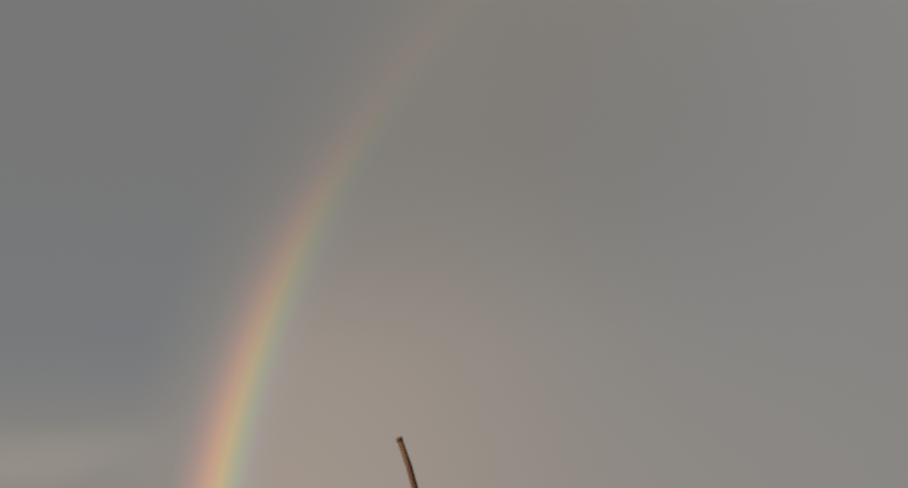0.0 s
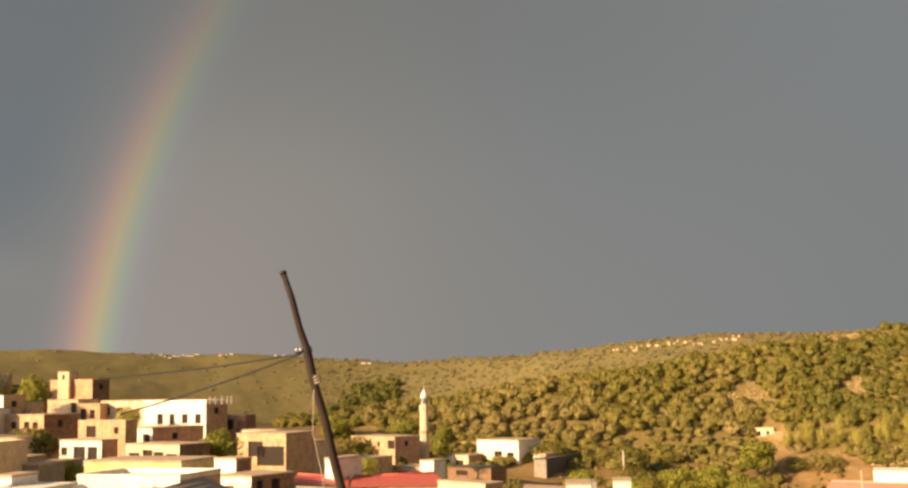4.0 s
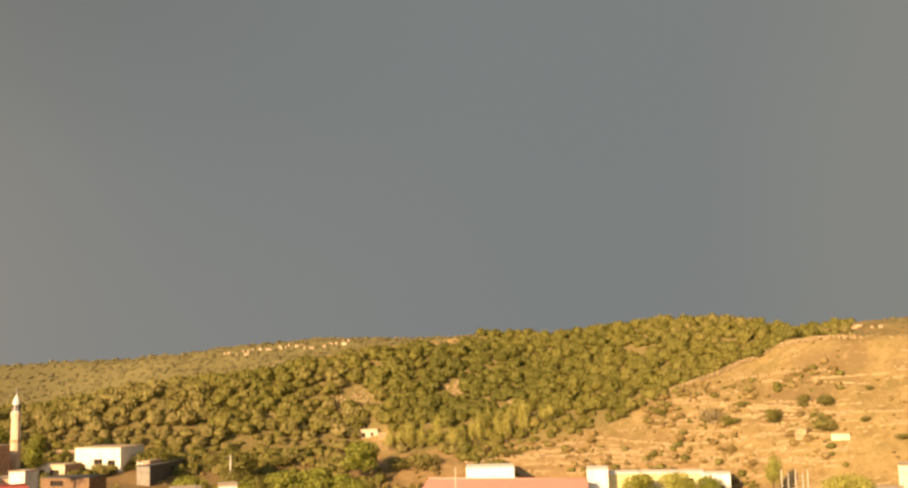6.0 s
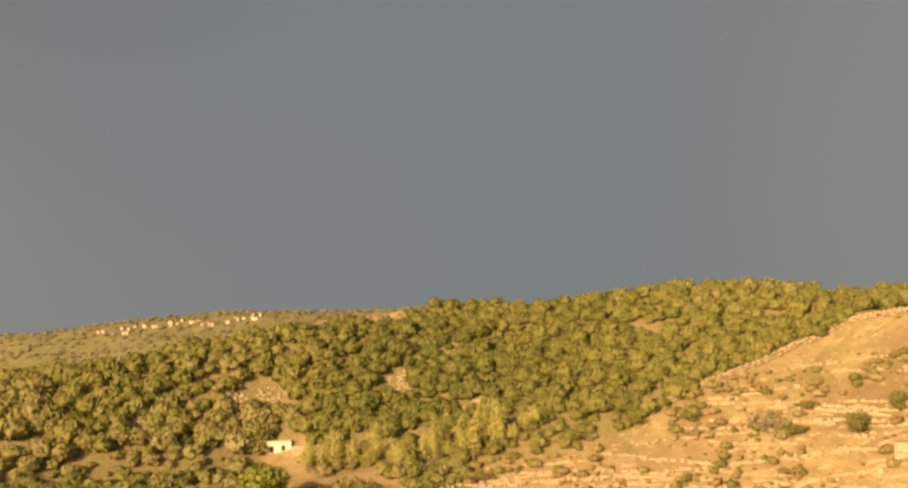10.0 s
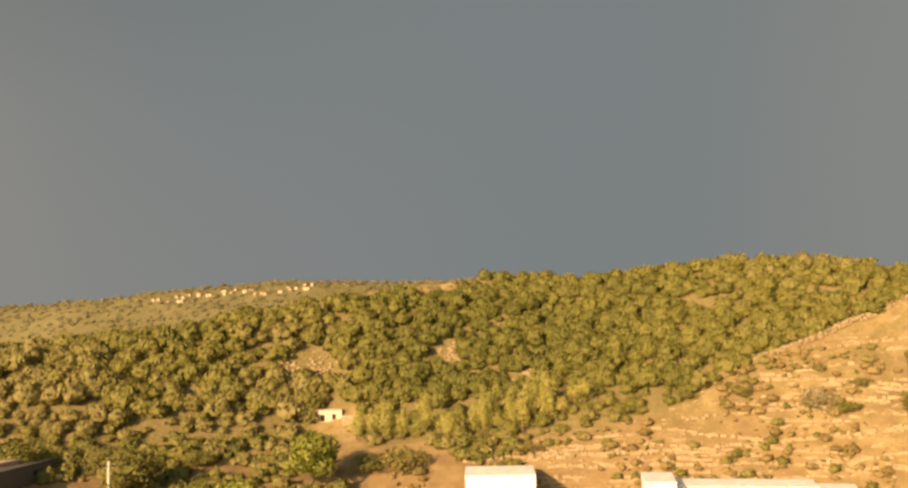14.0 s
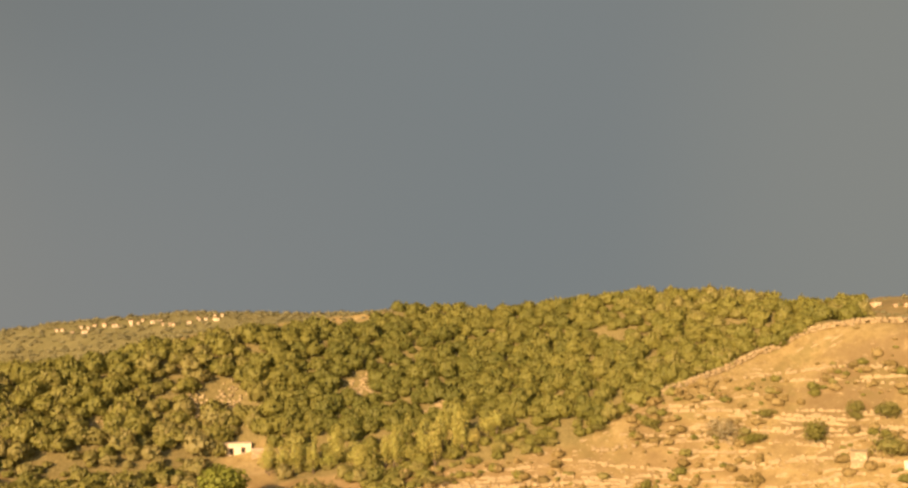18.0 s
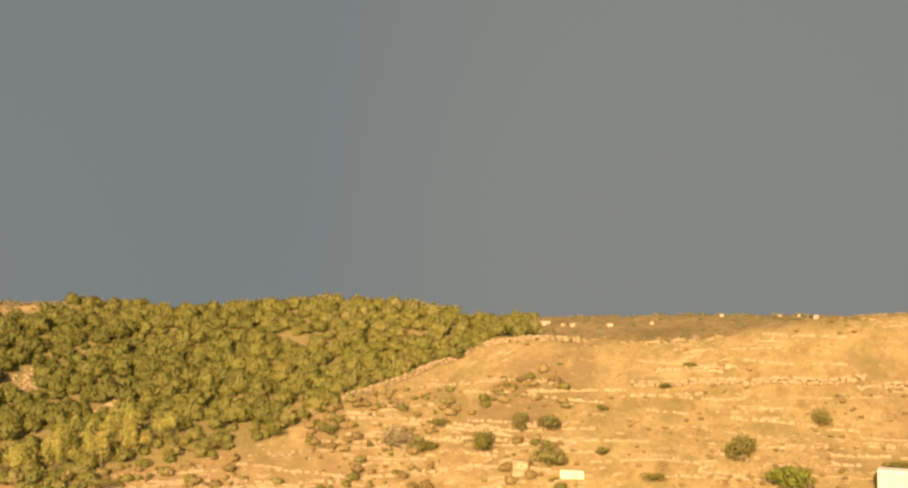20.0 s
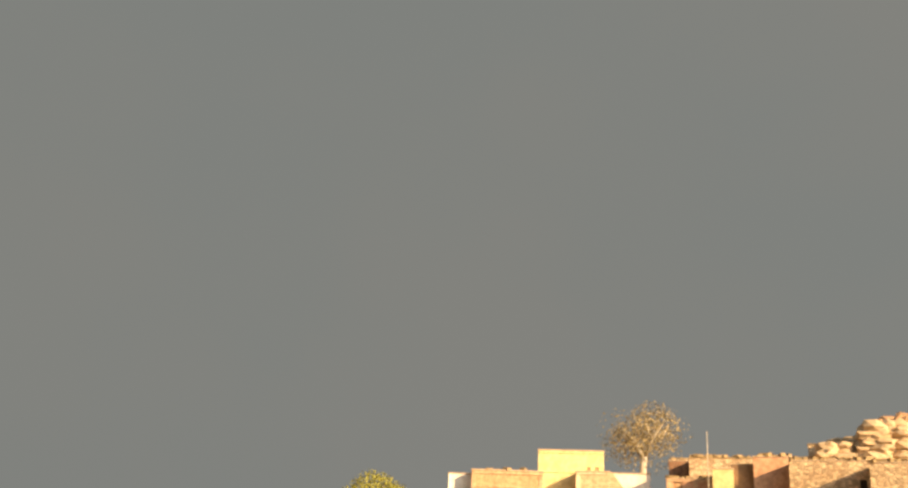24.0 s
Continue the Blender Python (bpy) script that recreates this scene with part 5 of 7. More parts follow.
def far_house(x, y, top, w, h, wall):
    """A small pale house on a far ridge, seen as a few specks."""
    h, w = max(h, 0.55), w * 0.8
    h *= 0.8
    wall = "tan" if x > y else ("cream" if x > 60 else "white")
    z = ground_z(x, y)
    top = z + h
    rz = -math.degrees(math.atan2(x, y))
    t = empty("far_house", pose(x, y, z - 0.3, 0, 0, rz), "small pale house on a distant ridge", "house", "far ridge houses")
    H = top - z + 0.3
    bm = bmesh.new()
    facade(bm, w, 0, H, [(-w * 0.15, w * 0.12, H - 0.75 * h, H - 0.3 * h)])
    for q in (((w / 2, 4, 0), (-w / 2, 4, 0), (-w / 2, 4, H), (w / 2, 4, H)), ((-w / 2, 4, 0), (-w / 2, 0, 0), (-w / 2, 0, H), (-w / 2, 4, H)),
              ((w / 2, 0, 0), (w / 2, 4, 0), (w / 2, 4, H), (w / 2, 0, H))):
        bm.faces.new([bm.verts.new(p) for p in q])
    part("wall", bm, wall, t)
    part("roof", boxes((-w / 2 - 0.1, w / 2 + 0.1, -0.1, 4.1, H + 0.004, H + 0.1)), "tan", t)
    # dark sheet: interior shade as colour, no glass
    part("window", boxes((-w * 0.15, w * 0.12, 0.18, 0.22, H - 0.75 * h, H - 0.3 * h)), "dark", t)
    return t


def leaning_pole(top, knot, low, foot):
    """The near pole: a crooked trunk of wood, wire bindings, an arm with two insulators, and a hanging wire."""
    o = Vector(foot)
    t = empty("utility_pole", Matrix.Translation(o), "crooked leaning dark wooden pole with wire bindings", "utility pole")
    pts = [Vector(p) - o for p in (top, knot, low, foot)]
    bm = bmesh.new()
    line = [pts[3], pts[2].lerp(pts[3], 0.5), pts[2], pts[2].lerp(pts[1], 0.35) + Vector((0.015, 0, 0)), pts[2].lerp(pts[1], 0.7) + Vector((-0.02, 0, 0)), pts[1],
            pts[1].lerp(pts[0], 0.3) + Vector((-0.012, 0, 0)), pts[1].lerp(pts[0], 0.65) + Vector((0.012, 0, 0)), pts[0]]
    tube(bm, line, [0.10, 0.085, 0.072, 0.066, 0.068, 0.064, 0.054, 0.052, 0.048], 12)
    part("pole_shaft", bm, "pole", t)
    d = (pts[0] - pts[1]).normalized()
    for s, mat in ((0.0, "cable"), (-0.42, "slab"), (-0.47, "slab"), (-0.52, "slab"), (0.05, "cable")):
        bm = bmesh.new()
        c = pts[1] + d * s
        tube(bm, [c - d * 0.016, c + d * 0.016], [0.082, 0.08], 12)
        part("binding", bm, mat, t, "wire binding round the pole")
    bm = bmesh.new()
    tube(bm, [pts[0] - d * 0.05, pts[0] + d * 0.012], [0.056, 0.054], 12)
    part("cap", bm, "pole", t, "worn dark cap")
    bm = bmesh.new()
    a = pts[1] + Vector((-0.2, -0.02, -0.02))
    tube(bm, [pts[1] + Vector((0.03, 0, 0.03)), a], [0.022, 0.02], 8)
    part("arm", bm, "pole", t)
    for q in (-0.17, -0.11):
        bm = bmesh.new()
        c = pts[1] + Vector((q, -0.02, 0.0))
        tube(bm, [c, c + Vector((0, 0, 0.03)), c + Vector((0, 0, 0.06))], [0.02, 0.032, 0.015], 8)
        part("insulator", bm, "metal", t, "small insulator")
    bm = bmesh.new()
    b = pts[1] - d * 0.5
    tube(bm, [b + Vector((-0.05, -0.05, 0)), b + Vector((-0.07, -0.06, -0.8)), b + Vector((0.1, -0.06, -1.6)), b + Vector((0.02, -0.06, -3))], [0.005] * 4, 5)
    part("hanging_wire", bm, "palebark", t, "loose pale wire")
    return t


cables = [0]


def cable(a, b, sag):
    a, b = Vector(a), Vector(b)
    bm = bmesh.new()
    pts = [a.lerp(b, k / 14) - Vector((0, 0, sag * 4 * (k / 14) * (1 - k / 14))) for k in range(15)]
    tube(bm, pts, [0.014 + 0.005 * k / 14 for k in range(15)], 6)
    ob = part("overhead_cable", bm, "cable")
    cables[0] += 1
    return tagged(ob, "thin black cable slung from the leaning pole", "cable", "overhead cables")


def minaret(x, y, top, k):
    """Slender white minaret: shaft with bands, gallery, upper drum, pointed cap and finial; k: metres for each step of the drawing."""
    z = ground_z(x, y)
    t = empty("minaret", pose(x, y, z - 0.5, 0, 0, 12), "slender cream minaret with a white pointed top", "minaret")
    H = top - z + 0.5
    g = H - 45 * k

    def ring(name, prof, mat, label="", sides=8):
        bm = bmesh.new()
        tube(bm, [(0, 0, p[0]) for p in prof], [p[1] for p in prof], sides)
        for f in bm.faces:
            f.smooth = False
        return part(name, bm, mat, t, label)
    ring("shaft", [(0, 8.4 * k), (g - 40 * k, 8.0 * k), (g - 0.3, 7.4 * k)], "cream")
    ring("band", [(g - 40 * k - 0.3, 8.6 * k), (g - 40 * k, 9.2 * k), (g - 40 * k + 0.3, 8.4 * k)], "ochre", "ochre band")
    ring("gallery", [(g - 0.3, 7.4 * k), (g, 8.6 * k), (g + 0.2, 8.8 * k), (g + 0.6, 8.8 * k), (g + 0.6, 8.0 * k), (g + 0.3, 8.0 * k)], "cream", "cream gallery")
    ring("drum", [(g + 0.25, 6.2 * k), (g + 17 * k, 5.8 * k), (g + 18 * k, 6.8 * k), (g + 19 * k, 6.8 * k)], "white")
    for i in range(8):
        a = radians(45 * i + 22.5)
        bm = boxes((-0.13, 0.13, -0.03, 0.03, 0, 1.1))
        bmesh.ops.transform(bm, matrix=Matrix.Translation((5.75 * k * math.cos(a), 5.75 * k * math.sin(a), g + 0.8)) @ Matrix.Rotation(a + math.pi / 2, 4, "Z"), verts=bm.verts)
        # dark strips on the drum paint the shade of its windows
        part("arched_window", bm, "dark", t, "dark strip painted as window shade")
    ring("cap", [(g + 19 * k, 5.6 * k), (g + 22 * k, 6.0 * k), (g + 26 * k, 4.6 * k), (g + 30 * k, 2.0 * k), (g + 34 * k, 0.8 * k)], "white", "white pointed cap", 12)
    ring("finial", [(g + 34 * k, 0.6 * k), (g + 36 * k, 1.2 * k), (g + 38 * k, 0.5 * k), (g + 45 * k, 0.3 * k)], "metal", "thin metal finial")
    return t


def post(x, y, top, r, label):
    z = ground_z(x, y)
    t = empty("post", pose(x, y, z - 0.3), label, "post")
    h = top - z + 0.3
    bm = bmesh.new()
    tube(bm, [(0, 0, 0), (0.02, 0, h * 0.6), (0.03, 0.01, h)], [r, r * 0.9, r * 0.75], 8)
    part("shaft", bm, "palebark", t)
    if r > 0.13:
        part("cross_arm", boxes((-0.75, 0.75, -0.06, 0.06, h - 0.6, h - 0.48)), "pole", t)
        for q in (-0.65, 0.0, 0.65):
            bm = bmesh.new()
            tube(bm, [(q, 0, h - 0.48), (q, 0, h - 0.36), (q, 0, h - 0.3)], [0.04, 0.06, 0.03], 6)
            part("insulator", bm, "metal", t)
    return t


def rock_shape(rng, r, stretch=(1, 1, 1)):
    """A rough boulder: vertices and faces."""
    bm = bmesh.new()
    bmesh.ops.create_icosphere(bm, subdivisions=2, radius=r)
    seed = rng.uniform(0, 99)
    for v in bm.verts:
        n = v.co.normalized()
        f = 1 + 0.45 * noise.noise(n * 1.3 + Vector((seed, 0, 0))) + 0.2 * noise.noise(n * 3.1 + Vector((0, seed, 0)))
        v.co = Vector((v.co.x * stretch[0], v.co.y * stretch[1], v.co.z * stretch[2])) * f
    return bm


rock_rng = random.Random(21)


def boulder(x, y, z, r, mat):
    """A stack of rocks on the crest, down to the ground; each rock is a part."""
    g = ground_z(x, y)
    t = empty("rock_stack", pose(x, y, z, 0, 0, rock_rng.uniform(0, 360)), "weathered sandstone rocks stacked on the hill crest", "rocks", "crest rocks")
    part("rock", rock_shape(rock_rng, r, (1.25, 1.0, 0.62)), mat, t)
    low = z - 0.45 * r
    while low > g - 0.2 and low > z - 7:
        more = rock_shape(rock_rng, r * rock_rng.uniform(0.85, 1.25), (1.45, 1.1, 0.5))
        off = Vector((rock_rng.uniform(-0.45, 0.45) * r, rock_rng.uniform(-0.3, 0.3) * r, low - z - 0.2 * r))
        for v in more.verts:
            v.co += off
        part("rock", more, mat, t)
        low -= 0.62 * r
    return t


def stone_wall(path, high, thick, label, mat):
    """A dry-stone wall that follows the land: rough stones laid in courses, each its own part."""
    t = empty("stone_wall", pose(path[0][0], path[0][1], ground_z(*path[0])), label, "stone wall")
    o = Vector((path[0][0], path[0][1], ground_z(*path[0])))
    shapes = []
    for k in range(6):
        bm = bmesh.new()
        box(bm, -0.5, 0.5, -0.5, 0.5, -0.5, 0.5, bevel=0.16)
        for v in bm.verts:
            v.co += Vector([rock_rng.uniform(-0.09, 0.09) for _ in range(3)])
        me = bpy.data.meshes.new("stone")
        bm.to_mesh(me)
        bm.free()
        me.materials.append(M[mat])
        shapes.append(me)
    total = sum(math.dist(a, b) for a, b in zip(path, path[1:]))
    size = max(0.5, total * 2 / 260)
    courses = 3 if high > 1.0 else 2 if high > 0.5 else 1
    for a, b in zip(path, path[1:]):
        d = math.dist(a, b)
        n = max(1, int(d / size))
        ang = math.degrees(math.atan2(b[1] - a[1], b[0] - a[0]))
        for i in range(n):
            for c in range(courses):
                if rock_rng.random() < (0.04 if courses > 1 else 0.22):
                    continue
                u = (i + 0.5 * (c % 2) + rock_rng.uniform(-0.12, 0.12)) / n
                x, y = a[0] + (b[0] - a[0]) * u + rock_rng.uniform(-0.12, 0.12), a[1] + (b[1] - a[1]) * u + rock_rng.uniform(-0.12, 0.12)
                h = high / courses
                ob = new("stone", shapes[rock_rng.randrange(6)])
                ob.parent = t
                ob.matrix_basis = pose(x - o.x, y - o.y, ground_z(x, y) - o.z + h * (c + 0.42), rock_rng.uniform(-8, 8), rock_rng.uniform(-8, 8), ang + rock_rng.uniform(-10, 10)) @ Matrix.Diagonal((size * rock_rng.uniform(0.85, 1.25), thick * rock_rng.uniform(0.8, 1.2), h * rock_rng.uniform(0.9, 1.2), 1))
    return t


def tin_roof(a, b, c, d, mat, wall, label):
    """A house under a sloping sheet roof. a, b: the ridge from end to end; c, d: the eave under b and a. The far slope mirrors the near one."""
    a, b, c, d = Vector(a), Vector(b), Vector(c), Vector(d)
    o = (c + d) / 2
    o.z = ground_z(o.x, o.y) - 0.3
    t = empty("house", Matrix.Translation(o), label, "house", "village houses")
    a, b, c, d = a - o, b - o, c - o, d - o
    e, f = Vector((2 * b.x - c.x, 2 * b.y - c.y, c.z)), Vector((2 * a.x - d.x, 2 * a.y - d.y, d.z))
    th = Vector((0, 0, 0.06))
    for p in ((d, c, b, a), (a, b, e, f)):
        bm = bmesh.new()
        n = max(4, int((p[0] - p[1]).length / 0.45))
        top, bot = [], []
        for i in range(n + 1):
            lift = Vector((0, 0, (0.012 if mat == "redroof" else 0.002) if i % 2 else 0.0))
            top.append((bm.verts.new(p[0].lerp(p[1], i / n) + th + lift), bm.verts.new(p[3].lerp(p[2], i / n) + th + lift)))
            bot.append((bm.verts.new(p[0].lerp(p[1], i / n) + lift), bm.verts.new(p[3].lerp(p[2], i / n) + lift)))
        for i in range(n):
            bm.faces.new((top[i][0], top[i + 1][0], top[i + 1][1], top[i][1]))
            bm.faces.new((bot[i][1], bot[i + 1][1], bot[i + 1][0], bot[i][0]))
            bm.faces.new((bot[i][0], bot[i + 1][0], top[i + 1][0], top[i][0]))
            bm.faces.new((bot[i + 1][1], bot[i][1], top[i][1], top[i + 1][1]))
        part("roof", bm, mat, t)
    bm = bmesh.new()
    tube(bm, [a + th * 1.5, b + th * 1.5], [0.12, 0.12], 6)
    part("ridge_cap", bm, mat, t)
    ins = [p.lerp((a + b + c + d + e + f) / 6, 0.06) for p in (d, c, e, f)]
    bm = bmesh.new()
    lo = [bm.verts.new((p.x, p.y, 0)) for p in ins]
    hi = [bm.verts.new((p.x, p.y, p.z - 0.02)) for p in ins]
    for i in range(4):
        bm.faces.new((lo[i], lo[(i + 1) % 4], hi[(i + 1) % 4], hi[i]))
    ra, rb = bm.verts.new(a - th * 2), bm.verts.new(b - th * 2)
    bm.faces.new((hi[1], hi[2], rb))
    bm.faces.new((hi[3], hi[0], ra))
    part("wall", bm, wall, t)
    # dark bays along the eave side
    along = (c - d)
    n = max(2, int(along.length / 3.2))
    flat = Vector((along.x, along.y, 0)).normalized()
    out = Vector((flat.y, -flat.x, 0))
    if out.dot(d - a) < 0:
        out = -out
    for i in range(n):
        m = ins[0].lerp(ins[1], (i + 0.5) / n) + out * 0.012
        hgt = max(min(1.1, m.z - 0.8), 0.4)
        bm = bmesh.new()
        u = flat * 0.6
        vs = [m - u + Vector((0, 0, -hgt - 0.5)), m + u + Vector((0, 0, -hgt - 0.5)), m + u + Vector((0, 0, -0.5)), m - u + Vector((0, 0, -0.5))]
        fr = [bm.verts.new(v) for v in vs] + [bm.verts.new(v + out * 0.03) for v in vs]
        for q in ((4, 5, 6, 7), (0, 1, 5, 4), (1, 2, 6, 5), (2, 3, 7, 6), (3, 0, 4, 7)):
            bm.faces.new([fr[k] for k in q])
        bmesh.ops.recalc_face_normals(bm, faces=bm.faces)
        part("window", bm, "glass", t, "dark window")
    return t


def eave(x, y, top, w, rz, n, label):
    """A thin concrete slab that juts from a wall, on slanting brackets."""
    t = empty("eave_slab", pose(x, y, top, 0, 0, rz), label, "eave")
    part("slab", boxes((-w / 2, w / 2, -0.75, 0.25, -0.14, 0), bevel=0.02), "cream", t)
    for i in range(n):
        u = -w / 2 + w * (i + 0.5) / n
        bm = bmesh.new()
        v = [bm.verts.new(p) for s in (-0.1, 0.1) for p in ((u + s, -0.7, -0.145), (u + s, 0.2, -0.145), (u + s, 0.2, -0.8))]
        for q in ((0, 1, 2), (5, 4, 3), (0, 3, 4, 1), (1, 4, 5, 2), (2, 5, 3, 0)):
            bm.faces.new([v[k] for k in q])
        part("bracket", bm, "tan", t)
    return t


def balustrade(x, y, top, w, h, rz, n, label):
    """A row of balusters between two rails."""
    t = empty("balustrade", pose(x, y, top - h, 0, 0, rz), label, "balustrade")
    part("top_rail", boxes((-w / 2, w / 2, -0.1, 0.1, h - 0.14, h), bevel=0.02), "white", t)
    part("bottom_rail", boxes((-w / 2, w / 2, -0.1, 0.1, 0, 0.14), bevel=0.02), "white", t)
    for i in range(n):
        u = -w / 2 + w * (i + 0.5) / n
        bm = bmesh.new()
        tube(bm, [(u, 0, 0.14), (u, 0, h * 0.35), (u, 0, h * 0.6), (u, 0, h - 0.14)], [0.06, 0.09, 0.055, 0.07], 6)
        part("baluster", bm, "white", t)
    low = ground_z(x, y) - (top - h) - 0.3
    if low < -0.05:
        part("plinth", boxes((-w / 2, w / 2, 0.02, 0.35, low, -0.004)), "tan", t)
    return t


def balcony(x, y, top, w, rz, label):
    """A shallow balcony across a front: slab, posts, rails and the upright strips of its screen."""
    t = empty("balcony", pose(x, y, top, 0, 0, rz), label, "balcony")
    part("slab", boxes((-w / 2, w / 2, -0.55, 0.02, -0.16, 0), bevel=0.02), "tan", t)
    part("top_rail", boxes((-w / 2, w / 2, -0.53, -0.45, 0.82, 0.9)), "wood", t)
    part("bottom_rail", boxes((-w / 2, w / 2, -0.53, -0.45, 0.06, 0.13)), "wood", t)
    n = int(w / 0.26)
    for i in range(n + 1):
        u = -w / 2 + 0.04 + (w - 0.08) * i / n
        wide = 0.05 if i % 5 == 0 else 0.025
        part("baluster", boxes((u - wide, u + wide, -0.515, -0.465, 0.135, 0.815)), "wood", t)
    return t


def wall_trim(x, y, top, w, rz, rows, posts, mat, label):
    """String courses and flat pilasters on a front. rows: metres below the top and height; posts: across 0..1, metres below the top from and to."""
    t = empty("wall_trim", pose(x, y, top, 0, 0, rz), label, "trim")
    for z, h in rows:
        part("string_course", boxes((-w / 2 + 0.05, w / 2 - 0.05, -0.12, -0.003, -z - h, -z), bevel=0.015), mat, t)
    for u, a, b in posts:
        c = -w / 2 + u * w
        part("pilaster", boxes((c - 0.22, c + 0.22, -0.09, -0.003, -b, -a), bevel=0.015), mat, t)
    return t


def vault(x, y, z, w, h):
    """A small whitewashed barrel vault on a roof."""
    t = empty("roof_vault", pose(x, y, z - h, 0, 0, -math.degrees(math.atan2(x - 31, y - 55))), "small whitewashed rounded vault on a roof", "vault")
    bm = bmesh.new()
    k = 10
    a = [bm.verts.new((-w / 2 * math.cos(math.pi * i / k), 0, h * math.sin(math.pi * i / k))) for i in range(k + 1)]
    b = [bm.verts.new((-w / 2 * math.cos(math.pi * i / k), 2.0, h * math.sin(math.pi * i / k))) for i in range(k + 1)]
    for i in range(k):
        bm.faces.new((a[i], b[i], b[i + 1], a[i + 1]))
    bm.faces.new(list(reversed(a)))
    bm.faces.new(b)
    part("shell", bm, "white", t)
    part("plinth", boxes((-w / 2, w / 2, 0.02, 1.98, -2.2, -0.004)), "tan", t)
    return t


def stair_wall(x, y, top, x0, x1, drop, rz, mat, label):
    """A wall whose top slopes down beside an outer stair, from x0 to x1 along the front; stepped treads lie behind it."""
    low = ground_z(x, y) - 0.3
    t = empty("stair_wall", pose(x, y, low, 0, 0, rz), label, "wall")
    h = top - low
    prof = [(x0, 0), (x1, 0), (x1, h - drop), (x0 + 0.25, h), (x0, h)]
    bm = bmesh.new()
    f = [bm.verts.new((u, 0.0, v)) for u, v in prof] + [bm.verts.new((u, 0.35, v)) for u, v in prof]
    n = len(prof)
    bm.faces.new(f[:n])
    bm.faces.new(list(reversed(f[n:])))
    for i in range(n):
        bm.faces.new((f[i], f[i + n], f[(i + 1) % n + n], f[(i + 1) % n]))
    bmesh.ops.recalc_face_normals(bm, faces=bm.faces)
    part("wall", bm, mat, t)
    steps = int(drop / 0.2)
    for i in range(steps):
        u = x0 + 0.25 + (x1 - x0 - 0.25) * i / steps
        z = h - drop * (i + 1) / steps
        part("step", boxes((u, u + (x1 - x0) / steps, 0.36, 1.3, z - 0.5, z - 0.25)), "slab", t)
    return t


def stub(x, y, top, r, label):
    """A short bare column on a roof."""
    t = empty("roof_stub", pose(x, y, top - 1.2), label, "column", "roof stubs")
    part("column", boxes((-r, r, -r, r, 0, 1.2), bevel=0.02), "slab", t)
    bm = bmesh.new()
    tube(bm, [(0, 0, 1.2), (0.03, 0, 1.5)], [0.02, 0.02], 5)
    part("rebar", bm, "rust", t)
    return t

# ---- trees of the village, valley and slopes: x, y, top, crown radius, crown height, kind ----
tree(-40.0, 189.8, 22.23, 2.35, 5.31, "leaf", "leafy green tree among the village houses")
tree(-47.2, 165.4, 21.07, 2.26, 5.25, "leaf", "leafy green tree among the village houses")
tree(-46.0, 179.2, 22.56, 3.02, 4.28, "thin", "pale green tree on the village slope")
tree(-25.7, 121.3, 16.48, 2.35, 3.52, "olive", "dull olive tree among flat roofs")
tree(-6.6, 127.8, 15.16, 2.16, 3.37, "leaf", "bright green round tree by a white house")
tree(-19.2, 106.3, 13.54, 1.31, 1.82, "leaf", "small green garden tree")
tree(-65.5, 212.1, 29.32, 2.34, 3.74, "leaf", "green tree on the village hilltop")
tree(-63.9, 214.7, 28.75, 1.18, 3.07, "olive", "dark tree on the village hilltop")
tree(-59.1, 211.9, 28.06, 1.27, 2.32, "olive", "small dark tree on the hilltop")
tree(-22.9, 172.5, 17.45, 1.65, 2.20, "thin", "yellowish bush by a cream house")
tree(10.8, 169.7, 12.15, 3.13, 3.58, "olive", "dull olive tree among flat roofs")
tree(9.4, 139.7, 11.08, 2.21, 2.36, "thin", "dull olive tree among flat roofs")
tree(25.3, 176.2, 13.19, 1.59, 4.50, "leaf", "dark green tree beside the minaret")
tree(21.4, 105.9, 11.25, 1.59, 2.84, "olive", "dull olive tree among flat roofs")
tree(10.9, 214.7, 12.55, 3.39, 4.07, "leaf", "bright shrubs below the dark wood")
tree(3.9, 160.0, 12.03, 2.11, 2.53, "olive", "dull olive tree among flat roofs")
tree(-39.3, 175.7, 19.40, 1.23, 2.46, "thin", "leafy green tree among the village houses")
tree(23.7, 218.7, 12.68, 2.89, 3.01, "leaf", "light green shrubs at the valley edge")
tree(60.3, 190.7, 8.25, 3.16, 4.21, "olive", "olive shrub at the field edge")
tree(-77.8, 211.1, 33.14, 2.49, 4.50, "leaf", "dark tree on the hilltop by a mast")
tree(-65.8, 204.7, 29.29, 1.81, 3.85, "leaf", "bright green tree on the slope")
tree(-63.7, 208.5, 29.21, 1.26, 2.98, "olive", "dark tree on the slope")
tree(-58.2, 205.9, 28.18, 1.46, 2.48, "olive", "dark tree on the slope")
tree(-75.8, 190.5, 27.21, 3.56, 3.67, "leaf", "green shrubs below the hilltop")
tree(-84.8, 197.6, 28.69, 1.92, 3.39, "olive", "dark tree by a hill house")
tree(-61.5, 174.5, 23.97, 2.43, 3.12, "olive", "olive tree between terraces")
tree(-62.6, 152.7, 22.62, 1.48, 1.56, "leaf", "small green tree on a terrace")
tree(-56.5, 138.9, 20.93, 1.18, 2.68, "leaf", "small green tree on a terrace")
tree(-47.9, 161.0, 22.07, 2.30, 5.31, "leaf", "tall green tree on the slope")
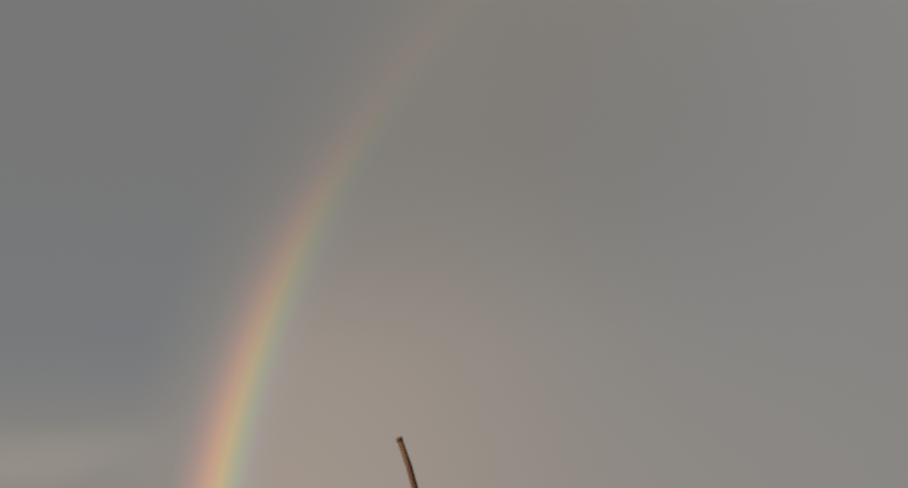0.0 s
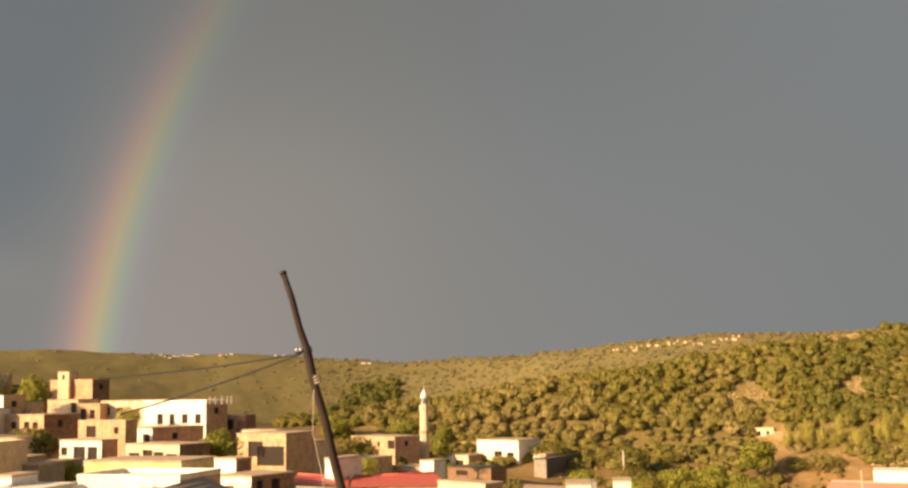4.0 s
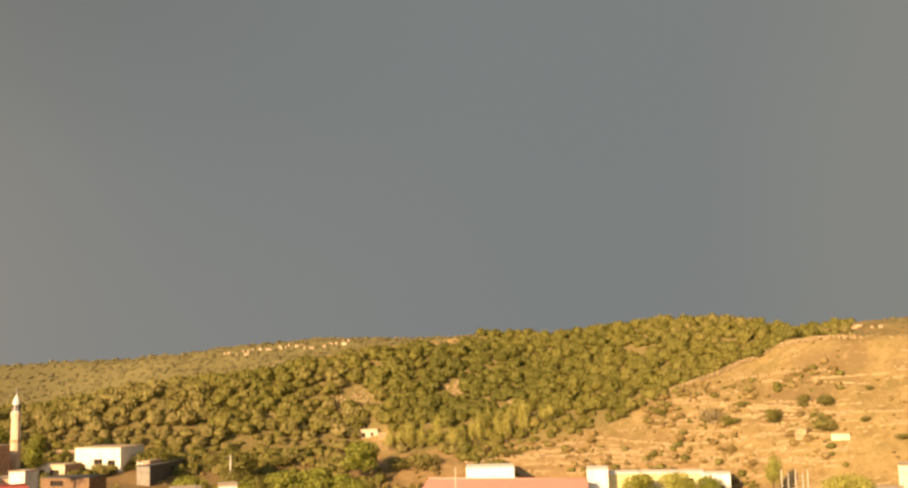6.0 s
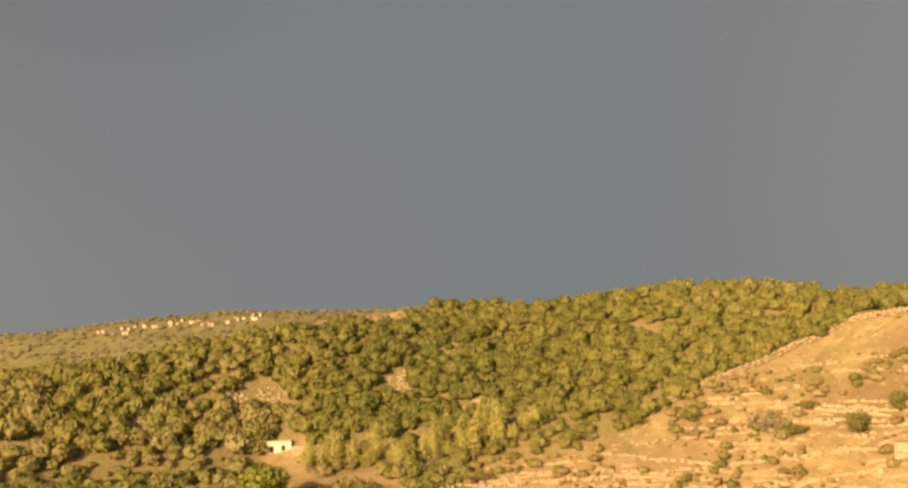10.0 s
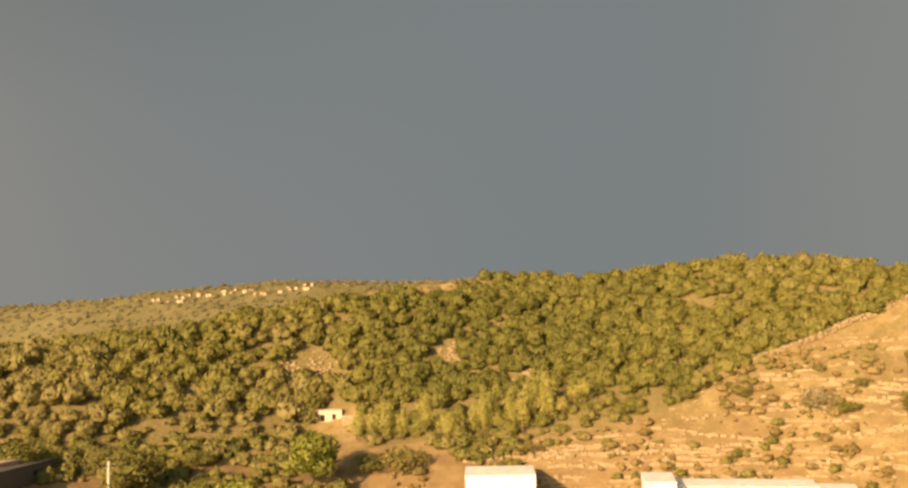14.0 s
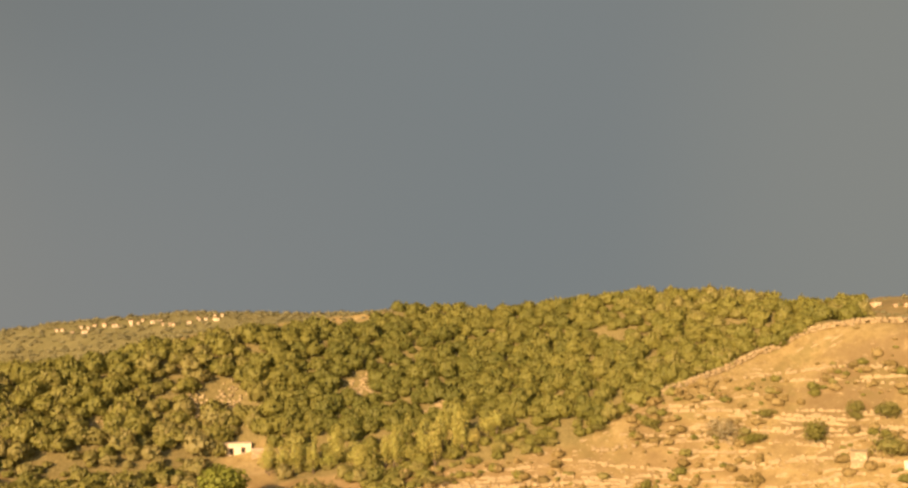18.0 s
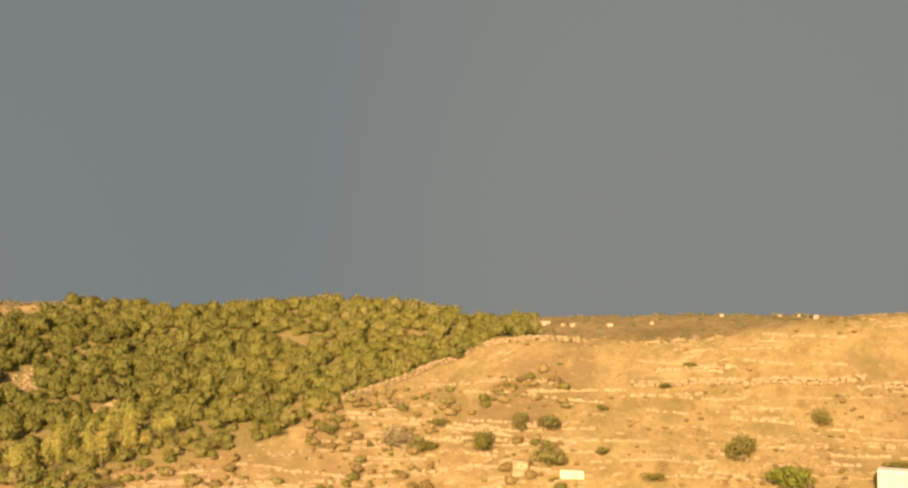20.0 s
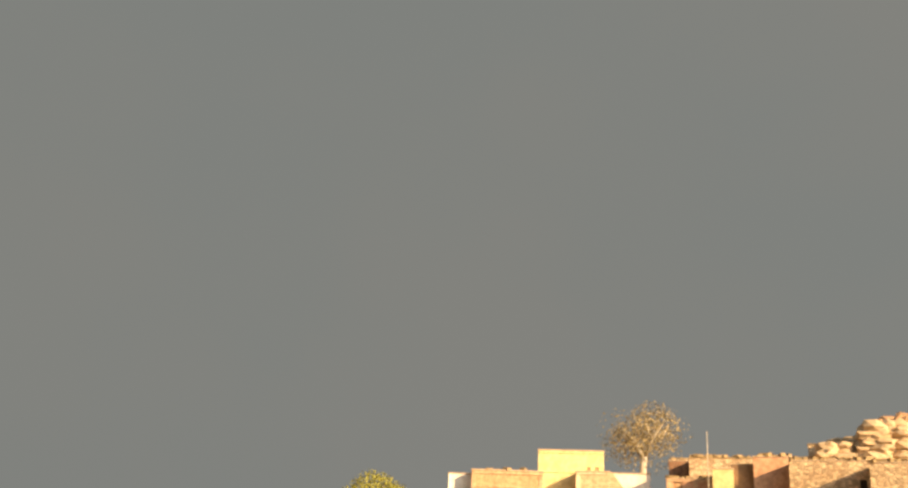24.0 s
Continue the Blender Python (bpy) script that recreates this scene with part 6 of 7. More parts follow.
tree(-47.2, 171.6, 21.81, 2.34, 3.37, "thin", "pale tree on the slope")
tree(-27.4, 79.4, 17.05, 1.68, 2.12, "leaf", "dark green tree in front of a long house")
tree(-46.1, 108.6, 18.28, 1.24, 3.11, "olive", "dark tree by a yellow wall")
tree(-27.1, 75.3, 17.22, 0.84, 2.11, "leaf", "dark green bush by a brown house")
tree(-37.4, 111.9, 17.27, 0.75, 1.49, "thin", "small yellow bush by houses")
tree(48.8, 178.4, 5.52, 2.92, 2.92, "leaf", "bright yellow-green trees in the valley")
tree(60.2, 174.9, 5.32, 2.92, 3.31, "olive", "bright yellow-green trees in the valley")
tree(65.4, 173.0, 4.51, 2.73, 3.90, "leaf", "bright yellow-green trees in the valley")
tree(62.8, 174.0, 5.75, 2.93, 3.90, "leaf", "bright yellow-green trees in the valley")
tree(68.0, 172.1, 5.89, 2.92, 3.50, "leaf", "bright yellow-green trees in the valley")
tree(58.1, 175.6, 4.50, 2.43, 3.51, "thin", "bright yellow-green trees in the valley")
tree(73.1, 169.9, 4.16, 2.92, 3.50, "thin", "bright yellow-green trees in the valley")
tree(70.6, 171.0, 4.84, 3.40, 3.90, "leaf", "bright yellow-green trees in the valley")
tree(55.9, 176.4, 6.07, 2.44, 3.31, "olive", "bright yellow-green trees in the valley")
tree(82.1, 185.7, 9.10, 3.31, 4.91, "leaf", "round dark green tree at the field edge")
tree(94.0, 184.6, 6.69, 2.94, 2.84, "olive", "dark shrub at the field edge")
tree(90.2, 186.5, 5.75, 2.18, 2.18, "olive", "dark shrub at the field edge")
tree(116.5, 149.5, 3.60, 2.6, 3.4, "leaf", "green tree before a long yellow building")
tree(121.5, 145.5, 3.70, 2.7, 3.2, "thin", "pale green tree before a long yellow building")
tree(125.5, 142.0, 3.10, 2.0, 2.8, "leaf", "green tree before a long yellow building")
tree(111.4, 100.4, 6.75, 3.00, 3.63, "thin", "yellow-green tree by a yard wall")
tree(133.3, 135.4, 6.28, 1.30, 4.20, "thin", "small thin tree on the slope foot")
tree(59.4, 201.0, 7.63, 2.54, 2.65, "olive", "dark shrub at the field edge")
tree(48.2, 201.5, 8.75, 3.27, 3.27, "olive", "dark shrub at the field edge")
tree(70.7, 197.3, 6.87, 2.21, 2.21, "olive", "dark shrub at the field edge")
tree(111.3, 97.0, 4.65, 2.33, 2.33, "thin", "yellow-green bush by a yard wall")
# a loose row of gum trees at the wood's foot
gum_rng = random.Random(17)
for i_ in range(30):
    u_ = (i_ + gum_rng.uniform(-0.6, 0.6)) / 29
    gx_, gy_ = 92.0 + 26.0 * u_ + gum_rng.uniform(-0.9, 0.9), 194.2 - 17.0 * u_ + gum_rng.uniform(-1.6, 1.6)
    tall_ = gum_rng.choice([2.4, 3.2, 3.8, 4.6, 5.2]) if u_ < 0.5 else gum_rng.choice([3.0, 4.2, 5.0, 5.6, 6.2])
    tree(gx_, gy_, ground_z(gx_, gy_) + tall_, gum_rng.uniform(0.8, 1.1) * (1.35 if tall_ < 4 else 1.0), tall_ * gum_rng.uniform(0.72, 0.9), "gum", "slender pale green gum tree in a row")
tree(153.0, 142.0, 15.65, 1.42, 2.05, "olive", "dry grey-green bush on the golden slope")
tree(151.5, 145.5, 15.59, 1.11, 1.90, "olive", "dry grey-green bush on the golden slope")
tree(145.7, 147.2, 13.22, 1.55, 2.79, "olive", "dry grey-green bush on the golden slope")
tree(148.8, 139.0, 11.96, 2.51, 2.59, "olive", "wide dark bush over a ruined hut")
tree(163.2, 119.3, 14.22, 1.94, 3.10, "olive", "dry grey-green bush on the golden slope")
tree(172.8, 112.4, 17.70, 1.21, 2.26, "olive", "dry grey-green bush on the golden slope")
tree(161.9, 111.5, 10.83, 3.01, 2.56, "leaf", "low green bush at the slope foot")
tree(172.6, 92.6, 14.16, 2.32, 3.25, "leaf", "green bush beside a post")
tree(161.1, 75.4, 15.64, 3.82, 3.47, "thin", "yellow-green bush by a ruined house")
tree(145.1, 154.7, 14.75, 0.88, 1.28, "olive", "dry grey-green bush on the golden slope")
tree(141.5, 153.9, 11.89, 1.33, 1.25, "olive", "dry grey-green bush on the golden slope")
tree(153.7, 133.9, 11.83, 0.92, 0.92, "olive", "dry grey-green bush on the golden slope")
tree(154.7, 126.9, 9.17, 1.51, 1.06, "olive", "dry grey-green bush on the golden slope")
tree(139.3, 156.9, 13.27, 2.35, 2.35, "twig", "grey leafless bush on the slope")
tree(134.2, 164.3, 13.56, 1.58, 1.27, "olive", "dry grey-green bush on the golden slope")
tree(172.7, 131.5, 23.52, 0.85, 0.85, "olive", "dry grey-green bush on the golden slope")
tree(175.4, 84.1, 18.54, 0.93, 0.78, "olive", "dry grey-green bush on the golden slope")
tree(170.2, 102.0, 12.06, 1.39, 1.08, "olive", "dry grey-green bush on the golden slope")
tree(160.1, 138.0, 17.20, 0.81, 0.81, "olive", "dry grey-green bush on the golden slope")
tree(168.3, 132.9, 20.24, 0.91, 0.83, "olive", "dry grey-green bush on the golden slope")
tree(191.1, 80.5, 29.50, 1.03, 1.20, "olive", "dry grey-green bush on the golden slope")
tree(183.5, 101.4, 21.13, 0.76, 0.67, "olive", "dry grey-green bush on the golden slope")
tree(170.6, 54.8, 29.30, 3.90, 5.40, "leaf", "round green thorn tree on the dry slope")
tree(168.5, 68.1, 25.29, 2.77, 4.08, "twig", "bare grey bush on the dry slope")
tree(136.5, 49.8, 23.59, 3.07, 3.35, "thin", "yellow-green tree before a tan house")
tree(212.3, 55.7, 33.34, 1.43, 0.96, "leaf", "small green tuft on the crest")
tree(150.6, 40.4, 27.25, 1.27, 2.54, "olive", "dark olive bush behind a white room")
tree(152.9, 31.0, 35.60, 3.70, 5.60, "acacia", "large feathery acacia behind the rooftops")
tree(132.3, 28.8, 29.27, 1.55, 4.97, "leaf", "dark green tree beside a rounded wall")
tree(146.9, 1.5, 45.10, 4.20, 5.40, "dry", "pale-barked tree with thin dry leaves")
tree(128.0, 4.9, 28.17, 3.17, 3.46, "leaf", "green bush below a terrace")
tree(149.2, 36.7, 30.29, 2.21, 2.78, "twig", "tangle of dry grey branches")
tree(152.5, 39.5, 28.36, 1.29, 2.84, "olive", "olive bush behind a white room")
tree(150.9, 145.0, 14.49, 0.79, 1.11, "olive", "dry grey-green bush on the golden slope")
tree(153.5, 142.1, 15.40, 1.19, 1.74, "olive", "dry grey-green bush on the golden slope")
tree(142.3, 153.7, 11.83, 1.17, 0.94, "olive", "dry grey-green bush on the golden slope")
tree(122.1, 172.6, 11.49, 1.57, 1.25, "olive", "dry grey-green bush on the golden slope")
tree(105.1, 182.7, 7.48, 1.94, 1.24, "olive", "dry grey-green bush on the golden slope")
tree(129.0, 169.0, 13.05, 1.19, 0.95, "olive", "dry grey-green bush on the golden slope")
tree(139.4, 156.3, 12.13, 2.34, 1.72, "twig", "grey leafless bush on the slope")
tree(108.6, 178.7, 6.93, 2.31, 1.08, "olive", "dry grey-green bush on the golden slope")

# ---- far villages: small pale houses on the ridges ----
far_house(-44.5, 419.6, 34.31, 1.4, 0.4, "cream")
far_house(-42.6, 416.6, 33.65, 0.8, 0.4, "tan")
far_house(-40.7, 414.0, 33.07, 1.3, 0.5, "tan")
far_house(-39.6, 419.3, 33.80, 1.5, 0.4, "cream")
far_house(-38.0, 419.1, 33.64, 1.2, 0.4, "cream")
far_house(-36.8, 424.4, 34.29, 1.2, 0.4, "tan")
far_house(-35.0, 423.0, 33.98, 1.8, 0.4, "cream")
far_house(-33.3, 422.3, 33.99, 1.3, 0.6, "cream")
far_house(-32.0, 426.8, 34.42, 1.8, 0.4, "cream")
far_house(-22.8, 418.6, 33.18, 1.3, 0.4, "cream")
far_house(-20.8, 417.9, 33.12, 0.7, 0.4, "cream")
far_house(-18.9, 418.8, 33.15, 1.7, 0.4, "cream")
far_house(0.6, 421.6, 32.38, 1.3, 0.4, "cream")
far_house(-2.7, 421.2, 32.40, 1.3, 0.4, "tan")
far_house(28.4, 393.8, 28.87, 1.9, 0.4, "tan")
far_house(30.4, 393.6, 28.81, 1.5, 0.4, "tan")
far_house(82.8, 270.2, 28.61, 0.5, 0.4, "tan")
far_house(83.6, 269.6, 28.73, 0.7, 0.4, "tan")
far_house(84.4, 265.3, 28.02, 0.6, 0.4, "tan")
far_house(86.3, 266.4, 29.02, 0.6, 0.4, "cream")
far_house(86.1, 263.2, 28.07, 1.3, 0.4, "tan")
far_house(87.2, 265.0, 28.86, 0.5, 0.4, "cream")
far_house(88.4, 265.1, 29.07, 0.7, 0.4, "tan")
far_house(89.8, 263.8, 29.13, 0.6, 0.4, "tan")
far_house(89.7, 263.0, 28.98, 0.7, 0.4, "cream")
far_house(91.2, 258.8, 28.23, 0.5, 0.4, "cream")
far_house(91.0, 261.0, 28.70, 1.2, 0.4, "tan")
far_house(93.2, 258.2, 28.80, 0.5, 0.4, "cream")
far_house(93.6, 259.8, 29.30, 0.8, 0.4, "cream")
far_house(94.3, 257.5, 28.84, 0.5, 0.4, "tan")
far_house(95.4, 258.4, 29.51, 0.5, 0.4, "cream")
far_house(96.4, 255.5, 29.02, 1.1, 0.4, "cream")
far_house(97.3, 252.7, 28.54, 0.5, 0.4, "tan")
far_house(97.3, 254.4, 29.00, 0.9, 0.4, "tan")
far_house(98.2, 251.6, 28.32, 0.5, 0.4, "tan")
far_house(98.7, 251.0, 28.41, 0.5, 0.4, "cream")
far_house(101.2, 249.7, 28.61, 0.9, 0.4, "cream")
far_house(103.0, 249.4, 29.05, 0.5, 0.4, "tan")
far_house(103.0, 250.3, 29.33, 0.5, 0.4, "tan")
far_house(103.9, 248.6, 29.22, 0.6, 0.4, "cream")
far_house(105.1, 247.3, 28.97, 0.6, 0.4, "tan")
far_house(105.6, 248.4, 29.58, 0.6, 0.4, "tan")
far_house(105.4, 246.8, 29.00, 0.9, 0.4, "tan")
far_house(106.8, 247.9, 29.70, 0.5, 0.4, "cream")
far_house(208.5, 190.1, 30.00, 1.0, 0.4, "cream")
far_house(211.4, 191.6, 30.70, 1.2, 0.4, "tan")
far_house(214.4, 190.3, 31.04, 0.7, 0.4, "tan")
far_house(210.8, 185.0, 30.12, 1.6, 0.4, "cream")
far_house(212.4, 184.8, 30.55, 1.4, 0.4, "cream")
far_house(211.9, 180.7, 30.08, 0.7, 0.4, "tan")
far_house(212.7, 178.9, 30.10, 1.0, 0.4, "tan")
far_house(212.4, 185.5, 30.79, 1.9, 0.6, "tan")
far_house(215.0, 171.7, 30.23, 1.2, 0.4, "cream")
far_house(222.3, 166.6, 30.97, 0.8, 0.4, "cream")
far_house(236.2, 158.6, 33.15, 0.9, 0.4, "cream")
far_house(242.5, 149.0, 33.28, 0.9, 0.4, "cream")
far_house(245.0, 146.1, 33.38, 0.5, 0.4, "cream")
far_house(188.5, 119.5, 30.66, 0.8, 0.4, "tan")

# ---- poles, walls and other single things ----
leaning_pole((0.0, 18.0, 21.86), (0.4, 18.0, 20.56), (0.8, 18.0, 18.88), (3.10, 17.91, 10.00))
cable((0.3, 18.0, 20.53), (-3.9, 24.7, 20.26), 0.05)
cable((0.3, 18.0, 20.53), (-3.1, 22.3, 19.54), 0.05)
minaret(25.9, 204.4, 20.47, 0.108)
post(56.0, 179.5, 8.50, 0.18, "weathered wooden utility post in the valley")
post(155.1, 85.3, 16.67, 0.17, "pale concrete utility post on the slope")
post(129.6, 2.7, 39.92, 0.05, "thin grey metal mast on a roof")
post(-78.9, 207.5, 32.61, 0.12, "thin pale mast on the hilltop")
post(-75.5, 208.8, 31.55, 0.10, "thin pale mast on the hilltop")
post(57.6, 105.3, 10.66, 0.07, "thin dark post behind red roofs")
post(121.4, 121.8, 5.69, 0.09, "pale upright post of a yard frame")
post(122.1, 121.2, 5.17, 0.09, "pale upright post of a yard frame")
post(122.8, 120.4, 5.68, 0.09, "pale upright post of a yard frame")
post(123.5, 119.7, 5.16, 0.09, "pale upright post of a yard frame")
post(124.0, 119.2, 5.67, 0.09, "pale upright post of a yard frame")
stone_wall([(168.0, 147.5), (163.6, 153.8), (159.0, 159.8), (154.0, 163.2), (147.0, 164.6), (141.5, 166.2), (137.0, 167.8), (132.5, 169.4)], 0.8, 0.7, "long dry-stone boundary wall between scrub and pasture", "rock")
stone_wall([(165.5, 136.8), (170.7, 130.3), (174.0, 122.7), (178.3, 114.8), (181.2, 109.5)], 0.9, 0.6, "low broken terrace wall of pale stone", "rock")
stone_wall([(181.1, 107.3), (185.1, 98.6), (182.7, 88.6), (176.0, 76.1)], 0.75, 0.6, "low broken terrace wall of pale stone", "rock")
stone_wall([(148.9, 161.3), (152.9, 157.9), (156.1, 153.3), (160.3, 144.2)], 0.4, 0.45, "low broken terrace wall of pale stone", "rock")
stone_wall([(179.6, 110.5), (184.4, 98.3), (179.4, 84.7), (172.4, 72.9)], 0.35, 0.45, "low broken terrace wall of pale stone", "rock")
stone_wall([(103.2, 180.1), (110.8, 175.4), (117.2, 170.3), (122.2, 164.9)], 0.4, 0.6, "low stone bank at the field edge", "rock")
stone_wall([(126.5, 167.5), (132.8, 162.4), (139.2, 157.7)], 0.4, 0.6, "low stone bank at the field edge", "rock")
tin_roof((86.7, 168.0, 3.50), (109.6, 154.1, 2.90), (106.0, 149.0, 1.30), (82.4, 163.0, 1.80), "salmonroof", "yellow", "long faded salmon tin roof over a yellow building")
tin_roof((6.1, 99.8, 11.95), (13.5, 99.1, 12.08), (14.1, 95.0, 11.36), (5.7, 95.8, 11.44), "redroof", "cream", "red tin roof over a grey pillared wall")
tin_roof((1.3, 99.0, 12.35), (5.8, 98.8, 11.93), (5.6, 95.8, 11.44), (0.6, 96.0, 12.00), "redroof", "grey", "faded red tin lean-to roof")
tin_roof((-4.0, 35.8, 16.84), (-0.4, 36.0, 16.14), (-0.1, 30.0, 15.76), (-5.1, 29.6, 16.74), "greysheet", "grey", "grey weathered roof of a near house")
tin_roof((0.5, 42.0, 16.16), (3.5, 41.9, 15.98), (3.5, 35.8, 15.46), (-0.1, 36.0, 15.69), "greysheet", "grey", "grey sheet roof of a near shed")
tin_roof((37.8, 49.1, 13.00), (46.7, 40.7, 12.25), (42.5, 36.5, 11.29), (27.5, 48.8, 12.95), "greysheet", "grey", "dark grey roof of a near house")
eave(134.5, 21.6, 29.48, 7.3, -108.0, 4, "concrete eave slab on slanting brackets")
eave(131.1, 12.3, 30.78, 6.3, -113.1, 5, "long thin eave slab over a white storey")
eave(143.9, 24.0, 33.01, 2.7, -105.4, 2, "thin white balcony canopy slab")
eave(124.3, 22.8, 25.56, 7.0, -109.1, 4, "pale rounded eave slab over doorways")
balustrade(134.2, 26.4, 29.47, 1.8, 1.92, -105.6, 7, "white concrete balustrade of a balcony")
balustrade(-28.3, 92.8, 14.04, 3.3, 0.97, 17.0, 16, "white concrete balustrade along a yard")
balcony(142.0, 19.3, 31.35, 7.4, -107.9, "brown slatted balcony rail across an ochre front")
wall_trim(142.0, 19.3, 36.14, 7.5, -107.9, ((0.12, 0.2), (1.55, 0.14), (3.6, 0.12)), ((0.03, 0.4, 4.6), (0.56, 1.8, 4.6), (0.97, 0.4, 4.6)), "tan", "weathered string courses and pilasters on an ochre wall")
wall_trim(142.6, 12.0, 38.78, 7.0, -111.1, ((0.1, 0.14), (2.2, 0.12)), (), "yellow", "pale yellow string courses on a roof house")
wall_trim(138.99, 10.98, 36.30, 3.4, -113.0, ((0.1, 0.14), (4.2, 0.16)), ((0.05, 0.3, 5.4),), "cream", "worn plaster bands on a tan wall")
wall_trim(130.8, 21.1, 27.71, 13.8, -108.8, ((0.0, 0.2), (1.5, 0.14)), ((0.2, 0.25, 2.4), (0.5, 0.25, 2.4), (0.8, 0.25, 2.4)), "rubble", "rough stone piers on a retaining wall")
wall_trim(133.7, 2.0, 35.62, 5.8, -117.3, ((0.08, 0.16), (1.5, 0.12)), ((0.04, 0.3, 3.6), (0.5, 0.3, 3.6)), "tan", "worn plaster bands on a pinkish wall")
water_tank(141.1, 39.8, 27.29, 0.36, 0.7)
vault(141.0, 38.0, 26.9, 1.9, 0.7)
stair_wall(138.4, 9.6, 36.30, 0.26, 3.3, 3.7, -113.0, "tan", "tan wall sloping down beside an outer stair")
post(-16.6, 80.3, 13.90, 0.16, "pale plastered chimney pillar by a yard")
stub(-10.8, 171.2, 18.82, 0.11, "short concrete roof stub with bare top")
stub(-10.0, 170.8, 18.81, 0.11, "short concrete roof stub with bare top")
stub(-9.0, 170.3, 18.80, 0.11, "short concrete roof stub with bare top")
stub(-8.2, 169.9, 18.80, 0.11, "short concrete roof stub with bare top")
stub(-7.6, 169.6, 18.79, 0.11, "short concrete roof stub with bare top")
boulder(131.9, -12.3, 39.24, 1.04, "rock_pale")
boulder(130.5, -12.6, 39.93, 0.93, "rock_pale")
boulder(126.5, -15.1, 41.38, 0.70, "rock_pale")
boulder(127.7, -12.3, 39.67, 1.04, "rock_pale")
boulder(128.0, -8.2, 37.83, 0.74, "rock_pale")
boulder(123.9, -14.3, 40.08, 1.01, "rock_pale")
boulder(129.6, -14.6, 39.99, 0.74, "rock_pale")
boulder(126.0, -17.6, 42.17, 0.62, "rock_red")
boulder(127.4, -16.8, 41.44, 0.71, "rock_pale")
boulder(124.8, -14.5, 41.12, 0.91, "rock_pale")
boulder(128.2, -17.0, 42.14, 1.00, "rock_red")
boulder(130.4, -10.6, 38.30, 0.51, "rock_pale")
boulder(127.7, -17.7, 42.41, 0.51, "rock_red")
boulder(127.5, -14.4, 41.21, 0.67, "rock_pale")
boulder(125.7, -16.8, 42.03, 0.71, "rock_red")
boulder(126.7, -16.4, 41.72, 0.87, "rock_red")
boulder(127.2, -10.6, 38.95, 0.68, "rock_pale")
boulder(128.3, -8.9, 38.09, 0.56, "rock_pale")
boulder(129.6, -13.1, 39.94, 0.52, "rock_pale")
boulder(129.9, -12.2, 39.12, 0.53, "rock_pale")
boulder(128.9, -14.7, 40.94, 0.84, "rock_pale")
boulder(124.8, -15.7, 41.41, 0.84, "rock_pale")
boulder(127.3, -18.3, 42.77, 0.54, "rock_red")
boulder(125.9, -9.9, 38.86, 0.98, "rock_pale")
boulder(125.6, -16.3, 41.34, 0.74, "rock_pale")
boulder(127.1, -18.1, 41.67, 1.10, "rock_red")
boulder(125.9, -14.3, 41.46, 0.71, "rock_red")
boulder(128.2, -13.8, 39.87, 0.78, "rock_pale")
boulder(128.2, -17.7, 41.44, 0.82, "rock_pale")
boulder(122.8, -14.8, 40.39, 0.82, "rock_pale")
boulder(126.5, -15.6, 41.61, 0.54, "rock_red")
boulder(126.9, -11.3, 38.49, 1.11, "rock_pale")
boulder(123.7, -12.7, 40.26, 0.93, "rock_pale")
boulder(126.4, -8.6, 38.69, 1.13, "rock_pale")
boulder(123.8, -12.0, 40.61, 1.15, "rock_pale")
boulder(129.7, -15.8, 41.16, 0.70, "rock_pale")
boulder(124.1, -12.4, 40.01, 0.62, "rock_pale")
boulder(130.0, -12.9, 39.65, 0.71, "rock_pale")


# ---- loose stones, tufts and far shrubs ----
def scatter_stones():
    """Pale loose stones on the bare slope, more of them along level beds."""
    rng = random.Random(31)
    shapes = []
    for k in range(8):
        bm = bmesh.new()
        box(bm, -0.5, 0.5, -0.5, 0.5, -0.35, 0.35)
        vs = [v.co.copy() + Vector([rng.uniform(-0.19, 0.19) for _ in range(3)]) for v in bm.verts]
        bm.verts.index_update()
        shapes.append((np.array([tuple(v) for v in vs]), [tuple(v.index for v in f.verts) for f in bm.faces]))
        bm.free()
    verts, faces, off = [], [], 0
    n = 0
    while n < 15000:
        a, r = rng.uniform(32, 92), rng.uniform(170, 228)
        if n % 3 == 0:
            a, r = rng.uniform(52, 80), rng.uniform(172, 212)
        if wood_share(a, r) > 0:
            continue
        x, y, z = place(a, r)
        bed = abs(((z + 0.8 * wob(x, y, 0.05, 2.2)) % 3.1) - 1.5)
        if rng.random() > (0.7 if bed < 0.2 else 0.14) * (0.15 + 1.5 * max(0, wob(x, y, 0.07, 6.6) + 0.15)):
            continue
        s = rng.choice([0.1, 0.12, 0.15, 0.18, 0.22, 0.34])
        v, f = shapes[rng.randrange(8)]
        t = radians(-a) + rng.uniform(-0.5, 0.5)
        rot = np.array([[math.cos(t), math.sin(t), 0], [-math.sin(t), math.cos(t), 0], [0, 0, 1]])
        verts.append((v * np.array([s * rng.uniform(1.0, 2.2), s, s * 0.75])) @ rot + np.array([x, y, z + s * 0.1]))
        faces += [tuple(off + k for k in q) for q in f]
        off += len(v)
        n += 1
    me = bpy.data.meshes.new("loose_stones")
    me.from_pydata(np.concatenate(verts).tolist(), [], faces)
    me.materials.append(M["rock"])
    tagged(new("loose_stones", me), "pale loose stones strewn over a dry golden slope", "stones", kind="stuff")


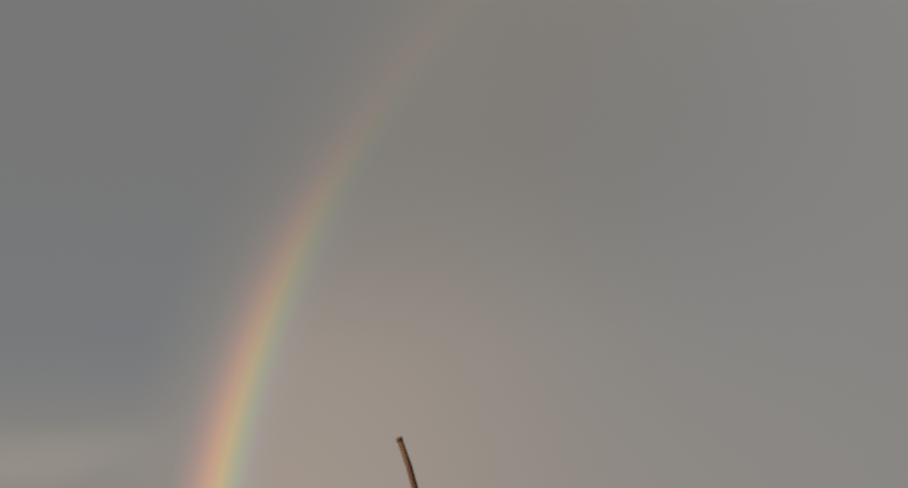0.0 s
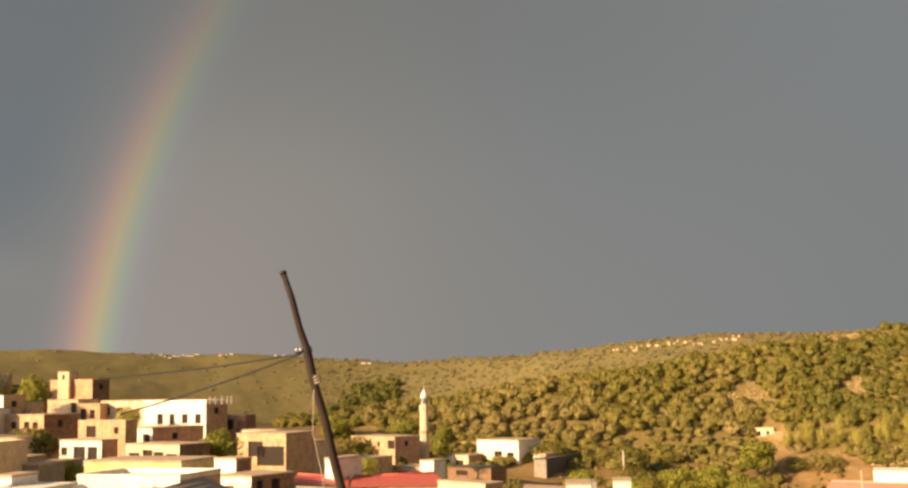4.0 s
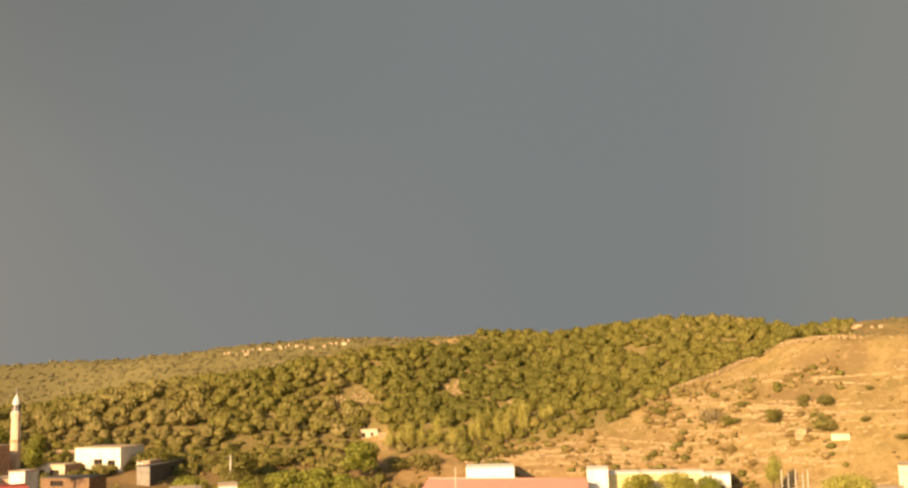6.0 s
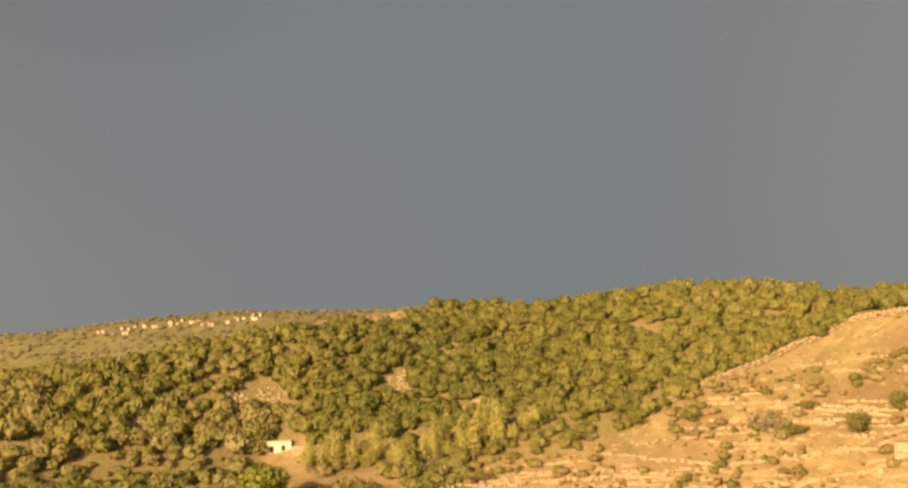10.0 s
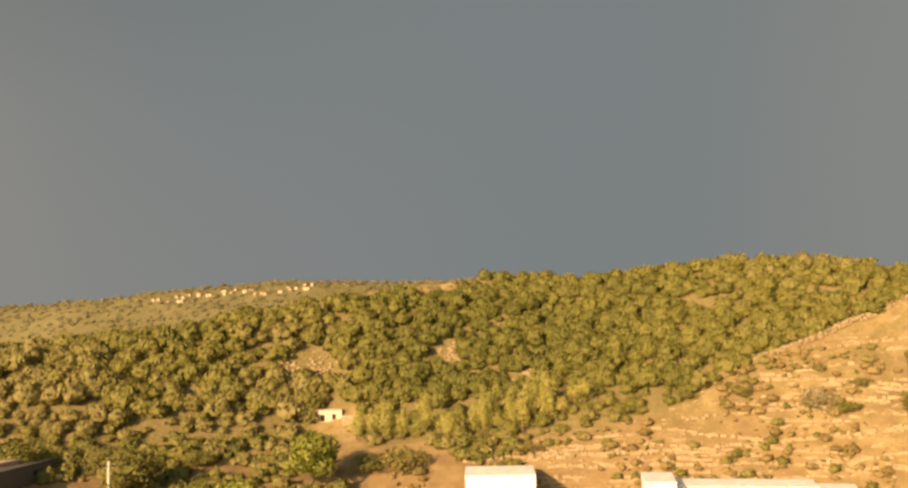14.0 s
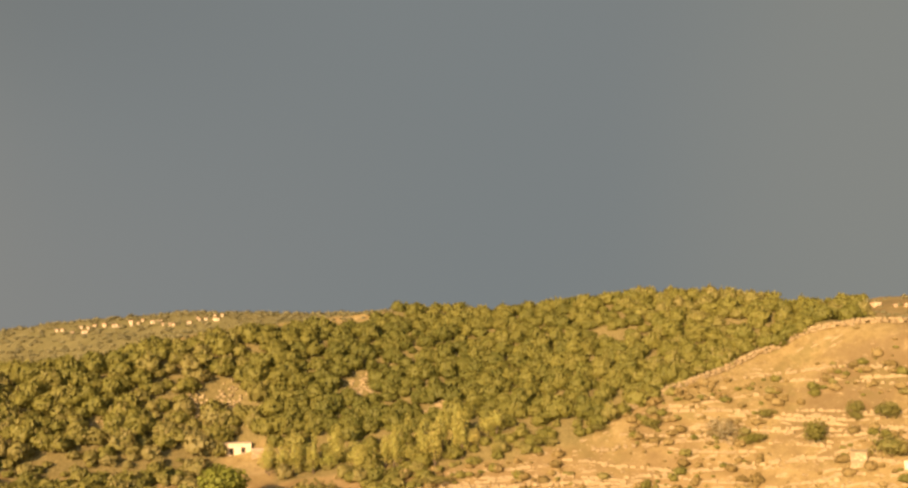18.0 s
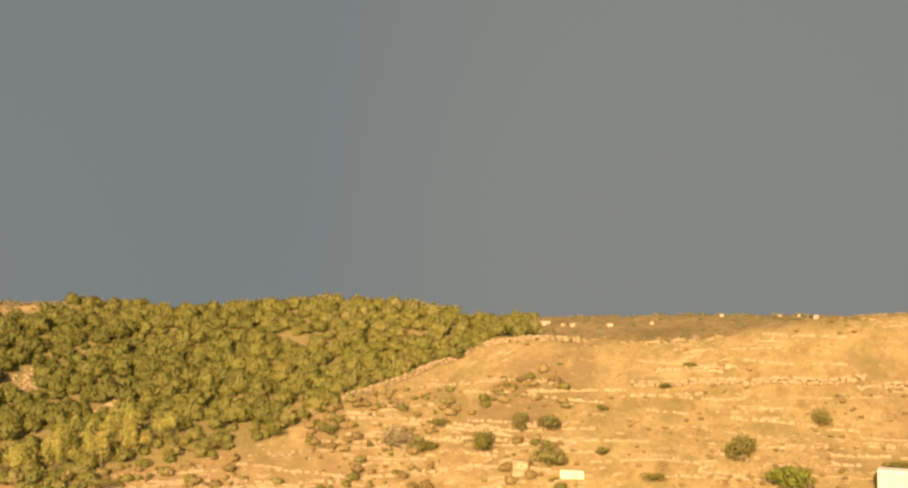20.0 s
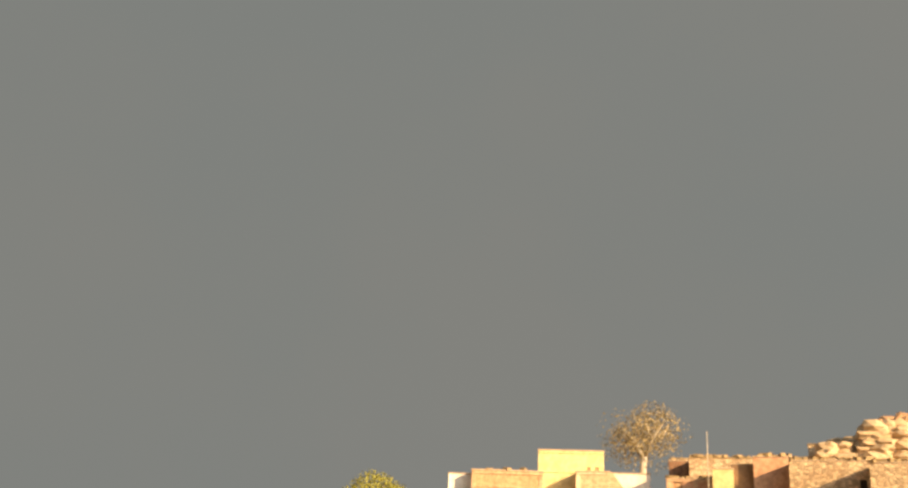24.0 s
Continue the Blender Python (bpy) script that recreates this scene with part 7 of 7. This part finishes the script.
def scatter_tufts():
    """Low dry shrubs and grass tufts on the bare slopes and the fields' edges."""
    rng = random.Random(41)
    spots = []
    while len(spots) < 3000:
        a, r = rng.uniform(14, 92), rng.uniform(188, 236)
        if len(spots) % 2:
            a, r = rng.uniform(50, 80), rng.uniform(172, 214)
        if wood_share(a, r) > 0 or wob(r * math.sin(radians(a)), r * math.cos(radians(a)), 0.09, 4.4) < -0.05:
            continue
        x, y, z = place(a, r)
        k = rng.choice([0.14, 0.18, 0.22, 0.28, 0.45])
        if a < 44:
            k *= 1.3
        spots.append((x, y, z, k, k * 1.1, rng.uniform(0.3, 1.0)))
    scatter_wood("dry_shrubs", spots, "small dry shrubs and tufts on the golden slope", "dryscrub", 32, 6, 5, 0.3)
    spots = []
    while len(spots) < 1000:
        a, r = rng.uniform(5, 31), rng.uniform(194, 223)
        if wood_share(a, r) > 0:
            continue
        x, y, z = place(a, r)
        if wob(x, y, 0.08, 2.9) < -0.2 or (23.0 < a < 25.9 and r > 203) or rng.random() > np.interp(r, [194, 206, 216], [0.25, 0.7, 1.0]):
            continue
        k = rng.choice([0.4, 0.55, 0.75, 0.95, 1.2])
        spots.append((x, y, z - 0.08, k, k * rng.uniform(0.9, 1.5), rng.uniform(0.15, 0.98)))
    scatter_domes("valley_shrubs", spots, "olive shrubs along the edge of brown fields", "olive", 90, 0.17, 10, 8)


def scatter_far():
    """Scattered low scrub on the ridge behind."""
    rng = random.Random(51)
    spots = []
    while len(spots) < 3300:
        a = rng.choice([rng.uniform(-20, 62), rng.uniform(-4, 33)])
        if a < 1 and rng.random() < 0.8:
            continue
        r0 = np.interp(a, RIDGE[:, 0], RIDGE[:, 1])
        r = rng.uniform(240 if a > 4 else 250, r0 + 4)
        if wood_share(a, r) > 0 or (a > 46 and r < 262):
            continue
        x, y, z = place(a, r)
        k = rng.uniform(0.5, 1.15) * (r / 290) * (0.5 if a < 3 else 0.62)
        spots.append((x, y, z - 0.1, k, k * 1.2, rng.uniform(0.2, 0.8)))
    # leaf colour here carries the painted haze of the ridge
    scatter_wood("ridge_scrub", spots, "low olive scrub on a far ridge, haze greyed in", "hazed_scrub", 22, 6, 6, 0.5)
    spots = []
    while len(spots) < 260:
        a, r = rng.uniform(1.2, 8.2), rng.uniform(262, 352)
        if rng.random() > 1.3 - abs(a - 3.4 - (r - 300) * 0.03) * 0.75:
            continue
        x, y, z = place(a, r)
        k = rng.uniform(1.0, 1.9)
        # darkest tint throughout puts a cloud's shadow into these trees
        spots.append((x, y, z, k, k * 1.4, 0.0))
    scatter_wood("dark_wood", spots, "dark green wood in a far fold, cloud shade tinted in", "olive", 60, 6, 9, 0.5)



def slab_beds():
    """Pale rock ledges that crop out along the slope: broken strips that follow the contour, with a low uneven front."""
    rng = random.Random(61)
    verts, faces, off = [], [], 0
    n = 0
    while n < 380:
        a, r = rng.uniform(30, 70), rng.uniform(192, 224)
        if wood_share(a - 1, r) > 0 or (a > 56 and rng.random() < 0.7):
            continue
        x, y, z = place(a, r)
        near = 1.0 if a < 47 and r < 215 else 0.5
        if wob(x, y, 0.09, 8.8) < -0.05 or rng.random() > near:
            continue
        k = rng.choice([4, 5, 6, 8, 12])
        step = rng.uniform(0.16, 0.42)
        high = rng.uniform(0.12, 0.42)
        deep = rng.uniform(0.12, 0.4)
        t = radians(-a) + rng.uniform(-0.22, 0.22)
        ux, uy = math.cos(t), math.sin(t)
        fx, fy = math.sin(radians(a)), math.cos(radians(a))
        drift = 0.0
        for i in range(k + 1):
            taper = math.sin(math.pi * (i + 0.35) / (k + 0.7))
            drift += rng.uniform(-0.12, 0.12)
            px, py = x + ux * step * (i - k / 2) + fx * drift, y + uy * step * (i - k / 2) + fy * drift
            g = ground_z(px, py)
            h = high * taper * rng.uniform(0.55, 1.15)
            bx, by = px + fx * deep * (0.4 + 0.6 * taper), py + fy * deep * (0.4 + 0.6 * taper)
            verts += [(px - fx * 0.05, py - fy * 0.05, g - 0.2), (px, py, g + h * 0.8), (px + fx * 0.12, py + fy * 0.12, g + h), (bx, by, max(ground_z(bx, by) + 0.02, g + h * 0.8)), (bx + fx * 0.1, by + fy * 0.1, ground_z(bx, by) - 0.25)]
        for i in range(k):
            if rng.random() < 0.12:
                continue
            for q in range(4):
                faces.append((off + i * 5 + q, off + (i + 1) * 5 + q, off + (i + 1) * 5 + q + 1, off + i * 5 + q + 1))
        off += (k + 1) * 5
        n += 1
    me = bpy.data.meshes.new("rock_ledges")
    me.from_pydata(verts, [], faces)
    me.materials.append(M["rock"])
    tagged(new("rock_ledges", me), "pale broken rock ledges cropping out of the slope", "rocks", kind="stuff")


def hill_rubble():
    """Rubble and low scrub on the village's own hill."""
    rng = random.Random(71)
    spots, verts, faces, off = [], [], [], 0
    for k in range(900):
        a, r = rng.uniform(-27, -8), rng.uniform(165, 226)
        x, y, z = place(a, r)
        if k % 3:
            s = rng.uniform(0.2, 0.75)
            bm = bmesh.new()
            box(bm, -s, s, -s * 0.6, s * 0.6, -0.2, s * 0.6, bevel=s * 0.2)
            bm.verts.index_update()
            t = rng.uniform(0, 6.28)
            verts += [(v.co.x * math.cos(t) - v.co.y * math.sin(t) + x + rng.uniform(-0.1, 0.1), v.co.x * math.sin(t) + v.co.y * math.cos(t) + y, v.co.z + z) for v in bm.verts]
            faces += [tuple(off + v.index for v in f.verts) for f in bm.faces]
            off += len(bm.verts)
            bm.free()
        else:
            q = rng.uniform(0.5, 1.3)
            spots.append((x, y, z, q, q * 1.2, rng.uniform(0.1, 0.8)))
    me = bpy.data.meshes.new("hill_rubble")
    me.from_pydata(verts, [], faces)
    me.materials.append(M["rock"])
    tagged(new("hill_rubble", me), "tumbled pale rubble between hillside houses", "rubble", kind="stuff")
    scatter_wood("hill_scrub", spots, "low green scrub between hillside houses", "olive", 90, 6, 7, 0.3)


def terrace_stones():
    """Broken lines of pale field stones along the contours of the lower slope, and rubble in the wood's bare patches."""
    rng = random.Random(81)
    verts, faces, off = [], [], 0

    def stone(x, y, a, b, c, t):
        nonlocal off
        z = ground_z(x, y)
        for sx, sy, sz in itertools.product((-1, 1), (-1, 1), (0, 1)):
            k = 1.0 if sz == 0 else rng.uniform(0.6, 0.95)
            px, py = sx * a * k + rng.uniform(-0.05, 0.05), sy * b * k + rng.uniform(-0.05, 0.05)
            verts.append((x + px * math.cos(t) - py * math.sin(t), y + px * math.sin(t) + py * math.cos(t), z - 0.12 + sz * (c + 0.12) * rng.uniform(0.8, 1.1)))
        for q in ((0, 1, 3, 2), (4, 6, 7, 5), (0, 4, 5, 1), (2, 3, 7, 6), (1, 5, 7, 3), (0, 2, 6, 4)):
            faces.append(tuple(off + k for k in q))
        off += 8
    lines = 0
    while lines < 210:
        a, r = rng.uniform(27, 58), rng.uniform(200, 222)
        if lines < 75:
            a, r = rng.uniform(29, 47), rng.uniform(200, 216)
        if lines >= 120:
            a, r = rng.uniform(50, 84), rng.uniform(176, 212)
        if wood_share(a - 0.6, r + 1) > 0:
            continue
        lines += 1
        low = 0.5 if lines > 120 else 1.0
        long, drift = rng.uniform(2.5, 13.0), rng.uniform(-0.1, 0.1)
        g = 0.0
        x, y = r * math.sin(radians(a)), r * math.cos(radians(a))
        while g < long:
            step = rng.uniform(0.35, 0.85)
            gx, gy = ground_z(x + 3, y) - ground_z(x - 3, y), ground_z(x, y + 3) - ground_z(x, y - 3)
            run = math.hypot(gx, gy) or 1.0
            x, y = x + step * (gy / run + drift * gx / run), y + step * (-gx / run + drift * gy / run)
            aa = math.degrees(math.atan2(gx, gy))
            if rng.random() < 0.8:
                stone(x, y, step * 0.55, rng.uniform(0.14, 0.34) * low, rng.uniform(0.10, 0.34) * low, radians(-aa) + drift + rng.uniform(-0.25, 0.25))
            g += step
    for a, r, k in CLEARINGS:
        for i in range(int(k * 26)):
            x, y = r * math.sin(radians(a)) + rng.gauss(0, k * 0.55), r * math.cos(radians(a)) + rng.gauss(0, k * 0.55)
            stone(x, y, rng.uniform(0.1, 0.4), rng.uniform(0.08, 0.25), rng.uniform(0.08, 0.25), rng.uniform(0, 3))
    me = bpy.data.meshes.new("terrace_stones")
    me.from_pydata(verts, [], faces)
    me.materials.append(M["rock"])
    tagged(new("terrace_stones", me), "broken lines of pale field stones along the slope", "stones", kind="stuff")


def slope_shrubs():
    """Brown and olive bushes on the stony ground between the wood and the valley."""
    rng = random.Random(91)
    for name, mat, count, label in (("brown_shrubs", "dryscrub", 420, "dry brown bushes on stony terraces"), ("olive_shrubs", "olive", 240, "small olive bushes on stony terraces")):
        spots = []
        while len(spots) < count:
            a, r = rng.uniform(24, 48), rng.uniform(197, 219)
            if wood_share(a, r) > 0 or (r > 212 and a < 30):
                continue
            x, y, z = place(a, r)
            if wob(x, y, 0.1, 3.3) < -0.12:
                continue
            k = rng.choice([0.22, 0.3, 0.4, 0.55, 0.8])
            spots.append((x, y, z - 0.05, k, k * rng.uniform(0.9, 1.4), rng.uniform(0.1, 0.95)))
        scatter_domes(name, spots, label, mat, 60, 0.2, 8, 12)


scatter_stones()
terrace_stones()
slope_shrubs()
slab_beds()
hill_rubble()
scatter_tufts()
scatter_far()


# ---- loose rubble along the wall tops of the hill houses: x, y, top, width, turn, stones ----
def wall_rubble(x, y, top, w, rz, n):
    rng = random.Random(int(abs(x * 10 + y * 7)))
    bm = bmesh.new()
    for k in range(n):
        u = rng.uniform(-w / 2 + 0.2, w / 2 - 0.2)
        a, b, c = rng.uniform(0.12, 0.42), rng.uniform(0.12, 0.3), rng.uniform(0.1, 0.34)
        m = pose(u, rng.uniform(0.1, 0.6), 0.13, rng.uniform(-9, 9), rng.uniform(-9, 9), rng.uniform(0, 360))
        one = bmesh.new()
        box(one, -a, a, -b, b, -0.02, c)
        vs = [bm.verts.new(m @ (v.co + Vector([rng.uniform(-0.06, 0.06) for _ in range(3)]))) for v in one.verts]
        one.verts.index_update()
        for f in one.faces:
            bm.faces.new([vs[v.index] for v in f.verts])
        one.free()
    ob = part("wall_rubble", bm, "rock")
    ob.matrix_basis = pose(x, y, top, 0, 0, rz)
    tagged(ob, "loose pale stones weighing down a flat roof edge", "stones", kind="stuff")


for row in (
    (140.9, 34.0, 26.86, 9.4, -131.0, 11),
    (142.0, 19.3, 36.14, 7.5, -107.9, 9),
    (126.2, 11.9, 28.00, 7.8, -114.4, 31),
    (133.7, 2.0, 35.62, 5.8, -117.3, 23),
    (139.6, 0.3, 38.17, 3.1, -116.8, 12),
    (134.2, -1.2, 38.01, 6.4, -118.6, 25),
    (126.6, -2.6, 37.41, 3.6, -121.1, 14),
    (121.0, -5.6, 36.65, 8.0, -124.0, 32),
    (114.4, -8.1, 35.99, 5.6, -127.1, 22),
):
    wall_rubble(*row)
